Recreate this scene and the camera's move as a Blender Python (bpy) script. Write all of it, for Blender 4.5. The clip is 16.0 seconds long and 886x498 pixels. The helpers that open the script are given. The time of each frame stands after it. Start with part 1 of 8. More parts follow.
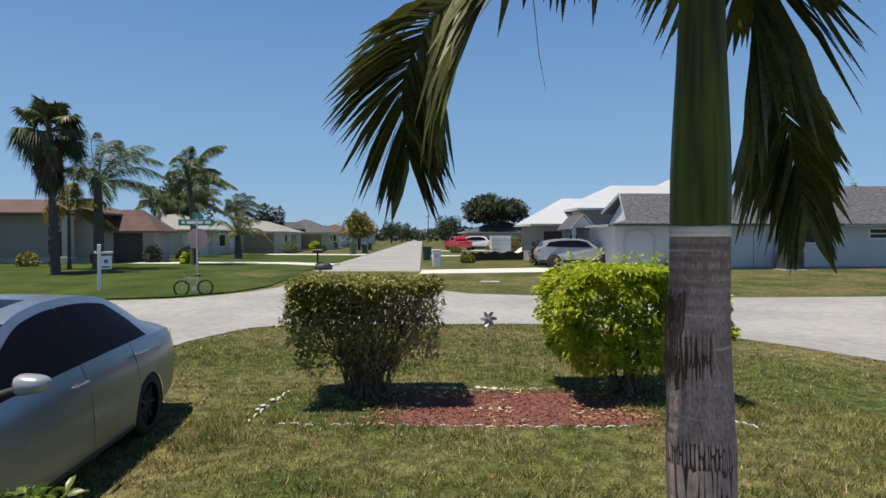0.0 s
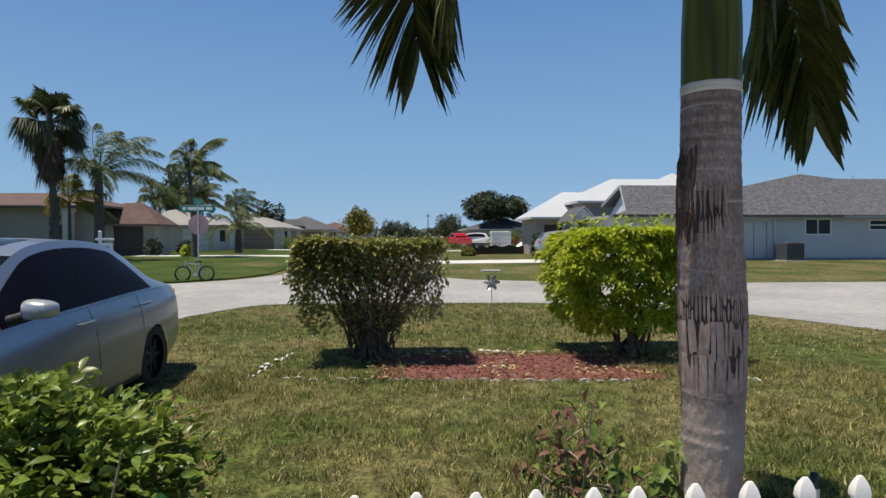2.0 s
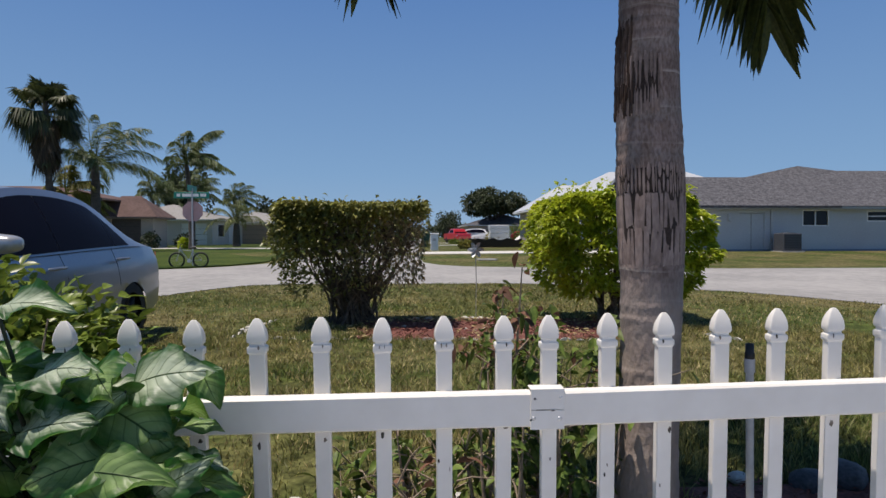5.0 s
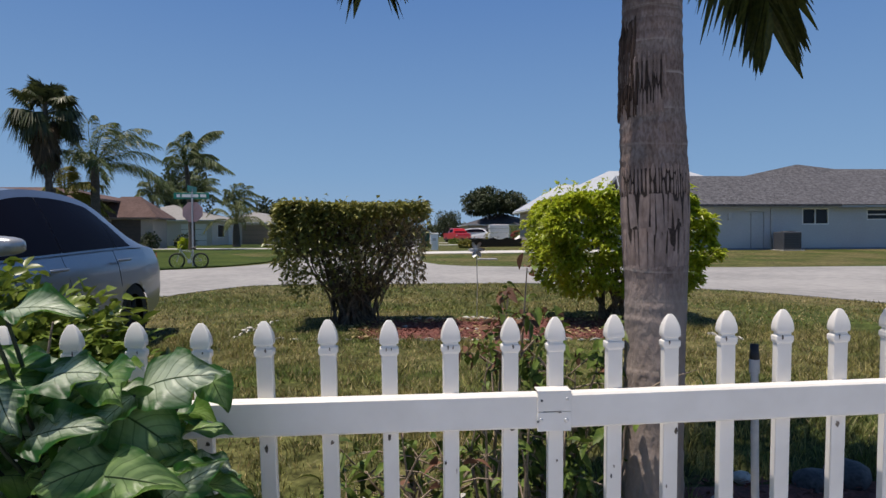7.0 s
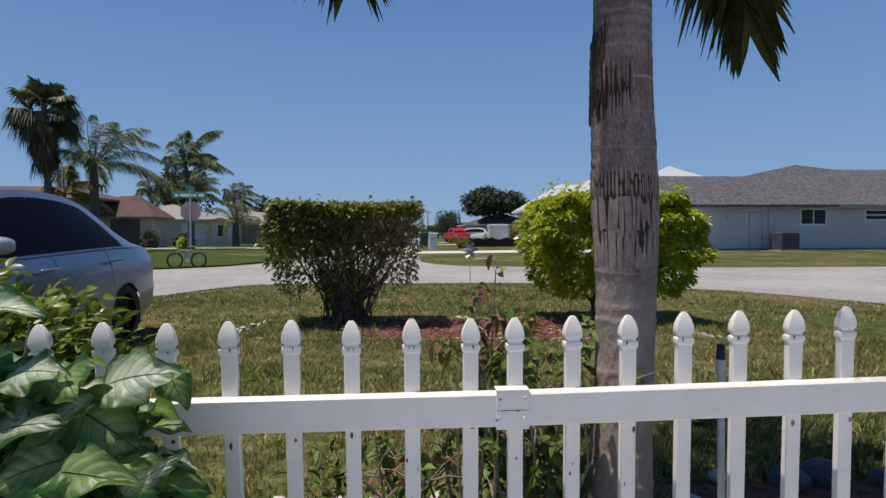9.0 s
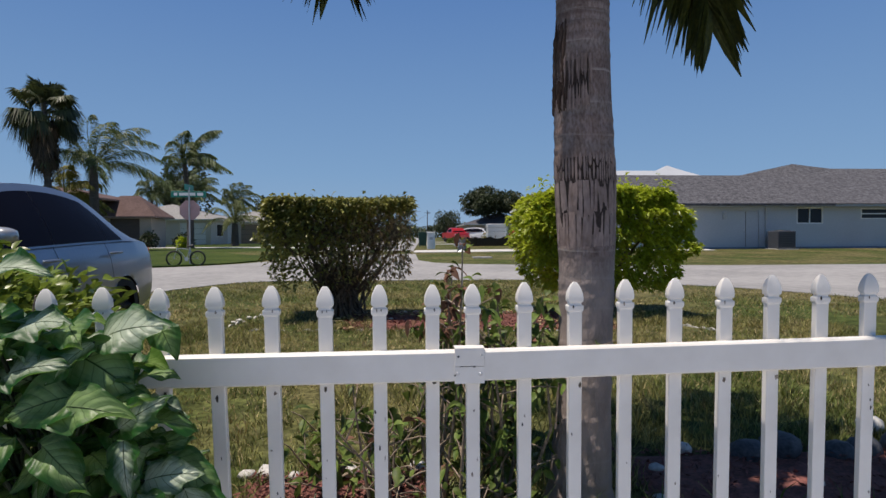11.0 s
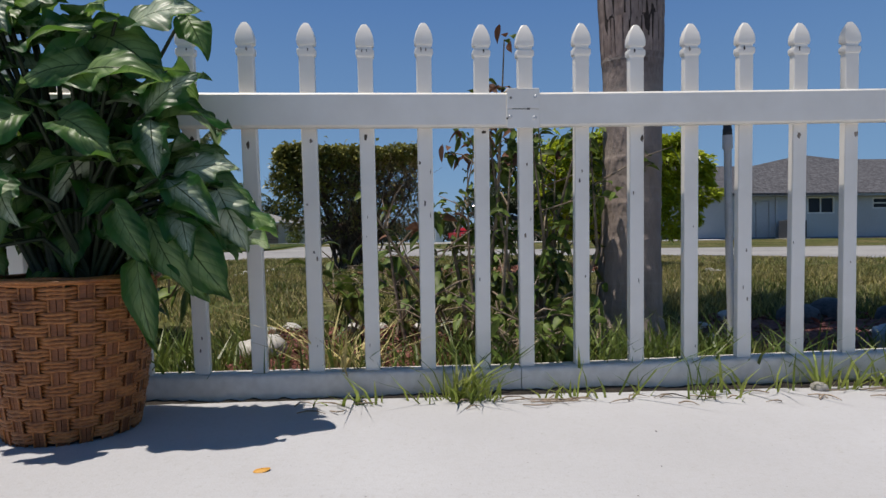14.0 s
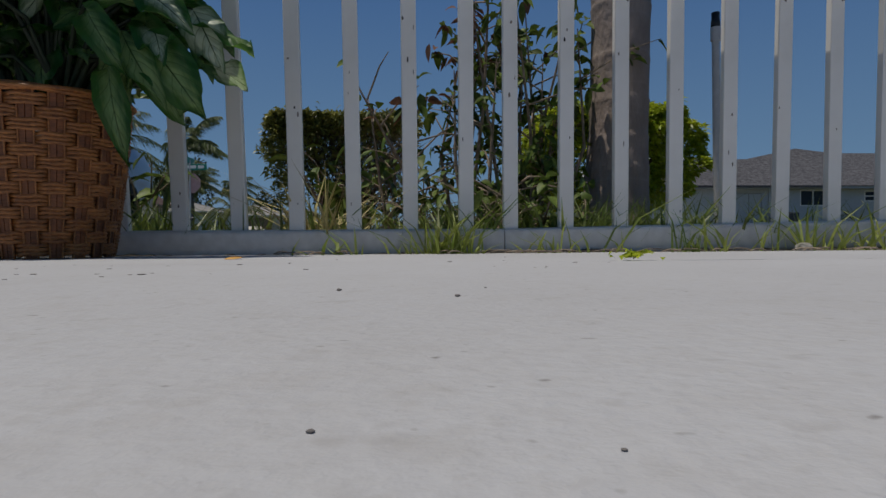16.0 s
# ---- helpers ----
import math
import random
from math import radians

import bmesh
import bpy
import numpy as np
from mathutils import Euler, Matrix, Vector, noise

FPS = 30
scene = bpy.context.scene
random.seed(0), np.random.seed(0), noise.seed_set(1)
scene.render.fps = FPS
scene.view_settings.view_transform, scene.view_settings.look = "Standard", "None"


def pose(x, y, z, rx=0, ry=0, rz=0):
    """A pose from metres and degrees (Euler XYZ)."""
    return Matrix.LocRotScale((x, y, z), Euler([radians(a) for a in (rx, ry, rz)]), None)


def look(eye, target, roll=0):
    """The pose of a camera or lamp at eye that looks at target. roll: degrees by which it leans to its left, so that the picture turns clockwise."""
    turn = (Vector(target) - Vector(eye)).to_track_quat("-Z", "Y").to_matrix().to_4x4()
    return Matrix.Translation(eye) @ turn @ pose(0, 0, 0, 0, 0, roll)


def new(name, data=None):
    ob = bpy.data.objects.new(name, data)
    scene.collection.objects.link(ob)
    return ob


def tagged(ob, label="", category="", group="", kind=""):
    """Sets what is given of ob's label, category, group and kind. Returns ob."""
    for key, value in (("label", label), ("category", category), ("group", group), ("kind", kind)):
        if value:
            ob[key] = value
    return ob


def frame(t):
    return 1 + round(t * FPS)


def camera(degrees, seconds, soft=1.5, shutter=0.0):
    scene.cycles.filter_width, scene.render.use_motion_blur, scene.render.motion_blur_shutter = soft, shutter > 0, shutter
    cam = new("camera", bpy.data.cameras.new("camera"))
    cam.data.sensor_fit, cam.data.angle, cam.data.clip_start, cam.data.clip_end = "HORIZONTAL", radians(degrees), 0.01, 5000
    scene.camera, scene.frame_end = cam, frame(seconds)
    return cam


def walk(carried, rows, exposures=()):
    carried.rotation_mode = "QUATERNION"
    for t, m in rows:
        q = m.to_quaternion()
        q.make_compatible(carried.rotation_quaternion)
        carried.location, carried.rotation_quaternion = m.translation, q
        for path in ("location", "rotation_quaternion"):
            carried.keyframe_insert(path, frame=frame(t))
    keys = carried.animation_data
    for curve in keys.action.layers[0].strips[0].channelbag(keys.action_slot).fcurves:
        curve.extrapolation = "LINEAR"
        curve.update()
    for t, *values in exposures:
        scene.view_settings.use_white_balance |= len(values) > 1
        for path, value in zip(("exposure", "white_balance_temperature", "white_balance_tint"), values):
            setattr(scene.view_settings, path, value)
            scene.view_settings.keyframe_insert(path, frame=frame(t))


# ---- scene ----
cam = camera(72.0, 16.0)
PATH = [
    (0, (-0.109, -0.034, 2.062), (0.035, 1.96, 2.025), -0.1),
    (0.5, (-0.129, -0.057, 1.944), (0.016, 1.937, 1.908), -0.1),
    (1, (-0.16, -0.065, 1.821), (-0.015, 1.93, 1.785), -0.2),
    (1.5, (-0.163, -0.066, 1.695), (-0.018, 1.929, 1.659), -0.1),
    (2, (-0.158, -0.055, 1.569), (-0.013, 1.939, 1.533), -0.1),
    (2.5, (-0.117, -0.059, 1.447), (0.028, 1.935, 1.41), -0.1),
    (3, (-0.041, -0.055, 1.333), (0.104, 1.94, 1.296), -0.1),
    (3.5, (0.042, -0.059, 1.206), (0.185, 1.936, 1.17), -0.2),
    (4, (0.061, -0.069, 1.139), (0.203, 1.926, 1.1), -0.1),
    (6.5, (0.084, -0.027, 1.149), (0.226, 1.968, 1.109), -0.2),
    (7, (0.055, -0.054, 1.149), (0.198, 1.941, 1.108), -0.3),
    (7.5, (0.083, -0.089, 1.162), (0.225, 1.906, 1.119), -0.2),
    (8, (0.075, -0.102, 1.16), (0.217, 1.893, 1.117), -0.3),
    (8.5, (0.085, -0.111, 1.162), (0.228, 1.883, 1.119), -0.2),
    (9, (0.148, -0.092, 1.155), (0.29, 1.902, 1.113), -0.2),
    (9.2, (0.2, -0.093, 1.16), (0.342, 1.901, 1.118), -0.2),
    (11.3, (0.236, -0.309, 1.039), (0.379, 1.686, 0.998), -0.3),
    (11.5, (0.238, -0.323, 0.987), (0.381, 1.672, 0.946), -0.4),
    (12, (0.065, -0.264, 0.863), (0.205, 1.731, 0.837), -1.0),
    (12.5, (-0.019, -0.267, 0.767), (0.12, 1.728, 0.73), -0.7),
    (13, (0.046, -0.311, 0.63), (0.172, 1.685, 0.603), -0.8),
    (13.5, (0.068, -0.218, 0.514), (0.176, 1.779, 0.501), -0.9),
    (14, (0.124, -0.136, 0.401), (0.248, 1.86, 0.377), -0.7),
    (14.5, (0.157, -0.12, 0.293), (0.297, 1.875, 0.263), -0.5),
    (15, (0.154, -0.123, 0.179), (0.294, 1.872, 0.145), -0.4),
    (15.5, (0.156, -0.127, 0.074), (0.297, 1.868, 0.041), -0.4),
    (16, (0.152, -0.123, 0.05), (0.294, 1.871, 0.016), -0.4),
]
EXPOSURES = [(0, 0.52, 7180, 9), (2, 0.50, 7180, 9), (3.5, 0.27, 6980, 13), (9, 0.25, 6950, 14), (12.5, 0.18, 6930, 14), (14, 0.08, 6850, 11), (14.5, -0.05, 6820, 10), (15.2, -0.42, 6750, 9), (16, -0.66, 6800, 9)]
walk(cam, [(t, look(eye, target, roll)) for t, eye, target, roll in PATH], EXPOSURES)

# ---- light ----
SUN = Vector((-0.26, -0.035, 0.965)).normalized()
world = bpy.data.worlds.new("sky")
scene.world = world
world.use_nodes = True
_n = world.node_tree.nodes
sky = _n.new("ShaderNodeTexSky")
sky.sky_type = "NISHITA"
sky.sun_disc = False
sky.sun_elevation = math.asin(SUN.z)
sky.sun_rotation = math.atan2(SUN.x, SUN.y)
sky.altitude, sky.air_density, sky.dust_density, sky.ozone_density = 200, 1.0, 0.0, 2.0
_n["Background"].inputs["Strength"].default_value = 0.070
# a clear subtropical gradient is mixed in, paler towards the horizon all round
_l = world.node_tree.links
_co = _n.new("ShaderNodeTexCoord")
_up = _n.new("ShaderNodeSeparateXYZ")
_l.new(_co.outputs["Generated"], _up.inputs[0])
grad = _n.new("ShaderNodeValToRGB")
grad.color_ramp.elements[0].position, grad.color_ramp.elements[0].color = 0.0, (2.85, 4.85, 7.6, 1)
grad.color_ramp.elements[1].position, grad.color_ramp.elements[1].color = 1.0, (0.22, 0.6, 1.6, 1)
for _p, _c in ((0.10, (2.2, 4.3, 7.45, 1)), (0.38, (1.08, 2.65, 6.2, 1)), (0.62, (0.50, 1.45, 3.6, 1))):
    grad.color_ramp.elements.new(_p).color = _c
_l.new(_up.outputs[2], grad.inputs[0])
_mx = _n.new("ShaderNodeMix")
_mx.data_type = "RGBA"
_mx.inputs[0].default_value = 0.92
_l.new(sky.outputs[0], _mx.inputs[6])
_l.new(grad.outputs[0], _mx.inputs[7])
_l.new(_mx.outputs[2], _n["Background"].inputs["Color"])
lamp = bpy.data.lights.new("sun", "SUN")
lamp.energy, lamp.angle, lamp.color = 4.0, radians(0.55), (1.0, 0.955, 0.89)
sun = new("sun", lamp)
sun.matrix_world = look((0, 0, 30), (-SUN.x * 10, -SUN.y * 10, 30 - SUN.z * 10))

# ---- small tools ----
rng = np.random.default_rng(7)


def ground_z(x, y):
    """Height of the ground: level by the patio, rising gently beyond the road."""
    return np.interp(y, (1.2, 3, 7, 14, 20, 24, 31, 45, 120, 900), (-0.01, 0.02, 0.05, 0.05, 0.1, 0.12, 0.33, 0.35, 0.3, 0.3))


def mesh_from(name, verts, faces, smooth=False):
    me = bpy.data.meshes.new(name)
    me.from_pydata([tuple(v) for v in np.asarray(verts, float)], [], [tuple(int(i) for i in f) for f in faces])
    if smooth:
        me.polygons.foreach_set("use_smooth", [True] * len(me.polygons))
    me.update()
    return me


class Geo:
    """Collects simple solids into one mesh."""

    def __init__(self):
        self.v, self.f, self.s = [], [], []

    def add(self, verts, faces, smooth=False):
        k = len(self.v)
        self.v += [tuple(p) for p in verts]
        self.f += [tuple(i + k for i in f) for f in faces]
        self.s += [smooth] * len(faces)
        return self

    def box(self, x0, y0, z0, x1, y1, z1, b=0.0):
        """A box; with b its upright and lying edges are bevelled."""
        bm = bmesh.new()
        bmesh.ops.create_cube(bm, size=1)
        for v in bm.verts:
            v.co = (x0 if v.co.x < 0 else x1, y0 if v.co.y < 0 else y1, z0 if v.co.z < 0 else z1)
        if b:
            bmesh.ops.bevel(bm, geom=bm.edges[:], offset=b, segments=1, affect="EDGES")
        bm.verts.index_update()
        self.add([v.co[:] for v in bm.verts], [[v.index for v in f.verts] for f in bm.faces])
        bm.free()
        return self

    def tube(self, pts, radii, n=8, cap=True, smooth=True):
        """A round tube along points."""
        pts = [Vector(p) for p in pts]
        if isinstance(radii, (int, float)):
            radii = [radii] * len(pts)
        vs, fs = [], []
        side = None
        for i, p in enumerate(pts):
            d = (pts[min(i + 1, len(pts) - 1)] - pts[max(i - 1, 0)]).normalized()
            if side is None:
                side = d.orthogonal().normalized()
            side = (side - d * side.dot(d)).normalized()
            up = d.cross(side)
            for k in range(n):
                a = 2 * math.pi * k / n
                vs.append(p + (side * math.cos(a) + up * math.sin(a)) * radii[i])
        for i in range(len(pts) - 1):
            for k in range(n):
                k2 = (k + 1) % n
                fs.append((i * n + k, i * n + k2, (i + 1) * n + k2, (i + 1) * n + k))
        self.add(vs, fs, smooth)
        if cap:
            self.add(vs[:n], [tuple(range(n))[::-1]])
            self.add(vs[-n:], [tuple(range(n))])
        return self

    def lathe(self, prof, n=24, at=(0, 0, 0), smooth=True):
        """A turned body from (radius, height) pairs."""
        vs, fs = [], []
        for r, z in prof:
            for k in range(n):
                a = 2 * math.pi * k / n
                vs.append((at[0] + r * math.cos(a), at[1] + r * math.sin(a), at[2] + z))
        for i in range(len(prof) - 1):
            for k in range(n):
                k2 = (k + 1) % n
                fs.append((i * n + k, i * n + k2, (i + 1) * n + k2, (i + 1) * n + k))
        return self.add(vs, fs, smooth)

    def prism(self, poly, z0, z1):
        """An upright prism on a polygon given counter-clockwise."""
        n = len(poly)
        vs = [(x, y, z0) for x, y in poly] + [(x, y, z1) for x, y in poly]
        fs = [tuple(range(n))[::-1], tuple(range(n, 2 * n))]
        fs += [(i, (i + 1) % n, n + (i + 1) % n, n + i) for i in range(n)]
        return self.add(vs, fs)

    def data(self, name):
        me = bpy.data.meshes.new(name)
        me.from_pydata(self.v, [], self.f)
        me.polygons.foreach_set("use_smooth", self.s)
        me.update()
        return me


def thing(name, at, label, category, group="", turn=0.0, kind=""):
    """An empty at a thing's base, for its parts."""
    ob = new(name)
    ob.empty_display_size = 0.1
    ob.matrix_basis = pose(*at, 0, 0, turn)
    return tagged(ob, label, category, group, kind)


def part(name, geo, material, parent, label=""):
    me = geo.data(name) if isinstance(geo, Geo) else geo
    if not me.materials:
        me.materials.append(material)
    ob = new(name, me)
    ob.parent = parent
    return tagged(ob, label)


def solo(name, geo, material, label="", category="", group="", kind="", at=(0, 0, 0)):
    """A thing that is a single mesh."""
    me = geo.data(name) if isinstance(geo, Geo) else geo
    if not me.materials:
        me.materials.append(material)
    ob = new(name, me)
    ob.location = at
    return tagged(ob, label, category, group, kind)


# ---- materials ----
def mat(name, a, b=None, rough=0.6, scale=8.0, fine=60.0, bump=0.0, metal=0.0, spread=0.0, stretch=(1, 1, 1), detail=6.0, amount=1.0, spec=0.5, coat=0.0, island=False, sheer=0.0):
    """A surface between colours a and b at two scales of noise; spread varies it from object to object."""
    m = bpy.data.materials.new(name)
    m.use_nodes = True
    nt = m.node_tree
    N, L = nt.nodes, nt.links
    out = N["Principled BSDF"]
    b = b or tuple(min(1, c * 1.25) for c in a)
    co = N.new("ShaderNodeTexCoord")
    mp = N.new("ShaderNodeMapping")
    mp.inputs["Scale"].default_value = stretch
    L.new(co.outputs["Object"], mp.inputs[0])
    n1 = N.new("ShaderNodeTexNoise")
    n1.inputs["Scale"].default_value = scale
    n1.inputs["Detail"].default_value = detail
    n2 = N.new("ShaderNodeTexNoise")
    n2.inputs["Scale"].default_value = fine
    n2.inputs["Detail"].default_value = 4
    for n in (n1, n2):
        L.new(mp.outputs[0], n.inputs["Vector"])
    mixv = N.new("ShaderNodeMath")
    mixv.operation = "MULTIPLY_ADD"
    L.new(n2.outputs[0], mixv.inputs[0])
    mixv.inputs[1].default_value = 0.5
    half = N.new("ShaderNodeMath")
    half.operation = "MULTIPLY"
    L.new(n1.outputs[0], half.inputs[0])
    half.inputs[1].default_value = 0.5
    L.new(half.outputs[0], mixv.inputs[2])
    ramp = N.new("ShaderNodeMapRange")
    ramp.inputs[1].default_value, ramp.inputs[2].default_value = 0.5 - 0.14 / amount, 0.5 + 0.14 / amount
    L.new(mixv.outputs[0], ramp.inputs[0])
    mix = N.new("ShaderNodeMix")
    mix.data_type = "RGBA"
    mix.inputs[6].default_value, mix.inputs[7].default_value = (*a, 1), (*b, 1)
    L.new(ramp.outputs[0], mix.inputs[0])
    col = mix.outputs[2]
    if spread:
        if island:
            info = N.new("ShaderNodeNewGeometry").outputs["Random Per Island"]
        else:
            info = N.new("ShaderNodeObjectInfo").outputs["Random"]
        mr = N.new("ShaderNodeMapRange")
        mr.inputs[3].default_value, mr.inputs[4].default_value = 1 - spread, 1 + spread
        L.new(info, mr.inputs[0])
        hs = N.new("ShaderNodeHueSaturation")
        L.new(mr.outputs[0], hs.inputs["Value"])
        L.new(col, hs.inputs["Color"])
        col = hs.outputs[0]
    L.new(col, out.inputs["Base Color"])
    out.inputs["Roughness"].default_value = rough
    out.inputs["Metallic"].default_value = metal
    out.inputs["Specular IOR Level"].default_value = spec
    out.inputs["Coat Weight"].default_value = coat
    if bump:
        bp = N.new("ShaderNodeBump")
        bp.inputs["Strength"].default_value = 1.0
        bp.inputs["Distance"].default_value = bump
        L.new(mixv.outputs[0], bp.inputs["Height"])
        L.new(bp.outputs[0], out.inputs["Normal"])
    if sheer:
        tr = N.new("ShaderNodeBsdfTranslucent")
        L.new(col, tr.inputs[0])
        ms = N.new("ShaderNodeMixShader")
        ms.inputs[0].default_value = sheer
        L.new(out.outputs[0], ms.inputs[1])
        L.new(tr.outputs[0], ms.inputs[2])
        L.new(ms.outputs[0], N["Material Output"].inputs[0])
    return m


def glass_mat(name, tint, rough=0.03):
    """A dark pane: tinted, glossy."""
    m = mat(name, tint, tint, rough=rough, spec=0.16)
    return m


VINYL = mat("white_vinyl", (0.775, 0.735, 0.68), (0.855, 0.82, 0.77), rough=0.42, scale=3, fine=14, bump=0.0004)
DIRTYVINYL = mat("stained_vinyl", (0.52, 0.485, 0.445), (0.76, 0.735, 0.70), rough=0.5, scale=4, fine=40, amount=0.7)
STEEL = mat("galvanised_steel", (0.55, 0.55, 0.56), (0.68, 0.68, 0.69), rough=0.4, metal=0.7, scale=30)


def patio_material():
    """Old painted concrete: broad dirty clouds, fine grit, sparse dark specks and pits."""
    m = bpy.data.materials.new("painted_concrete")
    m.use_nodes = True
    N, L = m.node_tree.nodes, m.node_tree.links
    out = N["Principled BSDF"]
    out.inputs["Roughness"].default_value = 0.8
    out.inputs["Specular IOR Level"].default_value = 0.25
    co = N.new("ShaderNodeTexCoord")

    def nz(scale, lo, hi, det=6):
        n = N.new("ShaderNodeTexNoise")
        n.inputs["Scale"].default_value = scale
        n.inputs["Detail"].default_value = det
        L.new(co.outputs["Object"], n.inputs["Vector"])
        r = N.new("ShaderNodeMapRange")
        r.inputs[1].default_value, r.inputs[2].default_value = lo, hi
        L.new(n.outputs[0], r.inputs[0])
        return r.outputs[0]

    def blend(f, a, b, k=1.0):
        x = N.new("ShaderNodeMix")
        x.data_type = "RGBA"
        if k != 1.0:
            y = N.new("ShaderNodeMath")
            y.operation = "MULTIPLY"
            L.new(f, y.inputs[0])
            y.inputs[1].default_value = k
            f = y.outputs[0]
        L.new(f, x.inputs[0])
        for s, v in ((6, a), (7, b)):
            if isinstance(v, tuple):
                x.inputs[s].default_value = (*v, 1)
            else:
                L.new(v, x.inputs[s])
        return x.outputs[2]

    col = blend(nz(1.7, 0.35, 0.65), (0.430, 0.431, 0.450), (0.487, 0.491, 0.515))
    col = blend(nz(11, 0.54, 0.76), col, (0.41, 0.405, 0.415), 0.45)
    grit = nz(260, 0.3, 0.7, 3)
    col = blend(grit, col, (0.55, 0.55, 0.56), 0.2)
    col = blend(nz(90, 0.45, 0.80, 2), col, (0.40, 0.385, 0.38), 0.3)
    col = blend(nz(62, 0.66, 0.80, 2), col, (0.33, 0.31, 0.295), 0.42)
    col = blend(nz(330, 0.50, 0.85, 1), col, (0.36, 0.34, 0.325), 0.2)
    col = blend(nz(24, 0.70, 0.78, 4), col, (0.36, 0.335, 0.315), 0.38)
    col = blend(nz(130, 0.62, 0.82, 2), col, (0.31, 0.295, 0.29), 0.45)
    specks = nz(210, 0.72, 0.84, 1)
    col = blend(specks, col, (0.20, 0.185, 0.175), 0.8)
    L.new(col, out.inputs["Base Color"])
    bp = N.new("ShaderNodeBump")
    bp.inputs["Distance"].default_value = 0.0003
    L.new(grit, bp.inputs["Height"])
    b2 = N.new("ShaderNodeBump")
    b2.inputs["Distance"].default_value = 0.0003
    L.new(nz(60, 0.2, 0.8), b2.inputs["Height"])
    L.new(bp.outputs[0], b2.inputs["Normal"])
    L.new(b2.outputs[0], out.inputs["Normal"])
    return m


CONCRETE = patio_material()
ROADM = mat("pale_asphalt", (0.235, 0.23, 0.228), (0.335, 0.325, 0.318), rough=0.9, scale=0.35, fine=5, amount=1.3, bump=0.003)
DRIVEM = mat("drive_concrete", (0.50, 0.48, 0.45), (0.58, 0.56, 0.53), rough=0.9, scale=0.6, fine=20)
SHAFT = mat("crownshaft", (0.030, 0.026, 0.008), (0.088, 0.115, 0.012), rough=0.55, scale=7, fine=24, stretch=(1.3, 1.3, 0.07), amount=1.2, spec=0.18)
FROND = mat("frond_green", (0.028, 0.038, 0.010), (0.115, 0.118, 0.028), spec=0.25, rough=0.5, scale=3, spread=0.35, island=True, sheer=0.25)
HEDGE = mat("hedge_leaf", (0.14, 0.155, 0.035), (0.35, 0.325, 0.085), rough=0.4, scale=2.5, spread=0.45, island=True, sheer=0.3)
LIME = mat("lime_leaf", (0.25, 0.34, 0.025), (0.58, 0.62, 0.055), rough=0.38, scale=2.5, spread=0.35, island=True, sheer=0.45)
SHRUB = mat("shrub_leaf", (0.075, 0.12, 0.022), (0.20, 0.25, 0.05), rough=0.5, spec=0.25, scale=3, spread=0.4, island=True, sheer=0.25)
GLOSSY = mat("glossy_shrub_leaf", (0.065, 0.115, 0.018), (0.24, 0.30, 0.05), rough=0.36, spec=0.4, scale=3, spread=0.4, island=True, sheer=0.3)
TWIG = mat("twig", (0.15, 0.115, 0.08), (0.40, 0.31, 0.23), rough=0.9, scale=20)
DRYLEAF = mat("dry_leaf", (0.11, 0.050, 0.03), (0.22, 0.105, 0.062), rough=0.8, scale=12, spread=0.4, island=True, sheer=0.2)
STRAW = mat("straw_blade", (0.30, 0.23, 0.10), (0.52, 0.43, 0.22), rough=0.7, scale=1.5, fine=9, spread=0.5, island=True, sheer=0.2)
GRASS = mat("grass_blade", (0.10, 0.135, 0.026), (0.30, 0.26, 0.09), rough=0.6, scale=0.9, fine=6, spread=0.7, island=True, sheer=0.25, amount=1.3)
WEED = mat("weed_blade", (0.055, 0.105, 0.016), (0.19, 0.235, 0.05), rough=0.45, scale=4, fine=20, spread=0.4, island=True, sheer=0.3)
MULCH = mat("red_mulch", (0.095, 0.036, 0.028), (0.25, 0.094, 0.075), rough=0.95, scale=14, fine=70, spread=0.35, island=True)
STONE = mat("white_stone", (0.42, 0.40, 0.37), (0.66, 0.64, 0.60), rough=0.8, scale=12, bump=0.003)
DARKSTONE = mat("dark_stone", (0.035, 0.036, 0.040), (0.105, 0.108, 0.118), rough=0.7, scale=9, bump=0.004)
CARPAINT = mat("silver_paint", (0.275, 0.305, 0.36), (0.305, 0.335, 0.39), rough=0.32, metal=0.7, scale=2, coat=0.25)
TINT = mat("tinted_glass", (0.008, 0.008, 0.015), (0.008, 0.008, 0.015), rough=0.05, spec=0.02)
RUBBER = mat("rubber", (0.018, 0.018, 0.018), (0.03, 0.03, 0.03), rough=0.8, scale=20)
BLACKP = mat("black_plastic", (0.015, 0.015, 0.016), (0.025, 0.025, 0.026), rough=0.5)
WALLW = mat("pale_stucco", (0.43, 0.455, 0.50), (0.50, 0.53, 0.57), rough=0.9, scale=0.5, fine=12, bump=0.004)
WALLB = mat("beige_stucco", (0.34, 0.30, 0.265), (0.42, 0.375, 0.335), rough=0.9, scale=0.5, fine=12)
SHINGLE = mat("grey_shingle", (0.036, 0.036, 0.043), (0.128, 0.127, 0.142), rough=0.9, scale=5, fine=11, amount=1.3, stretch=(1, 1, 2), bump=0.01)
SHINGLEB = mat("brown_shingle", (0.075, 0.042, 0.038), (0.13, 0.08, 0.072), rough=0.9, scale=1.2, fine=9, bump=0.01)
WHITEROOF = mat("white_metal_roof", (0.42, 0.44, 0.47), (0.49, 0.51, 0.54), rough=0.5, scale=0.5)
TRIM = mat("white_trim", (0.74, 0.74, 0.74), (0.80, 0.80, 0.80), rough=0.5)
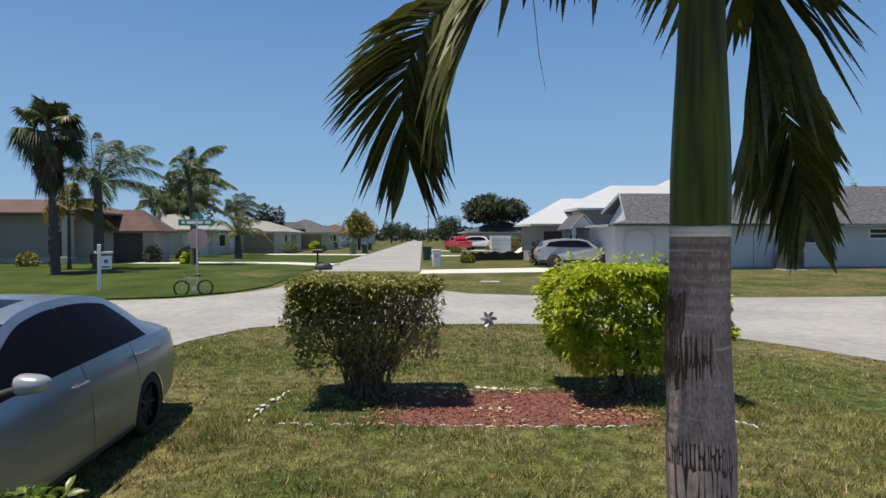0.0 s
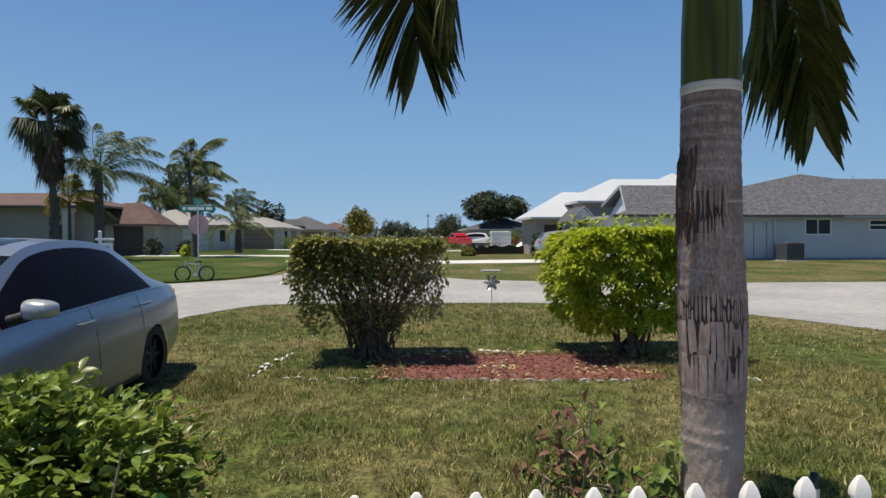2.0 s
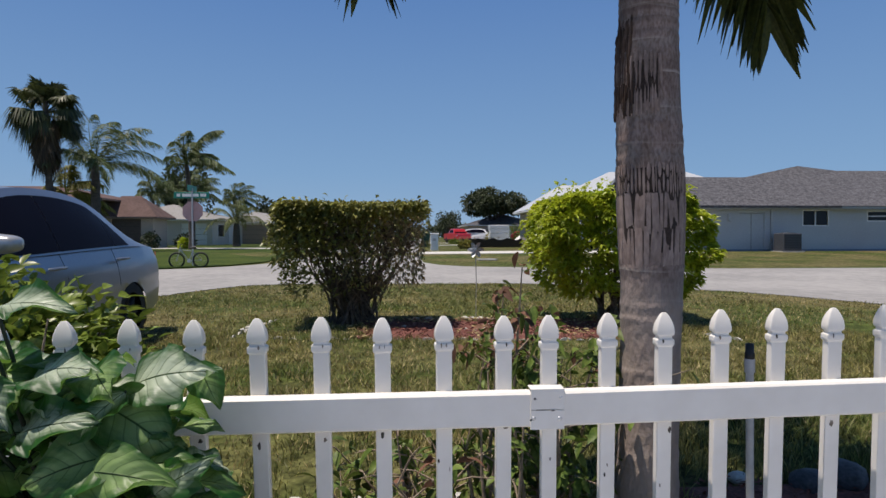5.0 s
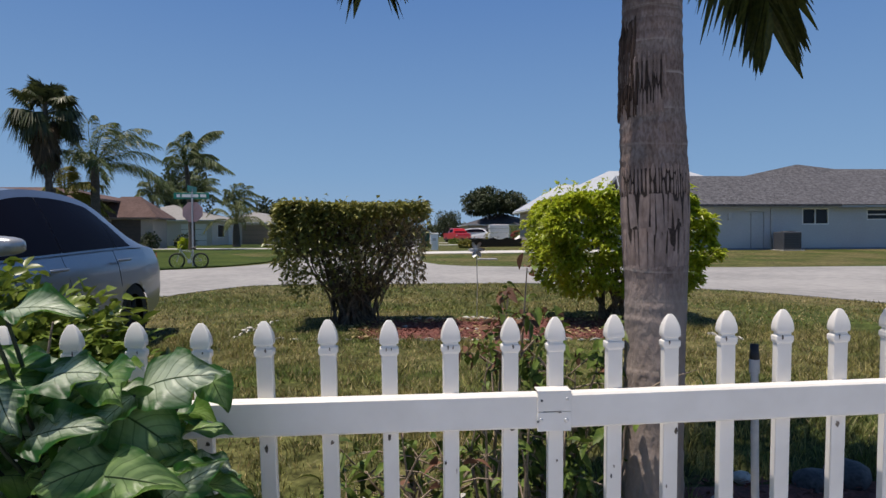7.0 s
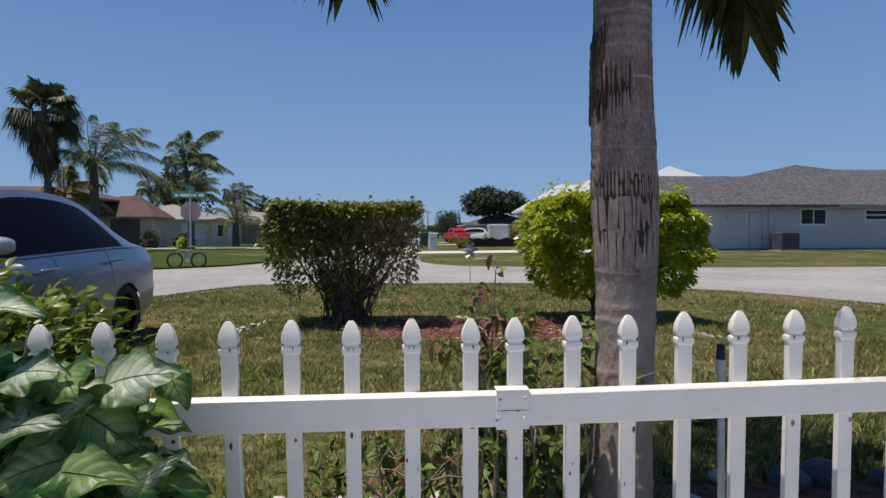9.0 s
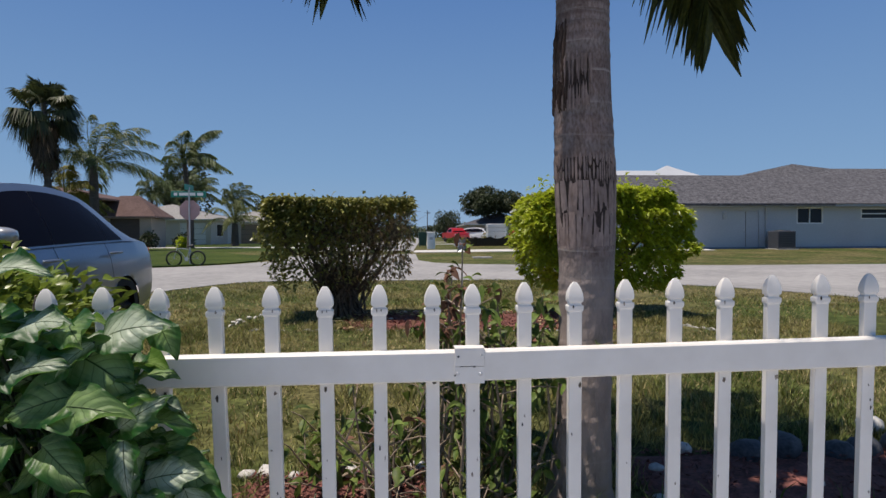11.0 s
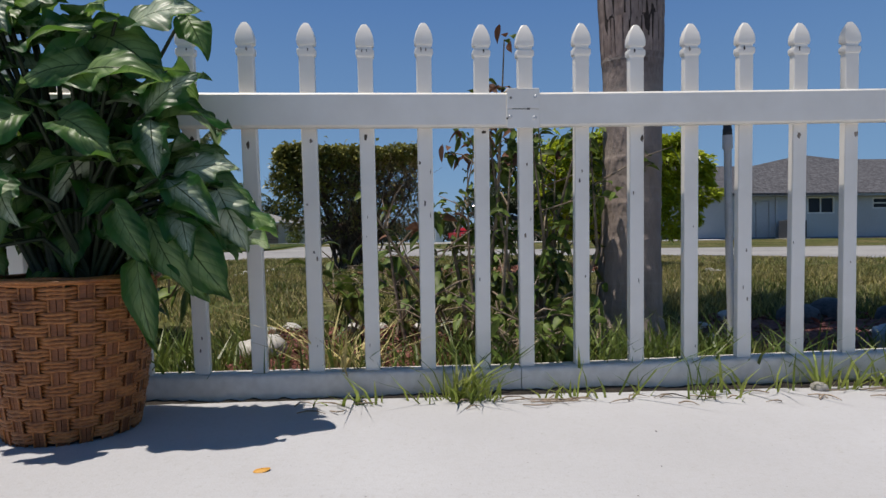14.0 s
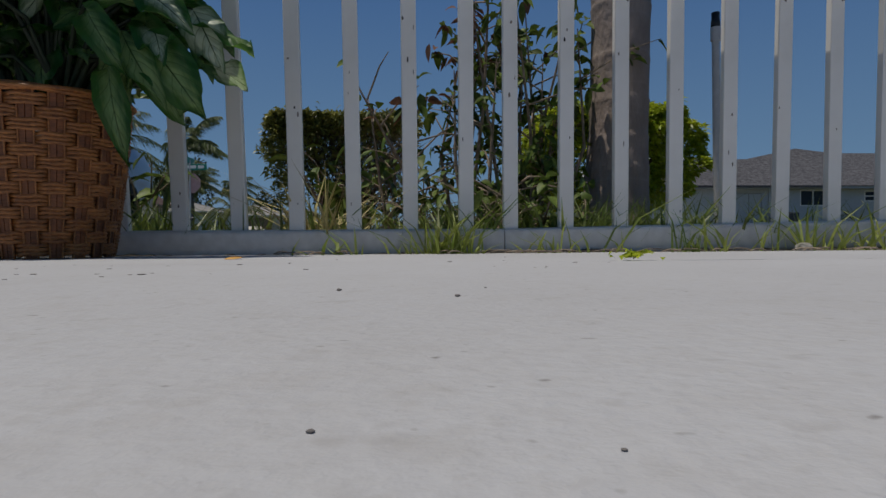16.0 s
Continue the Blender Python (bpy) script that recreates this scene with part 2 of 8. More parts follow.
GREYTRIM = mat("grey_trim_board", (0.30, 0.32, 0.35), (0.38, 0.40, 0.43), rough=0.6)
DARKWIN = glass_mat("window_glass", (0.02, 0.025, 0.035))
TRUNK = mat("grey_trunk", (0.06, 0.048, 0.042), (0.13, 0.108, 0.094), rough=0.9, scale=4, fine=25, stretch=(1, 1, 3), bump=0.01)
FARLEAF = mat("far_leaf", (0.022, 0.035, 0.014), (0.06, 0.08, 0.03), rough=0.6, scale=0.7, spread=0.4, island=True, sheer=0.2)
PALMLEAF = mat("palm_leaf", (0.045, 0.075, 0.022), (0.15, 0.185, 0.062), rough=0.5, scale=0.8, spread=0.4, island=True, sheer=0.25)
PALMDRY = mat("palm_dry_leaf", (0.05, 0.036, 0.024), (0.12, 0.085, 0.055), rough=0.8, scale=0.8, spread=0.4, island=True)
YELLOWLEAF = mat("yellowing_leaf", (0.14, 0.16, 0.03), (0.30, 0.24, 0.04), rough=0.6, scale=0.7, spread=0.4, island=True, sheer=0.2)
RED = mat("red_paint", (0.42, 0.015, 0.02), (0.48, 0.02, 0.025), rough=0.3, coat=0.5)
WHITEP = mat("white_paint", (0.75, 0.76, 0.78), (0.80, 0.81, 0.83), rough=0.3, coat=0.5)
SILVER = mat("silver_car", (0.40, 0.41, 0.43), (0.45, 0.46, 0.48), rough=0.3, metal=0.4, coat=0.5)
GREENBIN = mat("green_bin", (0.012, 0.06, 0.045), (0.02, 0.08, 0.06), rough=0.5)
SIGNGREEN = mat("sign_green", (0.0, 0.19, 0.14), (0.01, 0.22, 0.16), rough=0.45)
DARKRIM = mat("dark_wheel", (0.022, 0.022, 0.024), (0.045, 0.045, 0.048), rough=0.6, metal=0.3)
VERGE = mat("green_verge", (0.024, 0.046, 0.008), (0.070, 0.092, 0.022), rough=0.95, scale=0.45, fine=9, amount=1.3, bump=0.02, spec=0.1)
ALU = mat("aluminium", (0.42, 0.42, 0.43), (0.52, 0.52, 0.53), rough=0.45, metal=0.6)
WICKER = mat("wicker", (0.145, 0.045, 0.011), (0.42, 0.160, 0.043), rough=0.5, amount=1.1, scale=16, fine=120, bump=0.001, spread=0.3, island=True, stretch=(1, 1, 3))


# ---- ground, road, patio ----
def lawn_material():
    m = bpy.data.materials.new("lawn_ground")
    m.use_nodes = True
    N, L = m.node_tree.nodes, m.node_tree.links
    out = N["Principled BSDF"]
    out.inputs["Roughness"].default_value = 0.95
    out.inputs["Specular IOR Level"].default_value = 0.1
    co = N.new("ShaderNodeTexCoord")
    cols = []
    for sc, lo, hi, a, b in ((0.45, 0.40, 0.62, (0.070, 0.092, 0.024), (0.155, 0.135, 0.060)), (28.0, 0.3, 0.7, (0.35, 0.35, 0.35), (1.35, 1.35, 1.35)), (6.0, 0.38, 0.62, (0.58, 0.60, 0.58), (1.3, 1.28, 1.3))):
        n = N.new("ShaderNodeTexNoise")
        n.inputs["Scale"].default_value = sc
        n.inputs["Detail"].default_value = 8
        L.new(co.outputs["Object"], n.inputs["Vector"])
        r = N.new("ShaderNodeMapRange")
        r.inputs[1].default_value, r.inputs[2].default_value = lo, hi
        L.new(n.outputs[0], r.inputs[0])
        x = N.new("ShaderNodeMix")
        x.data_type = "RGBA"
        x.inputs[6].default_value, x.inputs[7].default_value = (*a, 1), (*b, 1)
        L.new(r.outputs[0], x.inputs[0])
        cols.append(x.outputs[2])
    cur = cols[0]
    for c in cols[1:]:
        x = N.new("ShaderNodeMix")
        x.data_type, x.blend_type = "RGBA", "MULTIPLY"
        x.inputs[0].default_value = 1
        L.new(cur, x.inputs[6])
        L.new(c, x.inputs[7])
        cur = x.outputs[2]
    L.new(cur, out.inputs["Base Color"])
    bp = N.new("ShaderNodeBump")
    bp.inputs["Distance"].default_value = 0.02
    L.new(n.outputs[0], bp.inputs["Height"])
    L.new(bp.outputs[0], out.inputs["Normal"])
    return m


LAWN = lawn_material()


def sheet(name, xs, ys, dz, material, label, category):
    """A sheet that follows the ground, dz above it."""
    vs = [(x, y, ground_z(x, y) + dz) for y in ys for x in xs]
    n = len(xs)
    fs = [(j * n + i, j * n + i + 1, (j + 1) * n + i + 1, (j + 1) * n + i) for j in range(len(ys) - 1) for i in range(n - 1)]
    return solo(name, mesh_from(name, vs, fs, True), material, label, category, kind="structure")


YS = [-60, -20, -5, 0.5, 1.15, 1.6, 2, 2.5, 3, 4, 5, 6, 7, 9, 11, 13, 14, 15, 17, 19, 20, 22, 24, 27, 31, 38, 45, 60, 90, 120, 200, 400, 900, 2500]
sheet("ground", [-2500, -600, -200, -80, -40, -20, -10, -5, 0, 5, 10, 20, 40, 80, 200, 600, 2500], YS, 0.0, LAWN, "patchy green and brown lawn ground", "ground")


def slab(name, poly, dz, thick, material, label, category):
    """A paved area, standing dz above the ground; its rim goes down by thick. Strips of quads between two edges."""
    left, right = poly
    vs, fs = [], []
    cols = 7
    n = len(left)
    for (x0, y0), (x1, y1) in zip(left, right):
        row = []
        for k in range(cols):
            f = k / (cols - 1)
            x, y = x0 + (x1 - x0) * f, y0 + (y1 - y0) * f
            row.append((x, y, ground_z(x, y) + dz))
        vs += [(row[0][0], row[0][1], row[0][2] - thick)] + row + [(row[-1][0], row[-1][1], row[-1][2] - thick)]
    w = cols + 2
    for i in range(n - 1):
        for k in range(w - 1):
            fs.append((i * w + k, i * w + k + 1, (i + 1) * w + k + 1, (i + 1) * w + k))
    return solo(name, mesh_from(name, vs, fs), material, label, category, kind="structure")


# the cross road, its near edge flaring towards the drives at both ends
NEAR = [(-60, 14.2), (-14, 14.2), (-9, 13.2), (-6.5, 10.2), (-4.28, 11.65), (-4.2, 12.1), (-3.75, 13.2), (-3.4, 13.8), (-2.6, 14.2), (-1.0, 14.15), (1.1, 14.0), (2.95, 13.9), (4.6, 13.1), (6.62, 11.54), (7.1, 10.68), (7.72, 9.23), (9.5, 5.0), (14, 8.5), (20, 12.5), (60, 12.5)]
FAR = [(-60, 20.0), (-14, 19.7), (-9.6, 19.75), (-8.6, 19.8), (-7.6, 20.1), (-7.1, 20.4), (-6.2, 21.3), (-5.5, 22.4), (-4.75, 24.3), (-1.0, 25.0), (1.0, 24.2), (1.5, 22.2), (2.4, 21.0), (4.5, 20.2), (6.0, 19.8), (8.0, 19.5), (11, 19.0), (16, 18.9), (22, 18.8), (60, 18.6)]
slab("road", (NEAR, FAR), 0.012, 0.05, ROADM, "sun-bleached pale grey residential road", "road")
SIDE_L = [(-4.75, 24.2), (-4.5, 32.8), (-3.3, 63.6), (0.2, 160), (5.0, 300), (12, 480), (22, 760)]
SIDE_R = [(1.0, 24.2), (0.99, 32.2), (2.16, 62.8), (6.2, 168), (11.2, 300), (18.2, 480), (28.5, 760)]
slab("road_2", (SIDE_L, SIDE_R), 0.02, 0.05, ROADM, "straight pale side road running away", "road")
slab("driveway_1", ([(0.9, 29.7), (7.2, 30.2), (11.0, 30.0), (16.5, 30.0)], [(1.1, 32.4), (8.2, 34.2), (11.0, 35.5), (16.5, 35.5)]), 0.022, 0.05, DRIVEM, "pale concrete driveway of the grey-roofed house", "driveway")
slab("driveway_2", ([(-17.8, 41.3), (-8, 40.0), (-4.4, 36.5)], [(-17.8, 44.0), (-8, 42.6), (-3.9, 39.6)]), 0.065, 0.05, DRIVEM, "pale concrete driveway across the verge", "driveway")
slab("driveway_3", ([(-13.5, 62.0), (-3.6, 59.0)], [(-13.5, 65.5), (-3.3, 63.0)]), 0.065, 0.05, DRIVEM, "pale concrete driveway across the verge", "driveway")
slab("driveway_4", ([(2.9, 78.0), (14, 78.5)], [(3.2, 82.0), (14, 83.0)]), 0.03, 0.05, DRIVEM, "pale concrete driveway with parked vehicles", "driveway")
slab("driveway_5", ([(2.0, 55.0), (10, 57)], [(2.2, 58.0), (10, 60.5)]), 0.03, 0.05, DRIVEM, "sandy pale drive beside a building plot", "driveway")


slab("verge_1", ([(-70, 20.4), (-14, 20.1), (-9.5, 20.1), (-7.6, 20.5), (-6.0, 22.2), (-5.2, 24.6), (-4.9, 32.8), (-3.7, 63.6)], [(-70, 43), (-34, 43), (-32, 43), (-30, 44), (-28, 46), (-26, 50), (-24, 56), (-20, 70)]), 0.045, 0.08, VERGE, "well-watered green lawn across the road", "lawn")


def patio():
    """The slab under the camera: a gentle fall towards the fence, an open joint with chipped lips."""
    th = thing("patio", (0, 0, 0), "pale painted concrete patio slab with a cracked joint", "patio", kind="structure")
    xs = np.concatenate((np.linspace(-4, -1, 8), np.linspace(-0.9, 1.5, 161), np.linspace(1.6, 4, 8)))
    for nm, y0, y1 in (("slab_far", 0.6345, 1.384), ("slab_near", -4.0, 0.6335)):
        vs, fs = [], []
        for j in range(4):
            for i, x in enumerate(xs):
                wob = -0.0115 - 0.030 * x + 0.005 * noise.noise((x * 4, 3.1, 0)) + 0.003 * noise.noise((x * 25, 1.7, 0))
                open_ = 0.0035 * max(0, noise.noise((x * 5, 8.3, 0))) * (1.0 if x > 0.5 else 0.35) + (0.0010 if x > 0.4 else 0.0003) + (0.0040 + 0.004 * noise.noise((x * 45, 2.2, 0))) * math.exp(-((x - 0.565) / 0.06) ** 4)
                rim = 0.012 * noise.noise((x * 4, 9.9, 0)) + 0.008 * noise.noise((x * 17, 4.9, 0))
                if nm == "slab_far":
                    y = (y0 + wob + open_, y0 + wob + open_, y1 * 0.5 + y0 * 0.5, y1 + rim)[j]
                    z = (-0.08, 0, 0, 0)[j]
                else:
                    y = (y0, 0.3, y1 + wob - open_ * 0.5, y1 + wob - open_ * 0.5)[j]
                    z = (0, 0, 0, -0.08)[j]
                vs.append((x, y, 0.028 - 0.011 * y + z))
        if nm == "slab_far":
            vs += [(x, vs[3 * len(xs) + i][1], -0.08) for i, x in enumerate(xs)]
        n = len(xs)
        rows = len(vs) // n
        fs = [(j * n + i, j * n + i + 1, (j + 1) * n + i + 1, (j + 1) * n + i) for j in range(rows - 1) for i in range(n - 1)]
        part(nm, mesh_from(nm, vs, fs), CONCRETE, th)
    return th


patio()


def soil_ridge():
    """Crumbly soil between slab and fence foot, coloured near black for the gap's shadow."""
    xs = np.arange(-1.6, 2.6, 0.008)
    vs = []
    for x in xs:
        h = 0.012 + 0.006 * noise.noise((x * 9, 0.3, 2)) + 0.006 * noise.noise((x * 40, 0.3, 5)) + (0.006 if x > 0.35 else 0.0)
        f = 1.380 - 0.016 * max(0.0, min(1.0, x - 0.1)) + 0.008 * noise.noise((x * 5, 6, 2)) + 0.008 * noise.noise((x * 30, 6, 2))
        vs += [(x, f, 0.004), (x, f + 0.012, 0.010 + 0.3 * h), (x, 1.406, h), (x, 1.455, h)]
    solo("soil_ridge", mesh_from("soil_ridge", vs, [(i * 4 + k, (i + 1) * 4 + k, (i + 1) * 4 + k + 1, i * 4 + k + 1) for i in range(len(xs) - 1) for k in range(3)], True), mat("shadow_dark_soil", (0.012, 0.010, 0.008), (0.038, 0.030, 0.022), rough=0.95, scale=40, fine=200, bump=0.003), "soil between patio and fence, darkened for the gap's shadow", "soil", kind="structure")


soil_ridge()


# ---- white picket fence ----
def picket_mesh(h):
    """A square hollow-look picket with a collar and a gothic tip, h high, standing at the origin."""
    a, c, d, e = 0.0188, 0.0228, 0.56, 0.0022
    shaft = [(a, 0.0), (a, h - 0.080), (c * 0.96, h - 0.076), (c, h - 0.072), (c, h - 0.064), (c * 0.95, h - 0.061), (a * 0.94, h - 0.059), (a * 0.94, h - 0.053), (c * 0.94, h - 0.051)]
    tip = [(c * 0.94, h - 0.051), (c * 1.0, h - 0.046), (c * 1.0, h - 0.039), (c * 0.94, h - 0.029), (c * 0.81, h - 0.019), (c * 0.62, h - 0.009), (c * 0.42, h - 0.001), (c * 0.24, h + 0.004)]
    vs, fs, soft = [], [], []

    def ring(r, z):
        """Square section with eased corners, flattened in depth."""
        q = min(e, r * 0.3)
        return [(x, y * d, z) for x, y in ((r - q, -r), (r, q - r), (r, r - q), (r - q, r), (q - r, r), (-r, r - q), (-r, q - r), (q - r, -r))]

    # every side is a strip of its own, so that the corners stay crisp
    for rows, smooth in ((shaft, False), (tip, True)):
        rings = [ring(r, z) for r, z in rows]
        for k in range(8):
            o = len(vs)
            for p in rings:
                vs += [p[k], p[(k + 1) % 8]]
            fs += [(o + 2 * i, o + 2 * i + 1, o + 2 * i + 3, o + 2 * i + 2) for i in range(len(rows) - 1)]
            soft += [smooth] * (len(rows) - 1)
    o = len(vs)
    vs += ring(*tip[-1])
    fs.append(tuple(range(o, o + 8)))
    soft.append(False)
    me = mesh_from("picket", vs, fs)
    me.polygons.foreach_set("use_smooth", soft)
    return me


PICKET = picket_mesh(0.90)
PICKET.materials.append(VINYL)
SCUFF = mat("scuff_mark", (0.03, 0.025, 0.02), (0.12, 0.10, 0.08), rough=0.9, scale=60)


def rail(x0, x1, z0, z1, y0, y1, rise=0.0):
    """A hollow rail seen from outside, its edges eased, sagging a little."""
    g = Geo()
    n = 24
    b = 0.005
    sect = [(y0 + b, z0), (y1 - b, z0), (y1, z0 + b), (y1, z1 - b), (y1 - b, z1), (y0 + b, z1), (y0, z1 - b), (y0, z0 + b)]
    vs, fs = [], []
    for i in range(n + 1):
        f = i / n
        sag = -0.004 * math.sin(math.pi * f)
        for y, z in sect:
            vs.append((x0 + (x1 - x0) * f, y, z + sag + rise * (x0 + (x1 - x0) * f)))
    m = len(sect)
    for i in range(n):
        for k in range(m):
            k2 = (k + 1) % m
            fs.append((i * m + k, (i + 1) * m + k, (i + 1) * m + k2, i * m + k2))
    fs += [tuple(range(m)), tuple(range(n * m, n * m + m))[::-1]]
    return g.add(vs, fs)


def round_rail(x0, x1, z0, z1, y0, y1, rise=0.0):
    """A long hollow-look rail with well rounded edges."""
    n = 28
    sq = 0.30
    ring = []
    for k in range(n):
        t = 2 * math.pi * k / n
        c, s = math.cos(t), math.sin(t)
        ring.append(((y0 + y1) / 2 + (y1 - y0) / 2 * math.copysign(abs(c) ** sq, c), (z0 + z1) / 2 + (z1 - z0) / 2 * math.copysign(abs(s) ** sq, s)))
    vs = [(x, y, z + rise * x) for x in (x0, x1) for y, z in ring]
    g = Geo().add(vs, [(k, (k + 1) % n, n + (k + 1) % n, n + k) for k in range(n)], True)
    return g.add(vs[:n], [tuple(range(n))]).add(vs[n:], [tuple(range(n))[::-1]])


FENCE_LEAN = 1.9


def panel(at, rise, xs, x0, x1, label, tilt=0.0, step=0.0):
    """A panel that leans a little towards the patio; its pickets tilt more and more along the run."""
    th = thing("picket_fence", at, label, "fence", "white fence panels")
    th.matrix_basis = pose(*at, FENCE_LEAN, 0, 0)
    part("top_rail", rail(x0, x1, 0.664, 0.748, -0.047, -0.012, rise), VINYL, th)
    part("bottom_rail", round_rail(x0, x1, -0.025, 0.050, -0.030, 0.030, rise), DIRTYVINYL, th, "dirt-stained white bottom rail")
    for i, x in enumerate(xs):
        p = part("picket", PICKET, VINYL, th)
        p.location = (x, -0.0035, 0.022 + rise * x + 0.002 * math.sin(i * 2.3))
        p.rotation_euler = (0.004 * math.sin(i * 1.7), radians(tilt + step * i + 0.08 * math.sin(i * 2.9)), 0.03 * math.sin(i * 1.3))
    return th


left_panel = panel((0.43, 1.445, 0.025), 0.0, [-0.107 - 0.1423 * i for i in range(24)], -3.55, -0.012, "white vinyl picket fence panel with gothic tips, grass at its foot", 0.0, -0.30)
right_panel = panel((0.43, 1.445, 0.025), 0.018, [0.008 + 0.1455 * i for i in range(20)], -0.010, 2.9, "white vinyl picket fence panel rising slightly, scuffed pickets", -0.25, 0.0)


DARKSTEEL = mat("dark_steel", (0.05, 0.05, 0.052), (0.16, 0.16, 0.165), rough=0.45, metal=0.5, scale=120)


def fence_hinge():
    th = thing("hinge_plate", (0.425, 1.3745, 0.730), "white metal bracket plate screwed over the rail joint", "bracket")
    th.matrix_basis = pose(0.425, 1.3745, 0.730, FENCE_LEAN, 0, 0)
    part("leaf", Geo().box(-0.044, -0.004, -0.048, 0.038, 0.0, -0.0012, 0.001), VINYL, th)
    part("leaf", Geo().box(-0.044, -0.004, 0.0, 0.038, 0.0, 0.0475, 0.001), VINYL, th)
    part("top_flange", Geo().box(-0.044, -0.004, 0.0476, 0.038, 0.034, 0.0506, 0.001), VINYL, th)
    for x, z, r, m, label in ((-0.034, 0.027, 0.0030, DARKSTEEL, "dark steel screw head"), (0.028, 0.030, 0.0042, STEEL, "bright steel screw head"), (-0.036, -0.020, 0.0052, STEEL, "bright steel screw head"), (0.026, -0.022, 0.0055, STEEL, "bright steel screw head"), (-0.043, -0.024, 0.0028, DARKSTEEL, "dark steel screw head")):
        sc = part("screw", Geo().lathe([(r, 0.0), (r, 0.0012), (r * 0.7, 0.0022), (r * 0.1, 0.0026)], 12), m, th, label)
        sc.matrix_basis = pose(x, -0.004, z, 90, 0, 0)
    part("joint_gap", Geo().box(-0.030, -0.0044, -0.0011, 0.010, -0.0015, -0.0001), SCUFF, th)
    part("pin", Geo().tube([(0.006, -0.0062, -0.0008), (0.013, -0.0062, -0.0008)], 0.0022, 6), DARKSTEEL, th)


fence_hinge()


def smudge(p, x, z, w, h, half, r):
    """A thin ragged patch of dirt on a picket's front."""
    n = 9
    ring = [(x + w * math.cos(a) * r.uniform(0.55, 1.2), z + h * math.sin(a) * r.uniform(0.55, 1.2)) for a in np.linspace(0, 2 * math.pi, n, endpoint=False)]
    lim = 0.0175
    ring = [(max(-lim, min(lim, a)), b) for a, b in ring]
    g = Geo().add([(a, -half - 0.0007, b) for a, b in ring] + [(a, -half + 0.0006, b) for a, b in ring], [tuple(range(n))] + [(k, (k + 1) % n, (k + 1) % n + n, k + n) for k in range(n)])
    part("scuff", g, DIRT if r.uniform() < 0.55 else SCUFF, p)


DIRT = mat("brown_dirt", (0.16, 0.125, 0.10), (0.32, 0.27, 0.23), rough=0.9, scale=60)


def scuffs():
    """Small dark nicks and smudges on the pickets, mostly by the rail and the collar."""
    r = np.random.default_rng(31)
    for pan in (left_panel, right_panel):
        for p in [c for c in pan.children if c.name.startswith("picket")][:11]:
            for q in (-0.007, 0.005):
                if r.uniform() < 0.65:
                    smudge(p, q, 0.836, r.uniform(0.001, 0.003), r.uniform(0.004, 0.007), 0.0134, r)
            if r.uniform() < 0.6:
                smudge(p, r.uniform(-0.014, 0.014), r.uniform(0.60, 0.632), r.uniform(0.003, 0.008), r.uniform(0.005, 0.010), 0.0110, r)
            for _ in range(r.integers(1, 5)):
                smudge(p, r.uniform(-0.015, 0.015), r.uniform(0.06, 0.6), r.uniform(0.0008, 0.003), r.uniform(0.002, 0.008), 0.0110, r)


scuffs()


# ---- leafy helpers ----
def leaf_cloud(name, pts, dirs, length, width, fold=0.25, droop=0.15, seed=1, full=False):
    """One mesh of many small leaves: each a folded, pointed blade of four faces. dirs: where each points."""
    r = np.random.default_rng(seed)
    n = len(pts)
    pts, dirs = np.asarray(pts, float), np.asarray(dirs, float)
    dirs = dirs / np.linalg.norm(dirs, axis=1, keepdims=True)
    up = r.normal(size=(n, 3)) * 0.5 + (0, 0, 1.0)
    side = np.cross(dirs, up)
    side /= np.linalg.norm(side, axis=1, keepdims=True) + 1e-9
    nor = np.cross(side, dirs)
    ln = (length * r.uniform(0.65, 1.25, n))[:, None]
    wd = (width * r.uniform(0.7, 1.2, n))[:, None]
    base = pts
    mid = pts + dirs * ln * 0.45
    tip = pts + dirs * ln - np.array((0, 0, 1)) * ln * droop
    a = mid + side * wd * 0.5 + nor * wd * fold
    b = mid - side * wd * 0.5 + nor * wd * fold
    if full:
        down = np.array((0, 0, 1)) * ln * droop
        rows = [base]
        for f, w in ((0.22, 0.72), (0.45, 1.0), (0.70, 0.80)):
            c = pts + dirs * ln * f - down * f * f
            rows += [c + (side * 0.5 + nor * fold) * wd * w, c, c + (-side * 0.5 + nor * fold) * wd * w]
        rows.append(tip)
        vs = np.stack(rows, 1).reshape(-1, 3)
        k = (np.arange(n) * 11)[:, None]
        tri = ((0, 2, 1), (0, 3, 2), (1, 2, 5), (1, 5, 4), (2, 3, 6), (2, 6, 5), (4, 5, 8), (4, 8, 7), (5, 6, 9), (5, 9, 8), (7, 8, 10), (8, 9, 10))
        return mesh_from(name, vs, np.concatenate([k + t for t in tri], 1).reshape(-1, 3), True)
    vs = np.stack((base, a, mid, b, tip), 1).reshape(-1, 3)
    k = (np.arange(n) * 5)[:, None]
    fs = np.concatenate((k + (0, 2, 1), k + (0, 3, 2), k + (1, 2, 4), k + (2, 3, 4)), 1).reshape(-1, 3)
    return mesh_from(name, vs, fs)


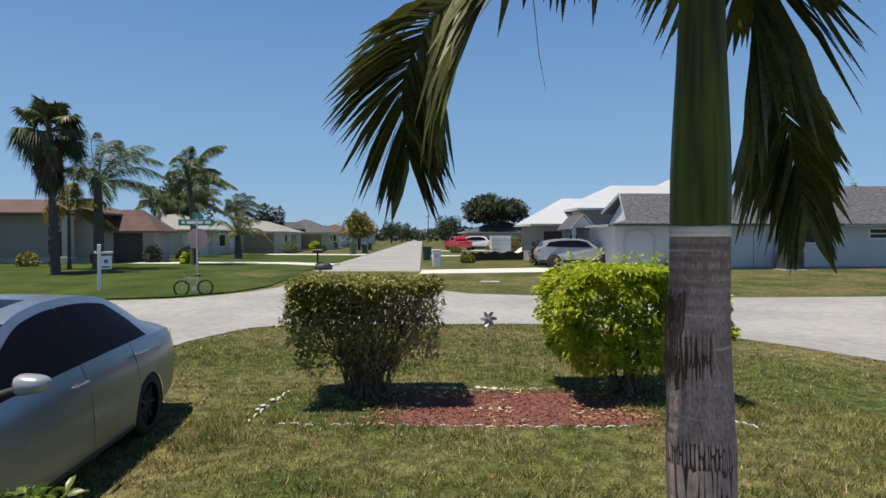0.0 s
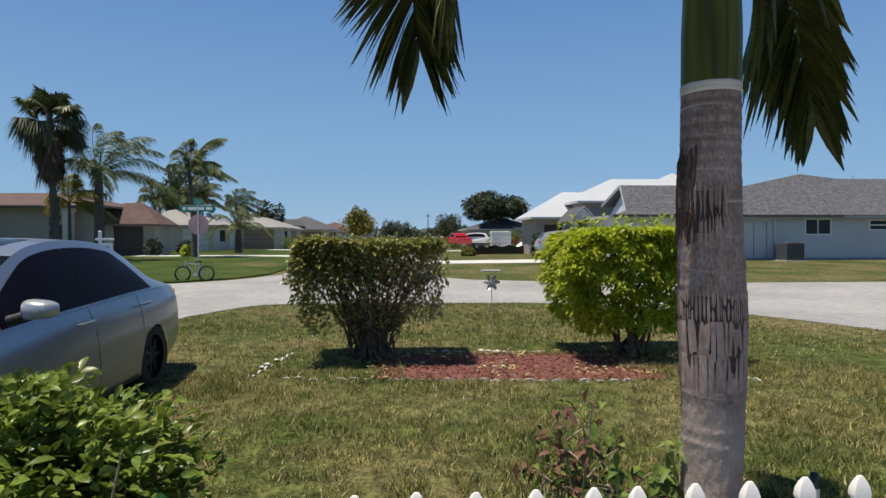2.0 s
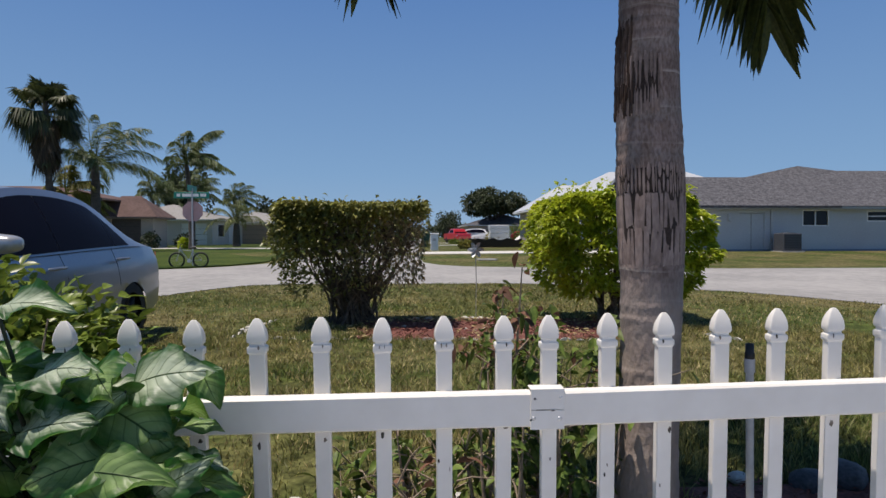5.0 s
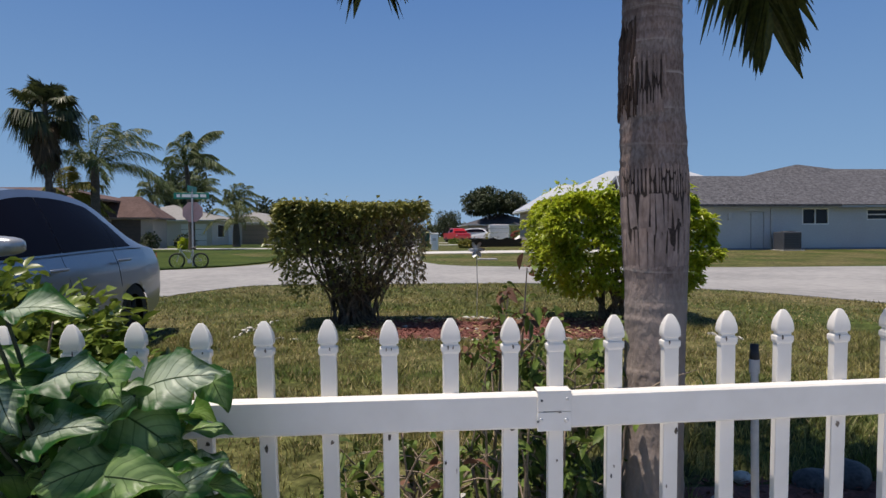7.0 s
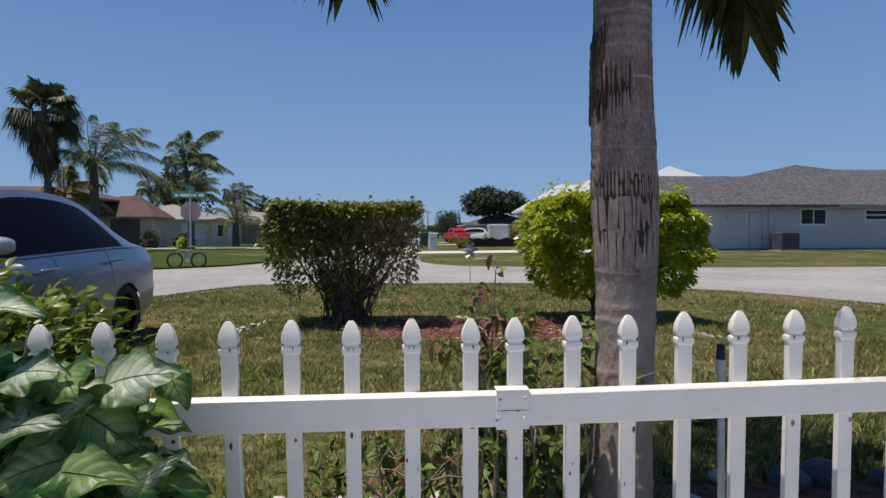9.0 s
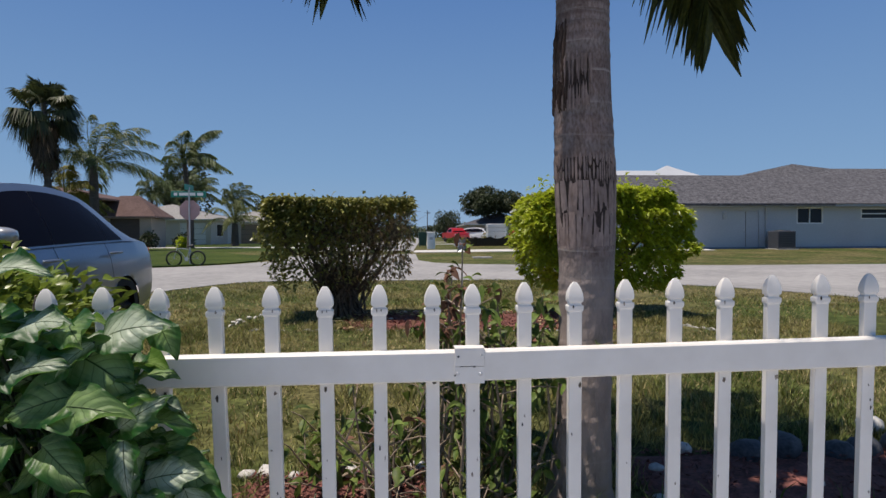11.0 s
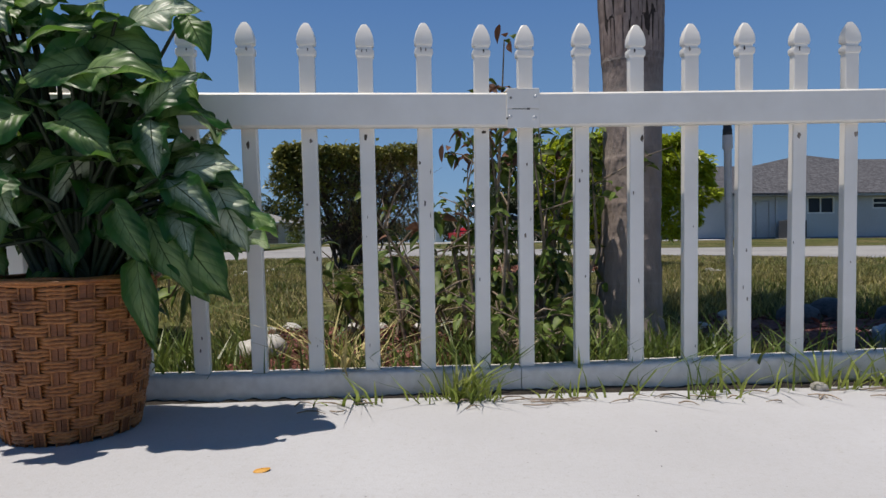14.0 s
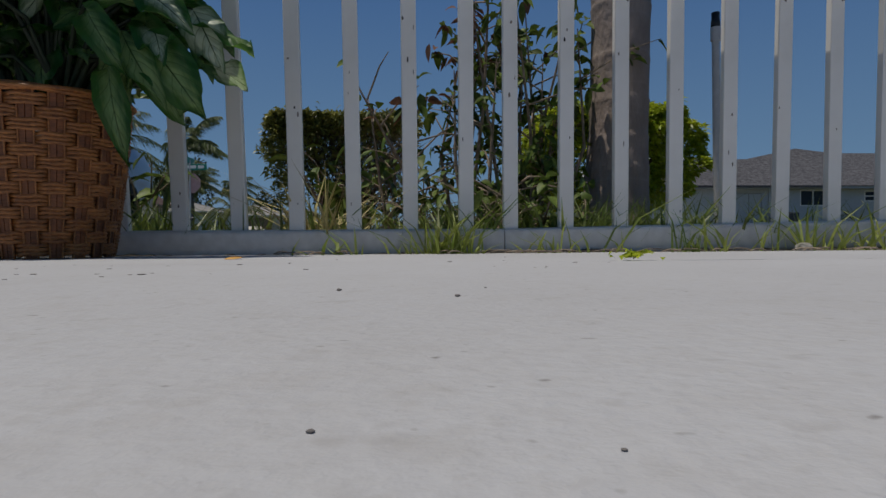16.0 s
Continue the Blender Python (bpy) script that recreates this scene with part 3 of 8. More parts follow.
def blades(name, x, y, z, height, width, lean, seed=1, seg=2):
    """One mesh of many bent grass blades."""
    r = np.random.default_rng(seed)
    n = len(x)
    h = height * r.uniform(0.45, 1.25, n)
    w = width * r.uniform(0.6, 1.2, n)
    a = r.uniform(0, 2 * math.pi, n)
    l = lean * r.uniform(0.1, 1.3, n) * h
    b = r.uniform(0, 2 * math.pi, n)
    p = np.stack((x, y, z), 1)
    sx = np.stack((np.cos(a) * w / 2, np.sin(a) * w / 2, 0 * w), 1)
    out = np.stack((np.cos(b) * l, np.sin(b) * l, 0 * l), 1)
    upv = np.stack((0 * h, 0 * h, h), 1)
    k = (np.arange(n) * (5 if seg == 2 else 3))[:, None]
    if seg == 2:
        m = p + upv * 0.6 + out * 0.35
        vs = np.stack((p - sx, p + sx, m + sx * 0.8, m - sx * 0.8, p + upv + out), 1).reshape(-1, 3)
        fs = [tuple(f) for f in (k + (0, 1, 2, 3))] + [tuple(f) for f in (k + (3, 2, 4))]
    else:
        vs = np.stack((p - sx, p + sx, p + upv + out), 1).reshape(-1, 3)
        fs = k + (0, 1, 2)
    return mesh_from(name, vs, fs)


def on_lawn(x, y):
    """Where grass grows: not on paving, in the mulch or under the bushes."""
    near = np.interp(x, [p[0] for p in sorted(NEAR)], [p[1] for p in sorted(NEAR)])
    bed = (x > -0.1) & (x < 2.45) & (y > 6.45 - 0.06 * x) & (y < 7.95)
    front = (x > -0.36) & (x < 0.28) & (y > 1.55) & (y < 2.44) | (x > 1.3) & (y > 1.62) & (y < 2.6)
    return (y < near - 0.02) & ~bed & ~front & (y > 1.47)


def lawn_grass():
    r = np.random.default_rng(11)
    for nm, n, x0, x1, y0, y1, h, w, seg, m in (("grass", 30000, -2.6, 3.4, 1.47, 3.2, 0.075, 0.006, 2, GRASS), ("grass", 80000, -3.6, 5.2, 3.2, 7.0, 0.078, 0.011, 1, GRASS), ("grass", 75000, -5.5, 9.0, 7.0, 14.2, 0.055, 0.016, 1, GRASS),
                                             ("dry_grass", 9000, -2.6, 3.4, 1.47, 3.2, 0.06, 0.006, 2, STRAW), ("dry_grass", 34000, -3.6, 5.2, 3.2, 7.0, 0.06, 0.011, 1, STRAW), ("dry_grass", 42000, -5.5, 9.0, 7.0, 14.2, 0.045, 0.018, 1, STRAW)):
        x, y = r.uniform(x0, x1, n), r.uniform(y0, y1, n)
        patch = np.array([noise.noise((a * 0.8, b * 0.8, 0.0)) * 0.8 + noise.noise((a * 0.33, b * 0.33, 4.0)) * 0.9 + 0.5 * math.exp(-((a - 1.2) / 1.4) ** 2 - ((b - 9.0) / 0.9) ** 2) for a, b in zip(x, y)])
        clump = np.array([noise.noise((a * 4.5, b * 4.5, 2.0)) for a, b in zip(x, y)])
        keep = on_lawn(x, y) & (r.uniform(-0.5, 0.25, n) < clump + 0.05) & (r.uniform(-0.55, 0.35, n) < (patch if m is GRASS else -patch) + 0.18)
        x, y, patch = x[keep], y[keep], patch[keep]
        solo(nm, blades(nm, x, y, ground_z(x, y) - 0.004, h * (0.8 + 0.6 * np.clip(patch, -0.5, 0.6)) * (1 + 0.5 * np.clip(clump[keep], -0.5, 0.6)), w, 0.9, 3, seg), m, "green lawn grass in uneven patches" if m is GRASS else "sun-dried straw-coloured lawn grass", "grass", kind="stuff")


lawn_grass()


# ---- palm by the fence ----
def frond_parts(th, curve, n, leaf_len, width, spread_dir, mat_leaf, seed, droop=0.6, start=0.12, name="frond", label=""):
    """A feather leaf: a tapering stalk along a curve and leaflets down both sides."""
    r = np.random.default_rng(seed)
    pts = np.array(curve, float)
    t = np.linspace(0, 1, len(pts))
    tt = np.linspace(0, 1, 40)
    c = np.stack([np.interp(tt, t, pts[:, i]) for i in range(3)], 1)
    for _ in range(6):
        c[1:-1] = (c[:-2] + c[1:-1] * 2 + c[2:]) / 4
    g = Geo()
    g.tube(c, list(np.interp(tt, (0, 0.2, 1), (0.016, 0.011, 0.002)) * (leaf_len / 0.42)), 6)
    fr = part(name, g, SHAFT, th, label)
    vs, fs = [], []
    for side in (-1, 1):
        for i in range(n):
            f = start + (1 - start) * (i + r.uniform(-0.3, 0.3)) / n
            f = min(max(f, 0.02), 0.999)
            p = np.array([np.interp(f, tt, c[:, k]) for k in range(3)])
            d = np.array([np.interp(min(f + 0.03, 1), tt, c[:, k]) - np.interp(max(f - 0.03, 0), tt, c[:, k]) for k in range(3)])
            d /= np.linalg.norm(d)
            s = np.cross(d, np.array((0, 0, 1.0)) * (1 - f) + np.array(spread_dir) * f)
            s = s - d * s.dot(d)
            s = s / (np.linalg.norm(s) + 1e-9) * side
            ln = leaf_len * (0.62 + 0.45 * math.sin(math.pi * min(1, f * 0.85 + 0.15))) * r.uniform(0.85, 1.1)
            fwd = 0.42 + 2.4 * f ** 4
            way = s * r.uniform(0.8, 1.1) + d * fwd + np.array((0, 0, r.uniform(-0.05, 0.3)))
            way /= np.linalg.norm(way)
            wd = width * r.uniform(0.8, 1.15)
            perp = np.cross(way, (0, 0, 1.0)) + r.normal(size=3) * 0.25
            perp -= way * perp.dot(way)
            perp = perp / np.linalg.norm(perp) * wd
            k = len(vs)
            q, dr = p.copy(), droop * r.uniform(0.6, 1.3) * (2.6 - 1.9 * f)
            segs = ((0.0, 0.35), (0.3, 1.0), (0.65, 0.85), (1.0, 0.04))
            for a, w in segs:
                cen = p + way * ln * a + np.array((0, 0, -1.0)) * ln * dr * a * a
                vs += [cen - perp * w / 2, cen + perp * w / 2]
            for j in range(3):
                fs.append((k + 2 * j, k + 2 * j + 1, k + 2 * j + 3, k + 2 * j + 2))
    tagged(part("leaf_blade", mesh_from("leaf_blade", vs, fs), mat_leaf, fr), kind="stuff")
    return fr


TRUNK_PROF = [(0, 0.165), (0.06, 0.145), (0.15, 0.120), (0.43, 0.103), (0.8, 0.101), (1.0, 0.104), (1.26, 0.112), (1.56, 0.108), (1.85, 0.099), (2.1, 0.096)]


def trunk_point(a, z, off=0.0):
    """A point of the palm's bark at angle a and height z, off above it."""
    r0 = np.interp(z, [p[0] for p in TRUNK_PROF], [p[1] for p in TRUNK_PROF]) + off
    calm = min(1.0, max(0.0, (2.06 - z) / 0.12))
    c, s = math.cos(a), math.sin(a)
    rr = r0 * (1 + calm * 0.018 * noise.noise((c * 1.5, s * 1.5, z * 3)) + calm * 0.010 * noise.noise((c * 6, s * 6, z * 2)))
    return (0.018 * max(0.0, math.sin(z * 1.7 + 0.4)) * calm - 0.024 * max(0.0, 1 - z / 1.0) + rr * c, rr * s, z)


def bark_ring_mesh():
    """The ringed trunk: old leaf scars as narrow ledges, a flaring foot."""
    zs = np.arange(0, 2.1001, 0.009)
    rings = [0.06, 0.19, 0.31, 0.42, 0.55, 0.70, 0.88, 0.93, 1.06, 1.43, 1.485, 1.50, 1.54, 1.785, 1.84, 1.885, 1.92, 1.95, 1.975, 2.0, 2.025, 2.05, 2.075]
    n = 56
    vs = []
    for z in zs:
        for k in range(n):
            a = 2 * math.pi * k / n
            wave = z + 0.007 * noise.noise((math.cos(a) * 1.2, math.sin(a) * 1.2, z * 2.0))
            d = min((wave - q for q in rings), key=abs)
            step = 0.0034 * math.exp(-abs(d) / (0.004 if d > 0 else 0.016))
            x, y, _ = trunk_point(a, z, step)
            vs.append((x, y, z))
    fs = [(i * n + k, i * n + (k + 1) % n, (i + 1) * n + (k + 1) % n, (i + 1) * n + k) for i in range(len(zs) - 1) for k in range(n)]
    return mesh_from("trunk", vs, fs, True)


def bark_plate(g, a, half, z0, z1, lift, r, taper=0.45, tip=0.0, ends=(1, 1), rag=0.10):
    """One split plate of bark hugging the trunk; half is half its angle, taper narrows its ends."""
    rows = []
    n = 8
    skew = r.normal() * half * 0.35
    for i in range(n):
        f = i / (n - 1)
        z = z0 + (z1 - z0) * f
        end = taper * (max(0.0, 1 - f / 0.3) ** 1.5 * ends[0] + max(0.0, (f - 0.7) / 0.3) ** 1.5 * ends[1])
        lw, rw = (max(0.12, 1 - end - abs(r.normal()) * rag) for _ in (0, 1))
        mid = a + skew * (f - 0.5)
        up = lift * (0.5 if i in (0, n - 1) else r.uniform(0.75, 1.15)) + (tip if i == 0 else 0.0)
        rows.append([trunk_point(mid - half * lw, z, -0.003), trunk_point(mid - half * lw * 0.78, z, up), trunk_point(mid + half * rw * 0.78, z, up), trunk_point(mid + half * rw, z, -0.003)])
    vs = [p for q in rows for p in q]
    fs = [(i * 4 + k, i * 4 + k + 1, (i + 1) * 4 + k + 1, (i + 1) * 4 + k) for i in range(n - 1) for k in range(3)]
    k = 4 * (n - 1)
    g.add(vs, fs + [(3, 2, 1, 0), (k, k + 1, k + 2, k + 3)])


def furrow_skin(a0, a1, z0, z1, lift):
    """The dark skin under the plates."""
    na, nz = max(6, int((a1 - a0) * 8)), 10
    vs = [trunk_point(a0 + (a1 - a0) * i / na, z0 + (z1 - z0) * j / nz, lift * (1 if 0 < j < nz and (0 < i < na or a1 - a0 > 6.2) else -2.5)) for j in range(nz + 1) for i in range(na + 1)]
    return mesh_from("furrow_skin", vs, [(j * (na + 1) + i, j * (na + 1) + i + 1, (j + 1) * (na + 1) + i + 1, (j + 1) * (na + 1) + i) for j in range(nz) for i in range(na)], True)


def split_bark(th):
    """Cracked bark: a band of short teeth, long splits below it, a torn patch and a fibrous strip."""
    r = np.random.default_rng(19)
    for a0, a1, z0, z1 in ((0.0, 2 * math.pi, 1.085, 1.418), (2.72, 4.72, 1.592, 1.762), (2.62, 3.84, 1.575, 1.905)):
        part("bare_wood", furrow_skin(a0, a1, z0, z1, 0.0012), FURROW, th, "dark skin in the splits")
    teeth, plates, shreds, fibres = Geo(), Geo(), Geo(), Geo()

    def around(cnt, spread):
        """Uneven steps round the trunk: middle and half angle of each."""
        e = np.cumsum(r.uniform(1 - spread, 1 + spread, cnt))
        e = np.concatenate(((0.0,), e / e[-1] * 2 * math.pi))
        return [((a + b) / 2, (b - a) / 2) for a, b in zip(e, e[1:])]

    for a, w in around(60, 0.55):
        zt = 1.410 + 0.012 * noise.noise((a * 3, 1, 1)) + r.uniform(-0.006, 0.004)
        zb = 1.305 + r.uniform(-0.014, 0.010)
        w *= r.uniform(0.72, 1.04)
        if r.uniform() < 0.6:
            zm = r.uniform(1.335, 1.385)
            bark_plate(teeth, a, w, zm, zt, r.uniform(0.002, 0.005), r, 0.75, rag=0.14)
            bark_plate(teeth, a + r.normal() * 0.015, w * r.uniform(0.6, 1.0), zb, zm - r.uniform(0.0, 0.008), r.uniform(0.003, 0.006), r, 0.75, rag=0.14)
        else:
            bark_plate(teeth, a, w, zb, zt, r.uniform(0.002, 0.005), r, 0.7, rag=0.14)
    for cnt, z0, z1, share in ((26, 1.186, 1.306, 0.45), (22, 1.060, 1.192, 0.30)):
        for a, w in around(cnt, 0.6):
            split = r.uniform() < share
            bark_plate(plates, a, w * (r.uniform(0.88, 0.97) if split else 1.06), z0 + r.uniform(-0.016, 0.010), z1 + r.uniform(-0.003, 0.006), r.uniform(0.0022, 0.0036), r, 0.30 if split else 0.05, ends=(-0.25, 1), rag=0.05 if split else 0.015)
    for i in range(34):
        a = r.uniform(3.0, 4.95)
        bark_plate(shreds, a, r.uniform(0.018, 0.055), r.uniform(1.650, 1.715), 1.774 + r.uniform(-0.012, 0.006), r.uniform(0.003, 0.008), r, 0.85, 0.006, (1.1, 0.2), 0.12)
        bark_plate(shreds, a + r.normal() * 0.05, r.uniform(0.018, 0.050), 1.568 + r.uniform(-0.010, 0.012), r.uniform(1.615, 1.675), r.uniform(0.002, 0.006), r, 0.85, 0.0, (0.1, 1.1), 0.12)
    for i in range(110):
        a = 2.64 + 1.20 * r.uniform()
        z0 = r.uniform(1.560, 1.83)
        bark_plate(fibres, a, r.uniform(0.012, 0.040), z0, min(1.912 - 0.03 * r.uniform(), z0 + r.uniform(0.05, 0.14)), r.uniform(0.002, 0.011), r, 0.8, 0.004, rag=0.2)
    for nm, g, m, label in (("toothed_bark", teeth, PLATE, "short split plates of bark"), ("split_bark", plates, PLATE, "long split plates of bark"), ("torn_bark", shreds, PLATE, "torn hanging shreds of bark"), ("fibrous_bark", fibres, FIBRE, "dark fibrous torn bark")):
        tagged(part(nm, g, m, th, label), kind="stuff")


def trunk_material():
    """Grey ringed bark: pale lines at the rings, dark vertical splits in two worn bands."""
    m = bpy.data.materials.new("ringed_bark")
    m.use_nodes = True
    N, L = m.node_tree.nodes, m.node_tree.links
    out = N["Principled BSDF"]
    out.inputs["Roughness"].default_value = 0.85
    out.inputs["Specular IOR Level"].default_value = 0.25
    co = N.new("ShaderNodeTexCoord")

    def nz(scale, st, lo, hi, det=5):
        mp = N.new("ShaderNodeMapping")
        mp.inputs["Scale"].default_value = st
        L.new(co.outputs["Object"], mp.inputs[0])
        n = N.new("ShaderNodeTexNoise")
        n.inputs["Scale"].default_value = scale
        n.inputs["Detail"].default_value = det
        L.new(mp.outputs[0], n.inputs["Vector"])
        r = N.new("ShaderNodeMapRange")
        r.inputs[1].default_value, r.inputs[2].default_value = lo, hi
        L.new(n.outputs[0], r.inputs[0])
        return r.outputs[0]

    def blend(f, a, b, kind="MIX"):
        x = N.new("ShaderNodeMix")
        x.data_type, x.blend_type = "RGBA", kind
        if isinstance(f, float):
            x.inputs[0].default_value = f
        else:
            L.new(f, x.inputs[0])
        for s, v in ((6, a), (7, b)):
            if isinstance(v, tuple):
                x.inputs[s].default_value = (*v, 1)
            else:
                L.new(v, x.inputs[s])
        return x.outputs[2]

    def maths(op, a, b):
        x = N.new("ShaderNodeMath")
        x.operation = op
        for i, v in enumerate((a, b)):
            if isinstance(v, (int, float)):
                x.inputs[i].default_value = v
            else:
                L.new(v, x.inputs[i])
        return x.outputs[0]

    base = blend(nz(4, (1, 1, 1.6), 0.3, 0.7), (0.235, 0.172, 0.155), (0.385, 0.302, 0.278))
    base = blend(maths("MULTIPLY", nz(5, (1, 1, 5), 0.48, 0.70), 0.5), base, (0.32, 0.285, 0.265))
    base = blend(nz(26, (1, 1, 0.35), 0.35, 0.75), base, blend(1.0, base, (0.62, 0.58, 0.55), "MULTIPLY"))
    base = blend(nz(120, (1, 1, 0.45), 0.42, 0.62), base, blend(1.0, base, (0.66, 0.62, 0.60), "MULTIPLY"))
    sep = N.new("ShaderNodeSeparateXYZ")
    L.new(co.outputs["Object"], sep.inputs[0])
    z = sep.outputs[2]
    # pale hairlines at the rings, unevenly spaced and broken
    turn_ = maths("FRACT", maths("ADD", maths("MULTIPLY", z, 9.0), maths("MULTIPLY", nz(1.6, (1, 1, 1), 0, 1), 1.3)), 0)
    line = N.new("ShaderNodeMapRange")
    line.inputs[1].default_value, line.inputs[2].default_value = 0.10, 0.03
    L.new(turn_, line.inputs[0])
    base = blend(maths("MULTIPLY", maths("MULTIPLY", line.outputs[0], nz(7, (1, 1, 3), 0.35, 0.6)), 0.65), base, (0.46, 0.40, 0.36))
    near_top = N.new("ShaderNodeMapRange")
    near_top.inputs[1].default_value, near_top.inputs[2].default_value = 1.80, 1.92
    L.new(z, near_top.inputs[0])
    ring2 = N.new("ShaderNodeMapRange")
    ring2.inputs[1].default_value, ring2.inputs[2].default_value = 0.35, 0.6
    L.new(maths("FRACT", maths("ADD", maths("MULTIPLY", z, 24.0), maths("MULTIPLY", nz(1.2, (1, 1, 1), 0, 1), 1.0)), 0), ring2.inputs[0])
    base = blend(maths("MULTIPLY", maths("MULTIPLY", near_top.outputs[0], ring2.outputs[0]), 0.5), base, (0.12, 0.075, 0.06))
    # paler low down, from about 1.1 m to the foot
    low = N.new("ShaderNodeMapRange")
    low.inputs[1].default_value, low.inputs[2].default_value = 1.14, 1.02
    L.new(maths("ADD", z, maths("MULTIPLY", nz(5, (1, 1, 1), 0.2, 0.8), 0.12)), low.inputs[0])
    base = blend(maths("MULTIPLY", low.outputs[0], 0.8), base, blend(nz(14, (1, 1, 0.5), 0.3, 0.7), (0.38, 0.315, 0.28), (0.275, 0.222, 0.195)))
    L.new(base, out.inputs["Base Color"])
    hgt = nz(40, (1, 1, 0.5), 0.2, 0.8)
    bp = N.new("ShaderNodeBump")
    bp.inputs["Distance"].default_value = 0.006
    L.new(hgt, bp.inputs["Height"])
    L.new(bp.outputs[0], out.inputs["Normal"])
    return m


RINGED = trunk_material()
FURROW = mat("bare_wood", (0.022, 0.014, 0.011), (0.06, 0.040, 0.032), rough=0.95, scale=30, fine=120)
PLATE = mat("bark_plate", (0.19, 0.136, 0.118), (0.37, 0.282, 0.25), rough=0.9, scale=14, fine=90, stretch=(1, 1, 0.35), bump=0.002, spread=0.16, island=True, spec=0.2)
FIBRE = mat("bark_fibre", (0.050, 0.032, 0.025), (0.155, 0.105, 0.085), rough=0.95, scale=20, fine=120, stretch=(1, 1, 0.2), bump=0.003, spread=0.35, island=True, spec=0.15)
COLLAR = mat("pale_collar", (0.42, 0.37, 0.31), (0.55, 0.49, 0.42), rough=0.8, scale=6, stretch=(1, 1, 6))


def fence_palm():
    th = thing("palm_tree", (0.93, 2.01, -0.02), "ringed grey palm trunk with green crownshaft and drooping fronds", "palm")
    part("trunk", bark_ring_mesh(), RINGED, th)
    split_bark(th)
    g = Geo()
    g.lathe([(0.091, 2.082), (0.0990, 2.085), (0.1010, 2.092), (0.0993, 2.099), (0.0988, 2.102), (0.1007, 2.107), (0.1003, 2.117), (0.093, 2.122)], 48)
    part("collar", g, COLLAR, th, "pale tan scar ring")
    vs, fs, n = [], [], 48
    prof2 = [(2.10, 0.093), (2.13, 0.0985), (2.3, 0.0985), (2.45, 0.093), (2.7, 0.081), (3.0, 0.070), (3.25, 0.055)]
    for z in np.linspace(2.10, 3.25, 30):
        r0 = np.interp(z, [p[0] for p in prof2], [p[1] for p in prof2])
        for k in range(n):
            a = 2 * math.pi * k / n
            rr = r0 * (1 + 0.03 * math.sin(a * 3 + z * 0.8) + 0.012 * math.sin(a * 9 + z * 2))
            vs.append((rr * math.cos(a), rr * math.sin(a), z))
    for i in range(29):
        for k in range(n):
            k2 = (k + 1) % n
            fs.append((i * n + k, i * n + k2, (i + 1) * n + k2, (i + 1) * n + k))
    part("crownshaft", mesh_from("crownshaft", vs, fs, True), SHAFT, th, "smooth green crownshaft with brown streaks")
    W = lambda *p: [(x - 0.93, y - 2.01, z + 0.02) for x, y, z in p]
    frond_parts(th, W((0.90, 2.04, 3.15), (0.72, 2.18, 3.34), (0.40, 2.45, 3.25), (0.04, 2.65, 3.04), (-0.10, 2.70, 2.76), (-0.07, 2.71, 2.44)), 124, 0.46, 0.060, (0, -1, 0), FROND, 5, 0.30, label="drooping dark green frond")
    frond_parts(th, W((0.98, 2.06, 3.15), (1.14, 2.25, 3.35), (1.42, 2.55, 3.23), (1.61, 2.68, 2.90), (1.73, 2.72, 2.52), (1.80, 2.72, 2.20)), 118, 0.45, 0.060, (0, -1, 0), FROND, 6, 0.36, label="drooping dark green frond")
    part("dry_thread", Geo().tube(W((0.42, 2.4, 3.12), (0.44, 2.4, 2.95), (0.455, 2.4, 2.80), (0.485, 2.4, 2.65)), [0.003, 0.0022, 0.0018, 0.001], 4), TWIG, th, "thin dry hanging thread")
    # unseen upper fronds, added out of view to shade the bed beside the palm
    for i, (ang, rch, zz) in enumerate(((75, 1.5, 4.2), (120, 1.4, 4.4), (-15, 1.6, 4.1), (-75, 0.75, 4.3), (95, 1.3, 4.6), (25, 1.3, 4.4), (-32, 0.85, 4.25), (5, 1.2, 4.5), (-8, 0.8, 4.0), (-20, 1.1, 4.4), (-115, 0.6, 4.15), (-142, 0.6, 4.25), (-95, 0.45, 4.4))):
        c, s = math.cos(radians(ang)), math.sin(radians(ang))
        frond_parts(th, [(c * 0.04, s * 0.04, 3.2), (c * rch * 0.25, s * rch * 0.25, zz - 0.1), (c * rch * 0.6, s * rch * 0.6, zz), (c * rch * 0.9, s * rch * 0.9, zz - 0.1), (c * rch, s * rch, zz - 0.3)], 84 if s < 0.2 else 40, 0.46, 0.040, (0, 0, 1), FROND, 20 + i, 0.5)


fence_palm()


# ---- clipped bushes in the bed ----
DARKTWIG = mat("dark_stem", (0.055, 0.042, 0.032), (0.24, 0.18, 0.13), rough=0.9, scale=14, amount=1.2)
DRYOLIVE = mat("dry_olive_leaf", (0.28, 0.21, 0.10), (0.48, 0.38, 0.21), rough=0.7, scale=5, spread=0.4, island=True, sheer=0.3)

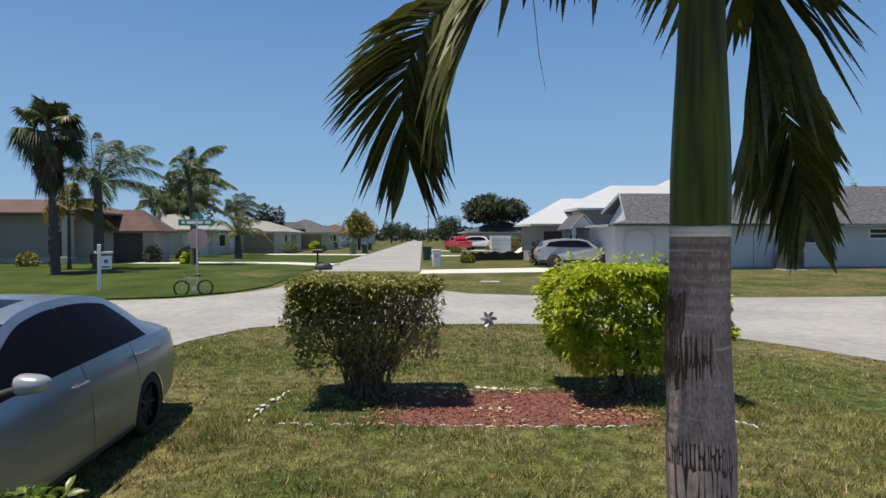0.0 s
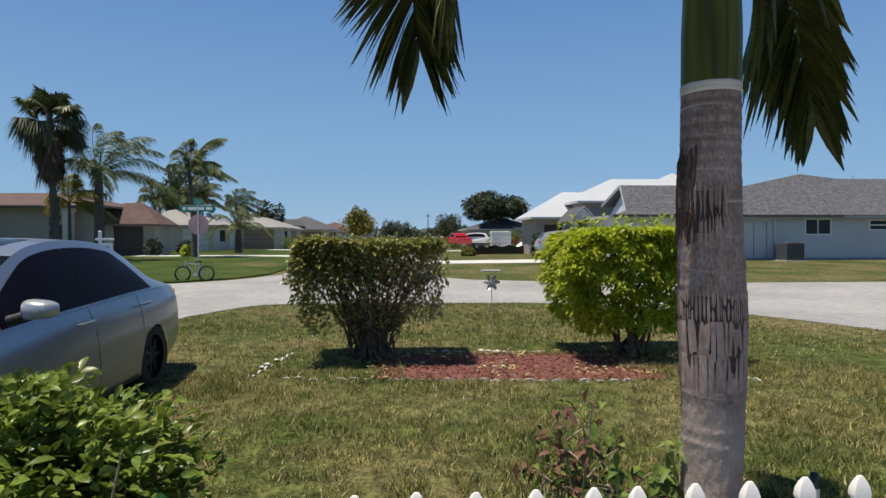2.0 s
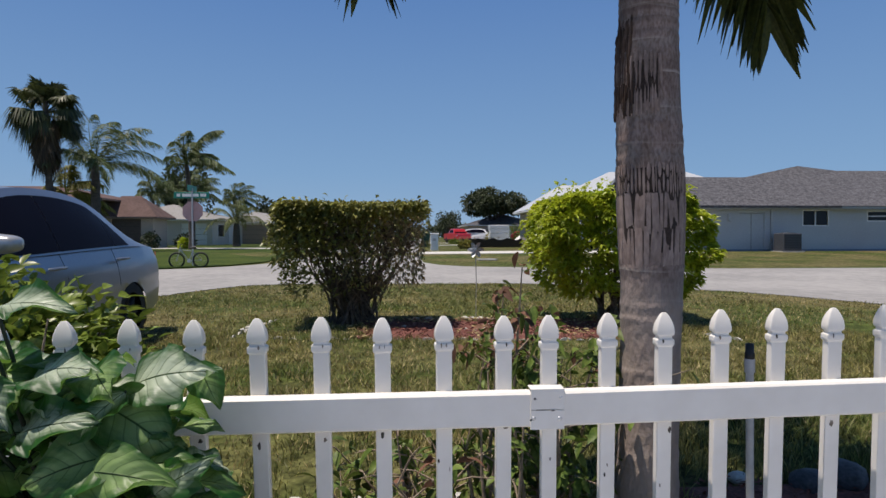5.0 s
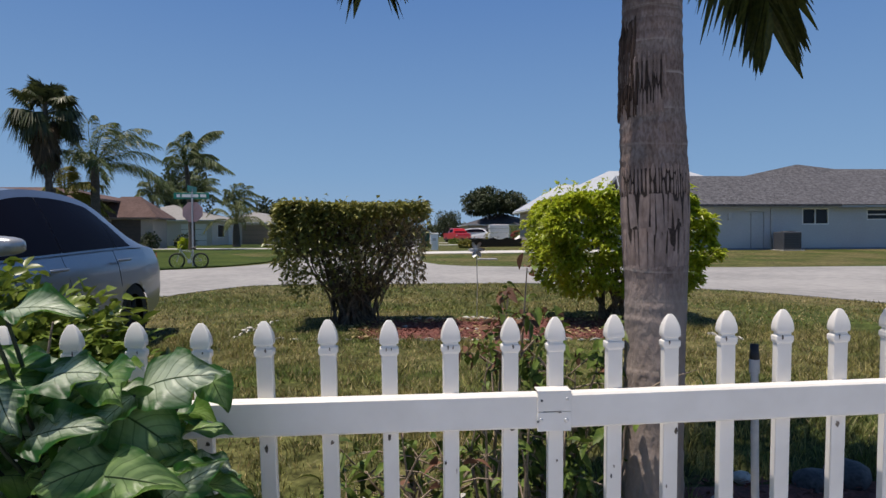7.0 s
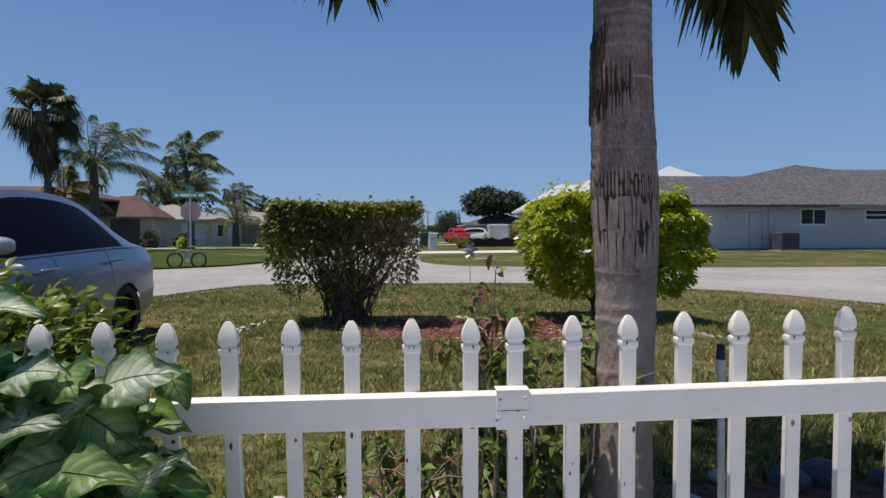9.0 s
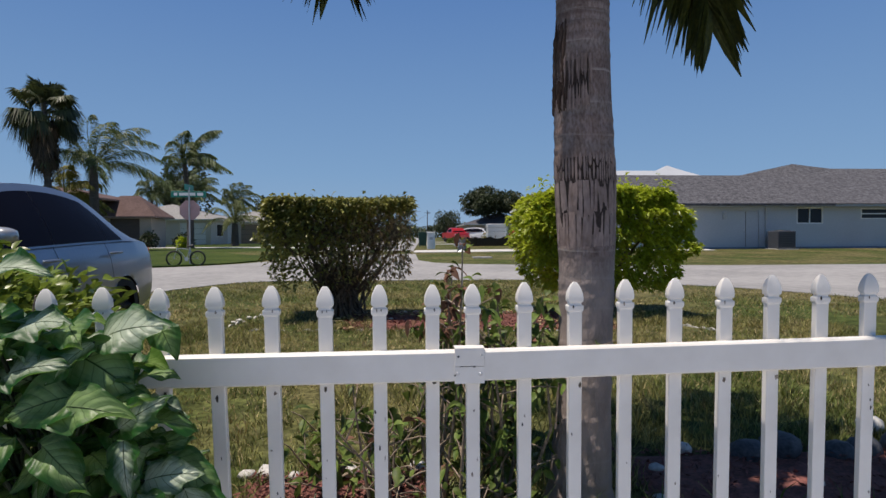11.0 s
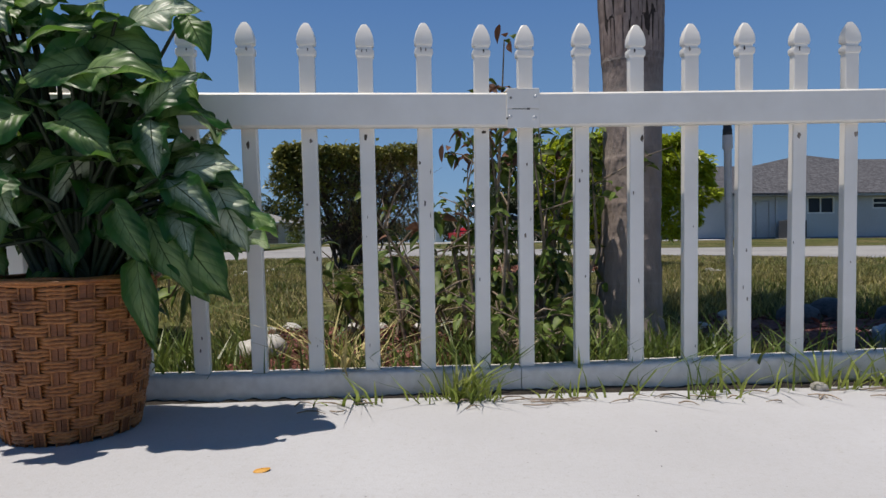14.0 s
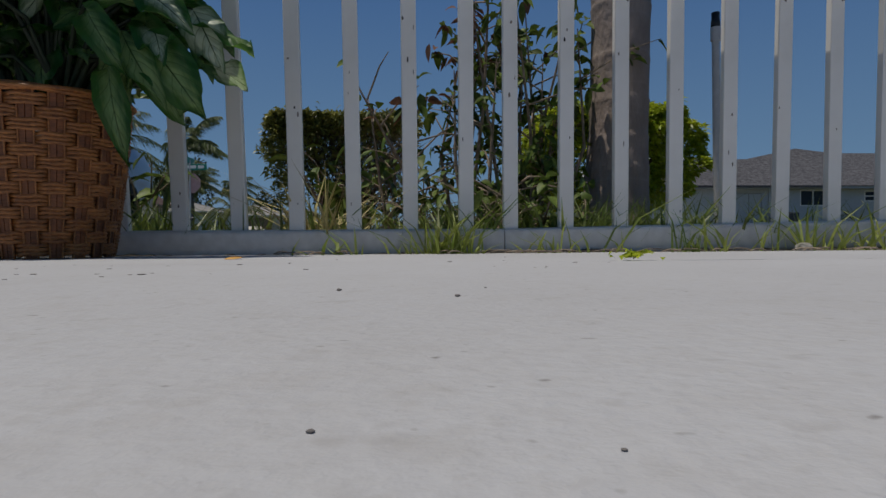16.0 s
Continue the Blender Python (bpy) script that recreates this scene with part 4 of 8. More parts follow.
def bush(name, at, sx, sy, z0, z1, leaf_mat, label, seed, count, leaf, open_side=0.0, stems=26, round_off=0.06, sprig=0.08, lumpy=0.07, foot_w=0.10, gaps=0.0, stem_r=1.0):
    """A clipped bush: stems that fork from one foot, and leaves over a loose boxy shell and inside."""
    r = np.random.default_rng(seed)
    th = thing(name, at, label, "bush", "clipped bushes in the bed")
    g = Geo()
    ends = []
    for i in range(stems):
        a = r.uniform(0, 2 * math.pi)
        foot = Vector((r.normal() * foot_w * sx, r.normal() * 0.08, -0.02))
        top = Vector((r.uniform(-0.92, 0.92) * sx, r.uniform(-0.85, 0.85) * sy, r.uniform(0.65, 0.97) * z1))
        mid = foot.lerp(top, 0.5) + Vector((r.normal() * 0.10, r.normal() * 0.10, 0.02))
        r0 = r.uniform(0.008, 0.026) * stem_r
        g.tube([foot, foot.lerp(mid, 0.5) + Vector((r.normal() * 0.05, r.normal() * 0.05, 0.03)), mid, mid.lerp(top, 0.5) + Vector((r.normal() * 0.06, r.normal() * 0.06, 0.0)), top], [r0, r0 * 0.8, r0 * 0.55, r0 * 0.35, r0 * 0.15], 5)
        for _ in range(13):
            f = r.uniform(0.3, 0.98)
            p = mid.lerp(top, f) if f > 0.5 else foot.lerp(mid, f * 1.6)
            q = p + Vector((r.normal() * 0.16, r.normal() * 0.12, r.uniform(0.08, 0.34)))
            q.z = min(q.z, z1 * 0.98)
            g.tube([p, p.lerp(q, 0.5) + Vector((r.normal() * 0.02, r.normal() * 0.02, 0.01)), q], [r0 * 0.35, r0 * 0.25, r0 * 0.1], 4, cap=False)
            ends.append(q)
    tagged(part("stem_work", g, DARKTWIG, th, "bare forking stems"), kind="stuff")
    # leaves: dense on the top and faces, thinner below and on the open side
    pts, dirs = [], []
    while len(pts) < count:
        u = r.uniform(-1, 1, 3)
        face = r.integers(0, 10)
        depth = 1 - abs(r.normal()) * 0.16
        if face < 4:
            u[2] = depth
        elif face < 7:
            u[1] = -depth
        elif face < 8:
            u[1] = depth
        elif face < 9:
            u[0] = -depth
        else:
            u[0] = depth
        zz = z0 + (z1 - z0) * (u[2] + 1) / 2
        low = (u[2] + 1) / 2
        keepp = (0.12 + 0.88 * low ** 1.5) if open_side else 0.42 + 0.58 * low ** 0.8
        if open_side:
            keepp *= 1 - open_side * np.clip(u[0] * 0.75 + 0.45, 0, 1) * (1.0 - max(0, low - 0.80) * 2.6)
        if gaps and noise.noise((u[0] * 4.5 + seed, u[1] * 4.5, u[2] * 4.5)) < gaps - 0.5 + 0.25 * r.uniform():
            continue
        if r.uniform() > keepp:
            continue
        taper = 0.86 + 0.14 * min(1, low * 1.8)
        lump = 1 + lumpy * noise.noise((u[0] * 3 + seed, u[1] * 3, u[2] * 3)) + 0.05 * noise.noise((u[0] * 8 + seed, u[1] * 8, u[2] * 8))
        rnd = 1 - round_off * (abs(u[0]) ** 4 * abs(u[2]) ** 3)
        p = (u[0] * sx * taper * lump * rnd, u[1] * sy * taper * lump * rnd, (zz - (round_off - 0.06) * 1.2 * max(0, u[2]) * abs(u[0]) ** 3) * (1 + 0.02 * noise.noise((u[0] * 4, u[1] * 4, seed))))
        if u[2] > 0.85 and r.uniform() < 0.07 and noise.noise((u[0] * 5, u[1] * 5, seed * 2.0)) > 0.12:
            p = (p[0], p[1], p[2] + r.uniform(0.02, sprig))
        pts.append(p)
        dirs.append((u[0] * 0.7 + r.normal() * 0.6, u[1] * 0.8 + r.normal() * 0.6, 0.35 + r.normal() * 0.55))
    part("foliage", leaf_cloud("foliage", pts, dirs, leaf, leaf * 0.5, 0.2, 0.3, seed), leaf_mat, th)
    if open_side:
        n = 2200
        p = np.stack((r.uniform(-0.1, 0.95, n) * sx, r.uniform(-0.95, 0.6, n) * sy, z0 + (z1 - z0) * r.uniform(0.1, 0.95, n)), 1)
        part("dry_foliage", leaf_cloud("dry_foliage", p, r.normal(size=(n, 3)), leaf * 0.8, leaf * 0.35, 0.2, 0.4, seed + 1), DRYOLIVE, th, "sparse dry olive leaves")
    return th


bush("bush", (-0.50, 7.68, 0.05), 0.92, 0.62, 0.40, 1.49, HEDGE, "clipped boxy green bush, bare twigs showing low down", 4, 11500, 0.082, 0.94, 90, foot_w=0.17, lumpy=0.11)
bush("bush", (2.82, 7.72, 0.05), 0.98, 0.78, 0.36, 1.62, LIME, "dense lime-green clipped bush with dark stems", 9, 34000, 0.086, 0.0, 12, 0.16, 0.24, 0.20, 0.13, 0.26, 2.0)


# ---- flower bed ----
def flower_bed():
    th = thing("mulch_bed", (0, 0, 0), "red wood-chip mulch bed on the lawn", "flower bed", kind="structure")
    xs = np.linspace(-0.35, 2.75, 40)
    vs, fs = [], []
    for i, x in enumerate(xs):
        y0 = 6.42 - 0.06 * x + 0.03 * noise.noise((x * 3, 0, 5))
        y1 = 7.85 - 0.05 * x
        for j in range(12):
            y = y0 + (y1 - y0) * j / 11
            e = min(j, 11 - j, i, 39 - i)
            vs.append((x, y, ground_z(x, y) + (0.012 + 0.012 * noise.noise((x * 5, y * 5, 0)) if e else -0.01)))
    for i in range(39):
        for j in range(11):
            fs.append((i * 12 + j, (i + 1) * 12 + j, (i + 1) * 12 + j + 1, i * 12 + j + 1))
    part("mulch", mesh_from("mulch", vs, fs, True), MULCH, th)
    r = np.random.default_rng(3)
    n = 5000
    x, y = r.uniform(-0.4, 2.75, n), r.uniform(0, 1, n)
    y = 6.40 - 0.06 * x + y * 1.5
    th2 = leaf_cloud("wood_chips", np.stack((x, y, ground_z(x, y) + 0.022 + r.uniform(0, 0.015, n)), 1), np.stack((r.normal(size=n), r.normal(size=n), r.normal(size=n) * 0.25), 1), 0.055, 0.016, 0.05, 0.0, 2)
    tagged(part("wood_chips", th2, MULCH, th), kind="stuff")
    n = 900
    x, y = r.uniform(-0.5, 2.75, n), 6.40 + r.uniform(0, 1.5, n)
    keep = np.array([noise.noise((a * 1.6, b * 1.6, 7)) for a, b in zip(x, y)]) > 0.05
    x, y = x[keep], y[keep]
    n = len(x)
    tagged(part("leaf_litter", leaf_cloud("leaf_litter", np.stack((x, y, ground_z(x, y) + 0.04), 1), r.normal(size=(n, 3)) * (1, 1, 0.2), 0.07, 0.022, 0.05, 0.0, 4), STRAW, th), kind="stuff")


flower_bed()


def edging(x, y, turn, i):
    """One scalloped white border piece, pushed into the lawn."""
    th = tagged(new("border_edging", SCALLOP), "white scalloped plastic garden edging", "edging", "bed edging")
    th.matrix_basis = pose(x, y, float(ground_z(x, y)) - 0.022 + 0.008 * math.sin(i * 2.1), 4 * math.sin(i), 3 * math.sin(i * 1.7), turn)
    return th


def scallop_mesh():
    g = Geo()
    prof = [(-0.07, 0), (-0.066, 0.018), (-0.05, 0.032), (-0.025, 0.041), (0, 0.044), (0.025, 0.041), (0.05, 0.032), (0.066, 0.018), (0.07, 0)]
    n = len(prof)
    vs = [(x, -0.012, z) for x, z in prof] + [(x, 0.012, z) for x, z in prof]
    fs = [tuple(range(n)), tuple(range(n, 2 * n))[::-1]] + [(i, i + n, i + 1 + n, i + 1) for i in range(n - 1)]
    g.add(vs, fs)
    return g.data("border_edging")


SCALLOP = scallop_mesh()
SCALLOP.materials.append(STONE)
k = 0
for a, b, cnt, skip in (((-1.45, 6.62), (0.15, 6.44), 11, 4), ((0.18, 6.43), (0.92, 6.36), 6, 99), ((1.0, 6.35), (2.5, 6.22), 10, 5), ((-1.77, 6.70), (-1.54, 8.15), 8, 5), ((0.2, 8.06), (1.75, 7.9), 9, 4), ((3.48, 6.5), (3.66, 6.12), 4, 99)):
    for i in range(cnt):
        if i % skip == skip - 1:
            continue
        f = (i + 0.5) / cnt
        edging(a[0] + (b[0] - a[0]) * f, a[1] + (b[1] - a[1]) * f, math.degrees(math.atan2(b[1] - a[1], b[0] - a[0])), k)
        k += 1


def pebble(name, x, y, z, r, material, label, seed, squash=0.65, group="stones"):
    bm = bmesh.new()
    bmesh.ops.create_icosphere(bm, subdivisions=2, radius=1)
    for v in bm.verts:
        d = 1 + 0.28 * noise.noise(v.co * 1.3 + Vector((seed * 3.7, 0, 0))) + 0.1 * noise.noise(v.co * 4 + Vector((0, seed, 0)))
        v.co = Vector((v.co.x * r * d, v.co.y * r * d, v.co.z * r * squash * d))
    me = bpy.data.meshes.new(name)
    bm.to_mesh(me)
    bm.free()
    me.polygons.foreach_set("use_smooth", [True] * len(me.polygons))
    return solo(name, me, material, label, "stone", group, at=(x, y, z + r * squash * 0.75))


for i, (x, y, r) in enumerate(((0.93, 7.95, 0.07), (1.02, 7.93, 0.06), (1.12, 7.86, 0.075), (1.22, 7.87, 0.05), (0.84, 7.0, 0.045), (0.95, 6.98, 0.04), (1.06, 6.99, 0.045), (1.15, 7.02, 0.035), (1.16, 7.35, 0.04), (0.12, 7.25, 0.05), (-1.72, 7.3, 0.06), (-1.66, 7.55, 0.06), (-1.75, 7.15, 0.05))):
    pebble("stone", x, y, float(ground_z(x, y)) + 0.01, r * 0.62, STONE, "small white garden stone on the bed", i, 0.5)


def pinwheel():
    x, y = 1.09, 8.09
    th = thing("garden_pinwheel", (x, y, float(ground_z(x, y))), "weathered grey metal flower spinner on a thin stake", "garden ornament")
    part("stake", Geo().tube([(0, 0, -0.05), (0.01, 0, 0.45), (0, 0, 0.90)], 0.005, 6), STEEL, th)
    for i in range(6):
        a = 2 * math.pi * i / 6
        c = Vector((math.cos(a), 0, math.sin(a)))
        s = Vector((-math.sin(a), 0, math.cos(a)))
        g = Geo()
        o = Vector((0, -0.015, 0.92))
        vs = [o, o + c * 0.05 + s * 0.032, o + c * 0.105 + s * 0.02 + Vector((0, -0.02, 0)), o + c * 0.115 - s * 0.01, o + c * 0.06 - s * 0.025 + Vector((0, 0.015, 0))]
        vs += [v + Vector((0, 0.004, 0)) for v in vs]
        g.add(vs, [(0, 1, 2, 3, 4), (9, 8, 7, 6, 5), (0, 5, 6, 1), (1, 6, 7, 2), (2, 7, 8, 3), (3, 8, 9, 4), (4, 9, 5, 0)])
        part("petal", g, ALU, th)
    part("hub", Geo().tube([(0, -0.03, 0.92), (0, 0.01, 0.92)], 0.018, 10), STEEL, th)


pinwheel()


# ---- silver sedan on the lawn ----
def grid_faces(rows, cols):
    return [(i * cols + k, i * cols + k + 1, (i + 1) * cols + k + 1, (i + 1) * cols + k) for i in range(rows - 1) for k in range(cols - 1)]


def wheel(th, x, y, z, r, w, side):
    g = Geo()
    prof = [(r * 0.66, -w / 2), (r * 0.93, -w / 2), (r, -w * 0.32), (r, w * 0.32), (r * 0.93, w / 2), (r * 0.66, w / 2)]
    vs, fs, n = [], [], 28
    for rr, o in prof:
        for k in range(n):
            a = 2 * math.pi * k / n
            vs.append((o, rr * math.cos(a), rr * math.sin(a)))
    for i in range(len(prof) - 1):
        for k in range(n):
            k2 = (k + 1) % n
            fs.append((i * n + k, (i + 1) * n + k, (i + 1) * n + k2, i * n + k2))
    g.add(vs, fs, True)
    ty = part("tyre", g, RUBBER, th)
    ty.location = (x, y, z)
    g = Geo()
    o = side * w * 0.30
    g.tube([(-o * 0.6, 0, 0), (o * 0.7, 0, 0)], r * 0.67, 28)
    for k in range(7):
        a = 2 * math.pi * k / 7
        c, s = math.cos(a), math.sin(a)
        vs = [(o * 0.7, -s * 0.03, c * 0.03), (o * 0.7, s * 0.03, -c * 0.03)]
        g.tube([(o * 0.85, 0, 0), (o * 0.9, c * r * 0.6, s * r * 0.6)], [0.03, 0.022], 6)
    g.tube([(o * 0.6, 0, 0), (o * 1.02, 0, 0)], 0.045, 12)
    part("rim", g, DARKRIM, ty)


def sedan():
    """Half-width and height stations from the front bumper (0) to the rear (4.8), mirrored."""
    th = thing("sedan", (-3.585, 2.52, 0.03), "silver blue four-door sedan with dark tinted windows on the lawn", "car")
    S = (0, 0.12, 0.45, 0.95, 1.3, 2.0, 3.0, 3.7, 4.1, 4.5, 4.72, 4.8)
    HW = (0.55, 0.72, 0.84, 0.885, 0.895, 0.90, 0.90, 0.895, 0.88, 0.83, 0.74, 0.62)
    BELT = (0.55, 0.66, 0.74, 0.83, 0.88, 0.92, 0.955, 0.975, 0.975, 0.955, 0.90, 0.78)
    DECK = (0.57, 0.70, 0.82, 0.92, 0.98, 0.99, 1.0, 1.03, 1.055, 1.05, 1.00, 0.80)
    SILL = (0.25, 0.21, 0.19, 0.19, 0.20, 0.20, 0.20, 0.20, 0.26, 0.35, 0.41, 0.46)
    st = np.linspace(0, 4.8, 121)
    sm = lambda v: np.convolve(np.pad(np.interp(st, S, v), 3, mode="edge"), np.ones(7) / 7, "valid")
    hw, belt, deck, sill = sm(HW), sm(BELT), sm(DECK), sm(SILL)
    prof = np.linspace(0, 1, 15)
    AX = (0.93, 3.70)
    AR, AZ = 0.336, 0.29
    for sgn, nm in ((1, "body_side"), (-1, "body_side")):
        vs, keep = [], []
        for i, s in enumerate(st):
            for v in prof:
                z = sill[i] + (belt[i] - sill[i]) * v
                bulge = 0.93 + 0.07 * math.sin(math.pi * min(1, v * 0.75 + 0.22)) - 0.035 * max(0, v - 0.8) / 0.2
                crease = -0.008 * math.exp(-((v - 0.42) / 0.05) ** 2)
                x = hw[i] * bulge + crease
                p = [x, s, z]
                for a in AX:
                    dy, dz = s - a, z - AZ
                    d = math.hypot(dy, dz)
                    if d < AR and d > AR - 0.08:
                        p[1], p[2] = a + dy * AR / d, AZ + dz * AR / d
                p[2] = max(p[2], sill[i])
                vs.append((sgn * p[0], p[1], p[2]))
        cols = len(prof)
        fs = []
        for f in grid_faces(len(st), cols):
            c = np.mean([vs[j] for j in f], axis=0)
            if any(math.hypot(c[1] - a, c[2] - AZ) < AR - 0.004 for a in AX):
                continue
            fs.append(f if sgn < 0 else f[::-1])
        part(nm, mesh_from(nm, vs, fs, True), CARPAINT, th)
    # bonnet, deck and boot lid as one skin between the shoulders
    vs = []
    tv = np.linspace(-1, 1, 15)
    for i, s in enumerate(st):
        for t in tv:
            e = abs(t) ** 3.5
            x = t * (hw[i] * (0.93 + 0.07 * math.sin(math.pi * 0.97) - 0.035))
            vs.append((x, s, deck[i] * (1 - e) + belt[i] * e + 0.015 * (1 - t * t)))
    part("upper_body", mesh_from("upper_body", vs, grid_faces(len(st), len(tv)), True), CARPAINT, th)
    # ends
    for i, nm in ((0, "front_bumper"), (len(st) - 1, "rear_bumper")):
        g = Geo()
        s, w = st[i], hw[i]
        out = -0.035 if i == 0 else 0.035
        cs = []
        for z in np.linspace(sill[i], belt[i] + 0.012, 8):
            for t in np.linspace(-1, 1, 9):
                cs.append((t * w * 0.97, s + out * (1 - abs(t) ** 3) * math.sin(math.pi * (z - sill[i]) / (belt[i] - sill[i] + 0.02)), z))
        fs = grid_faces(8, 9)
        g.add(cs, fs if i == 0 else [f[::-1] for f in fs], True)
        part(nm, g, CARPAINT, th)
    # wheel wells, floor and sills
    g = Geo()
    g.box(-0.80, 0.15, 0.17, 0.80, 4.15, 0.24)
    part("underbody", g, BLACKP, th)
    for a in AX:
        for sgn in (-1, 1):
            g = Geo()
            arc = [(math.cos(q) * (AR + 0.004), math.sin(q) * (AR + 0.004)) for q in np.linspace(-0.35, math.pi + 0.35, 22)]
            vs = []
            for c, s in arc:
                vs += [(sgn * 0.50, a + c, AZ + s), (sgn * 0.868, a + c, AZ + s)]
            g.add(vs, [(2 * i, 2 * i + 1, 2 * i + 3, 2 * i + 2) for i in range(21)], True)
            g.add([(sgn * 0.50, a + c, AZ + s) for c, s in arc], [tuple(range(22))])
            part("wheel_well", g, BLACKP, th)
            wheel(th, sgn * 0.775, a, 0.315, 0.315, 0.205, sgn)
    for sgn in (-1, 1):
        part("sill_trim", Geo().box(sgn * 0.80, 1.32, 0.185, sgn * 0.885, 3.32, 0.235, 0.008), BLACKP, th, "dark lower sill")
    # cabin: roof skin from windscreen base to rear window base
    R_S = (1.22, 1.62, 2.02, 2.35, 2.75, 3.1, 3.4, 3.75, 4.1)
    R_Z = (0.965, 1.20, 1.385, 1.44, 1.455, 1.435, 1.385, 1.235, 1.045)
    R_W = (0.70, 0.645, 0.595, 0.575, 0.575, 0.58, 0.59, 0.62, 0.66)
    rs = np.linspace(1.22, 4.1, 49)
    rz = np.convolve(np.pad(np.interp(rs, R_S, R_Z), 2, mode="edge"), np.ones(5) / 5, "valid")
    rw = np.interp(rs, R_S, R_W)
    rz[0], rz[-1] = 0.965, 1.045
    bz = np.interp(rs, S, BELT) - 0.005
    bw = np.interp(rs, S, HW) * 0.925
    tv = np.linspace(-1, 1, 11)

    def skin(i0, i1, lift, wf=1.0):
        vs = []
        for i in range(i0, i1):
            for t in tv:
                vs.append((t * rw[i] * wf, rs[i], rz[i] + 0.022 * (1 - t * t) + lift))
        return mesh_from("skin", vs, grid_faces(i1 - i0, len(tv)), True)

    part("roof", skin(12, 38, 0.0), CARPAINT, th)
    part("windscreen", skin(0, 14, -0.004, 0.985), TINT, th, "dark windscreen")
    part("rear_window", skin(37, 49, -0.004, 0.985), TINT, th, "dark tinted rear window")
    g = Geo()
    g.add([(x, y, np.interp(y, rs, rz) + 0.022 * (1 - (x / 0.58) ** 2) + 0.003) for y in (2.13, 2.3, 2.5) for x in (-0.42, -0.2, 0, 0.2, 0.42)], grid_faces(3, 5), True)
    part("sunroof", g, TINT, th, "dark glass sunroof")
    WIN = [(1.50, 0.0), (3.98, 0.0)]
    for sgn in (-1, 1):
        # pillars and window frame: full side, painted
        vs = []
        for i in range(len(rs)):
            for v in np.linspace(0, 1, 7):
                cur = math.sin(math.pi * v) * 0.018
                zt = rz[i] + 0.002
                vs.append((sgn * (bw[i] * (1 - v) + rw[i] * v + cur), rs[i], bz[i] * (1 - v) + zt * v))
        fs = grid_faces(len(rs), 7)
        part("cabin_side", mesh_from("cabin_side", vs, fs if sgn < 0 else [f[::-1] for f in fs], True), CARPAINT, th)
        # side glass in three lights
        for nm, a, b in (("front_door_window", 1.48, 2.522), ("rear_door_window", 2.53, 3.435), ("quarter_window", 3.44, 3.76)):
            vs = []
            ss = np.linspace(a, b, 14)
            for s in ss:
                zb = np.interp(s, rs, bz) + 0.018
                w0, w1 = np.interp(s, rs, bw), np.interp(s, rs, rw)
                zt_full = np.interp(s, rs, rz)
                inset = np.interp(s, (1.5, 2.0, 3.3, 3.55, 3.80), (0.10, 0.055, 0.06, 0.14, 0.26))
                zt = max(zt_full - inset, zb + 0.004)
                for v in np.linspace(0, 1, 5):
                    z = zb + (zt - zb) * v
                    q = (z - np.interp(s, rs, bz)) / (zt_full - np.interp(s, rs, bz))
                    vs.append((sgn * (w0 * (1 - q) + w1 * q + math.sin(math.pi * q) * 0.018 + 0.005), s, z))
            fs = grid_faces(14, 5)
            part(nm, mesh_from(nm, vs, fs if sgn < 0 else [f[::-1] for f in fs], True), TINT, th, "near-black tinted glass")
        # door shut lines, handles, mirror, lamps
        for s, z0 in ((1.33, 0.25), (2.53, 0.25), (3.40, 0.62)):
            g = Geo()
            pts = []
            for z in np.linspace(z0, np.interp(s, S, BELT) - 0.01, 8):
                v = (z - 0.2) / (np.interp(s, S, BELT) - 0.2)
                x = np.interp(s, S, HW) * (0.93 + 0.07 * math.sin(math.pi * min(1, v * 0.75 + 0.22)) - 0.035 * max(0, v - 0.8) / 0.2)
                pts.append((sgn * (x + 0.0005), s + 0.05 * (1 - v), z))
            g.tube(pts, 0.0022, 4)
            part("door_gap", g, BLACKP, th)
        for s, z in ((2.36, 0.82), (3.46, 0.86)):
            g = Geo()
            x = sgn * 0.905
            g.tube([(x - sgn * 0.02, s - 0.10, z), (x + sgn * 0.010, s - 0.085, z + 0.002), (x + sgn * 0.012, s, z + 0.004), (x + sgn * 0.010, s + 0.085, z + 0.006), (x - sgn * 0.02, s + 0.10, z + 0.006)], [0.010, 0.013, 0.013, 0.013, 0.010], 8)
            part("door_handle", g, CARPAINT, th)
        bm = bmesh.new()
        bmesh.ops.create_uvsphere(bm, u_segments=16, v_segments=10, radius=1)
        for v in bm.verts:
            y = v.co.y
            bx, bz_ = (math.copysign(abs(c) ** 0.6, c) for c in (v.co.x, v.co.z))
            v.co = Vector((sgn * 1.01 + bx * 0.105, 1.56 + (min(y, 0.35)) * 0.09, 1.02 + bz_ * 0.062 * (1 - 0.2 * sgn * bx)))
        me = bpy.data.meshes.new("mirror")
        bm.to_mesh(me)
        bm.free()
        me.polygons.foreach_set("use_smooth", [True] * len(me.polygons))
        mi = part("mirror", me, SILVER, th, "silver wing mirror")
        part("mirror_arm", Geo().tube([(sgn * 0.82, 1.55, 0.95), (sgn * 0.93, 1.56, 0.985)], [0.035, 0.03], 8), BLACKP, mi)
        g = Geo()
        vs = []
        for z in np.linspace(0.70, 0.90, 4):
            for s in np.linspace(4.72, 4.81, 5):
                w = np.interp(s, st, hw)
                vs.append((sgn * (w * 0.985 + 0.004), s, z))
        g.add(vs, grid_faces(4, 5), True)
        part("tail_lamp", g, RED, th, "red tail lamp")
        g = Geo()
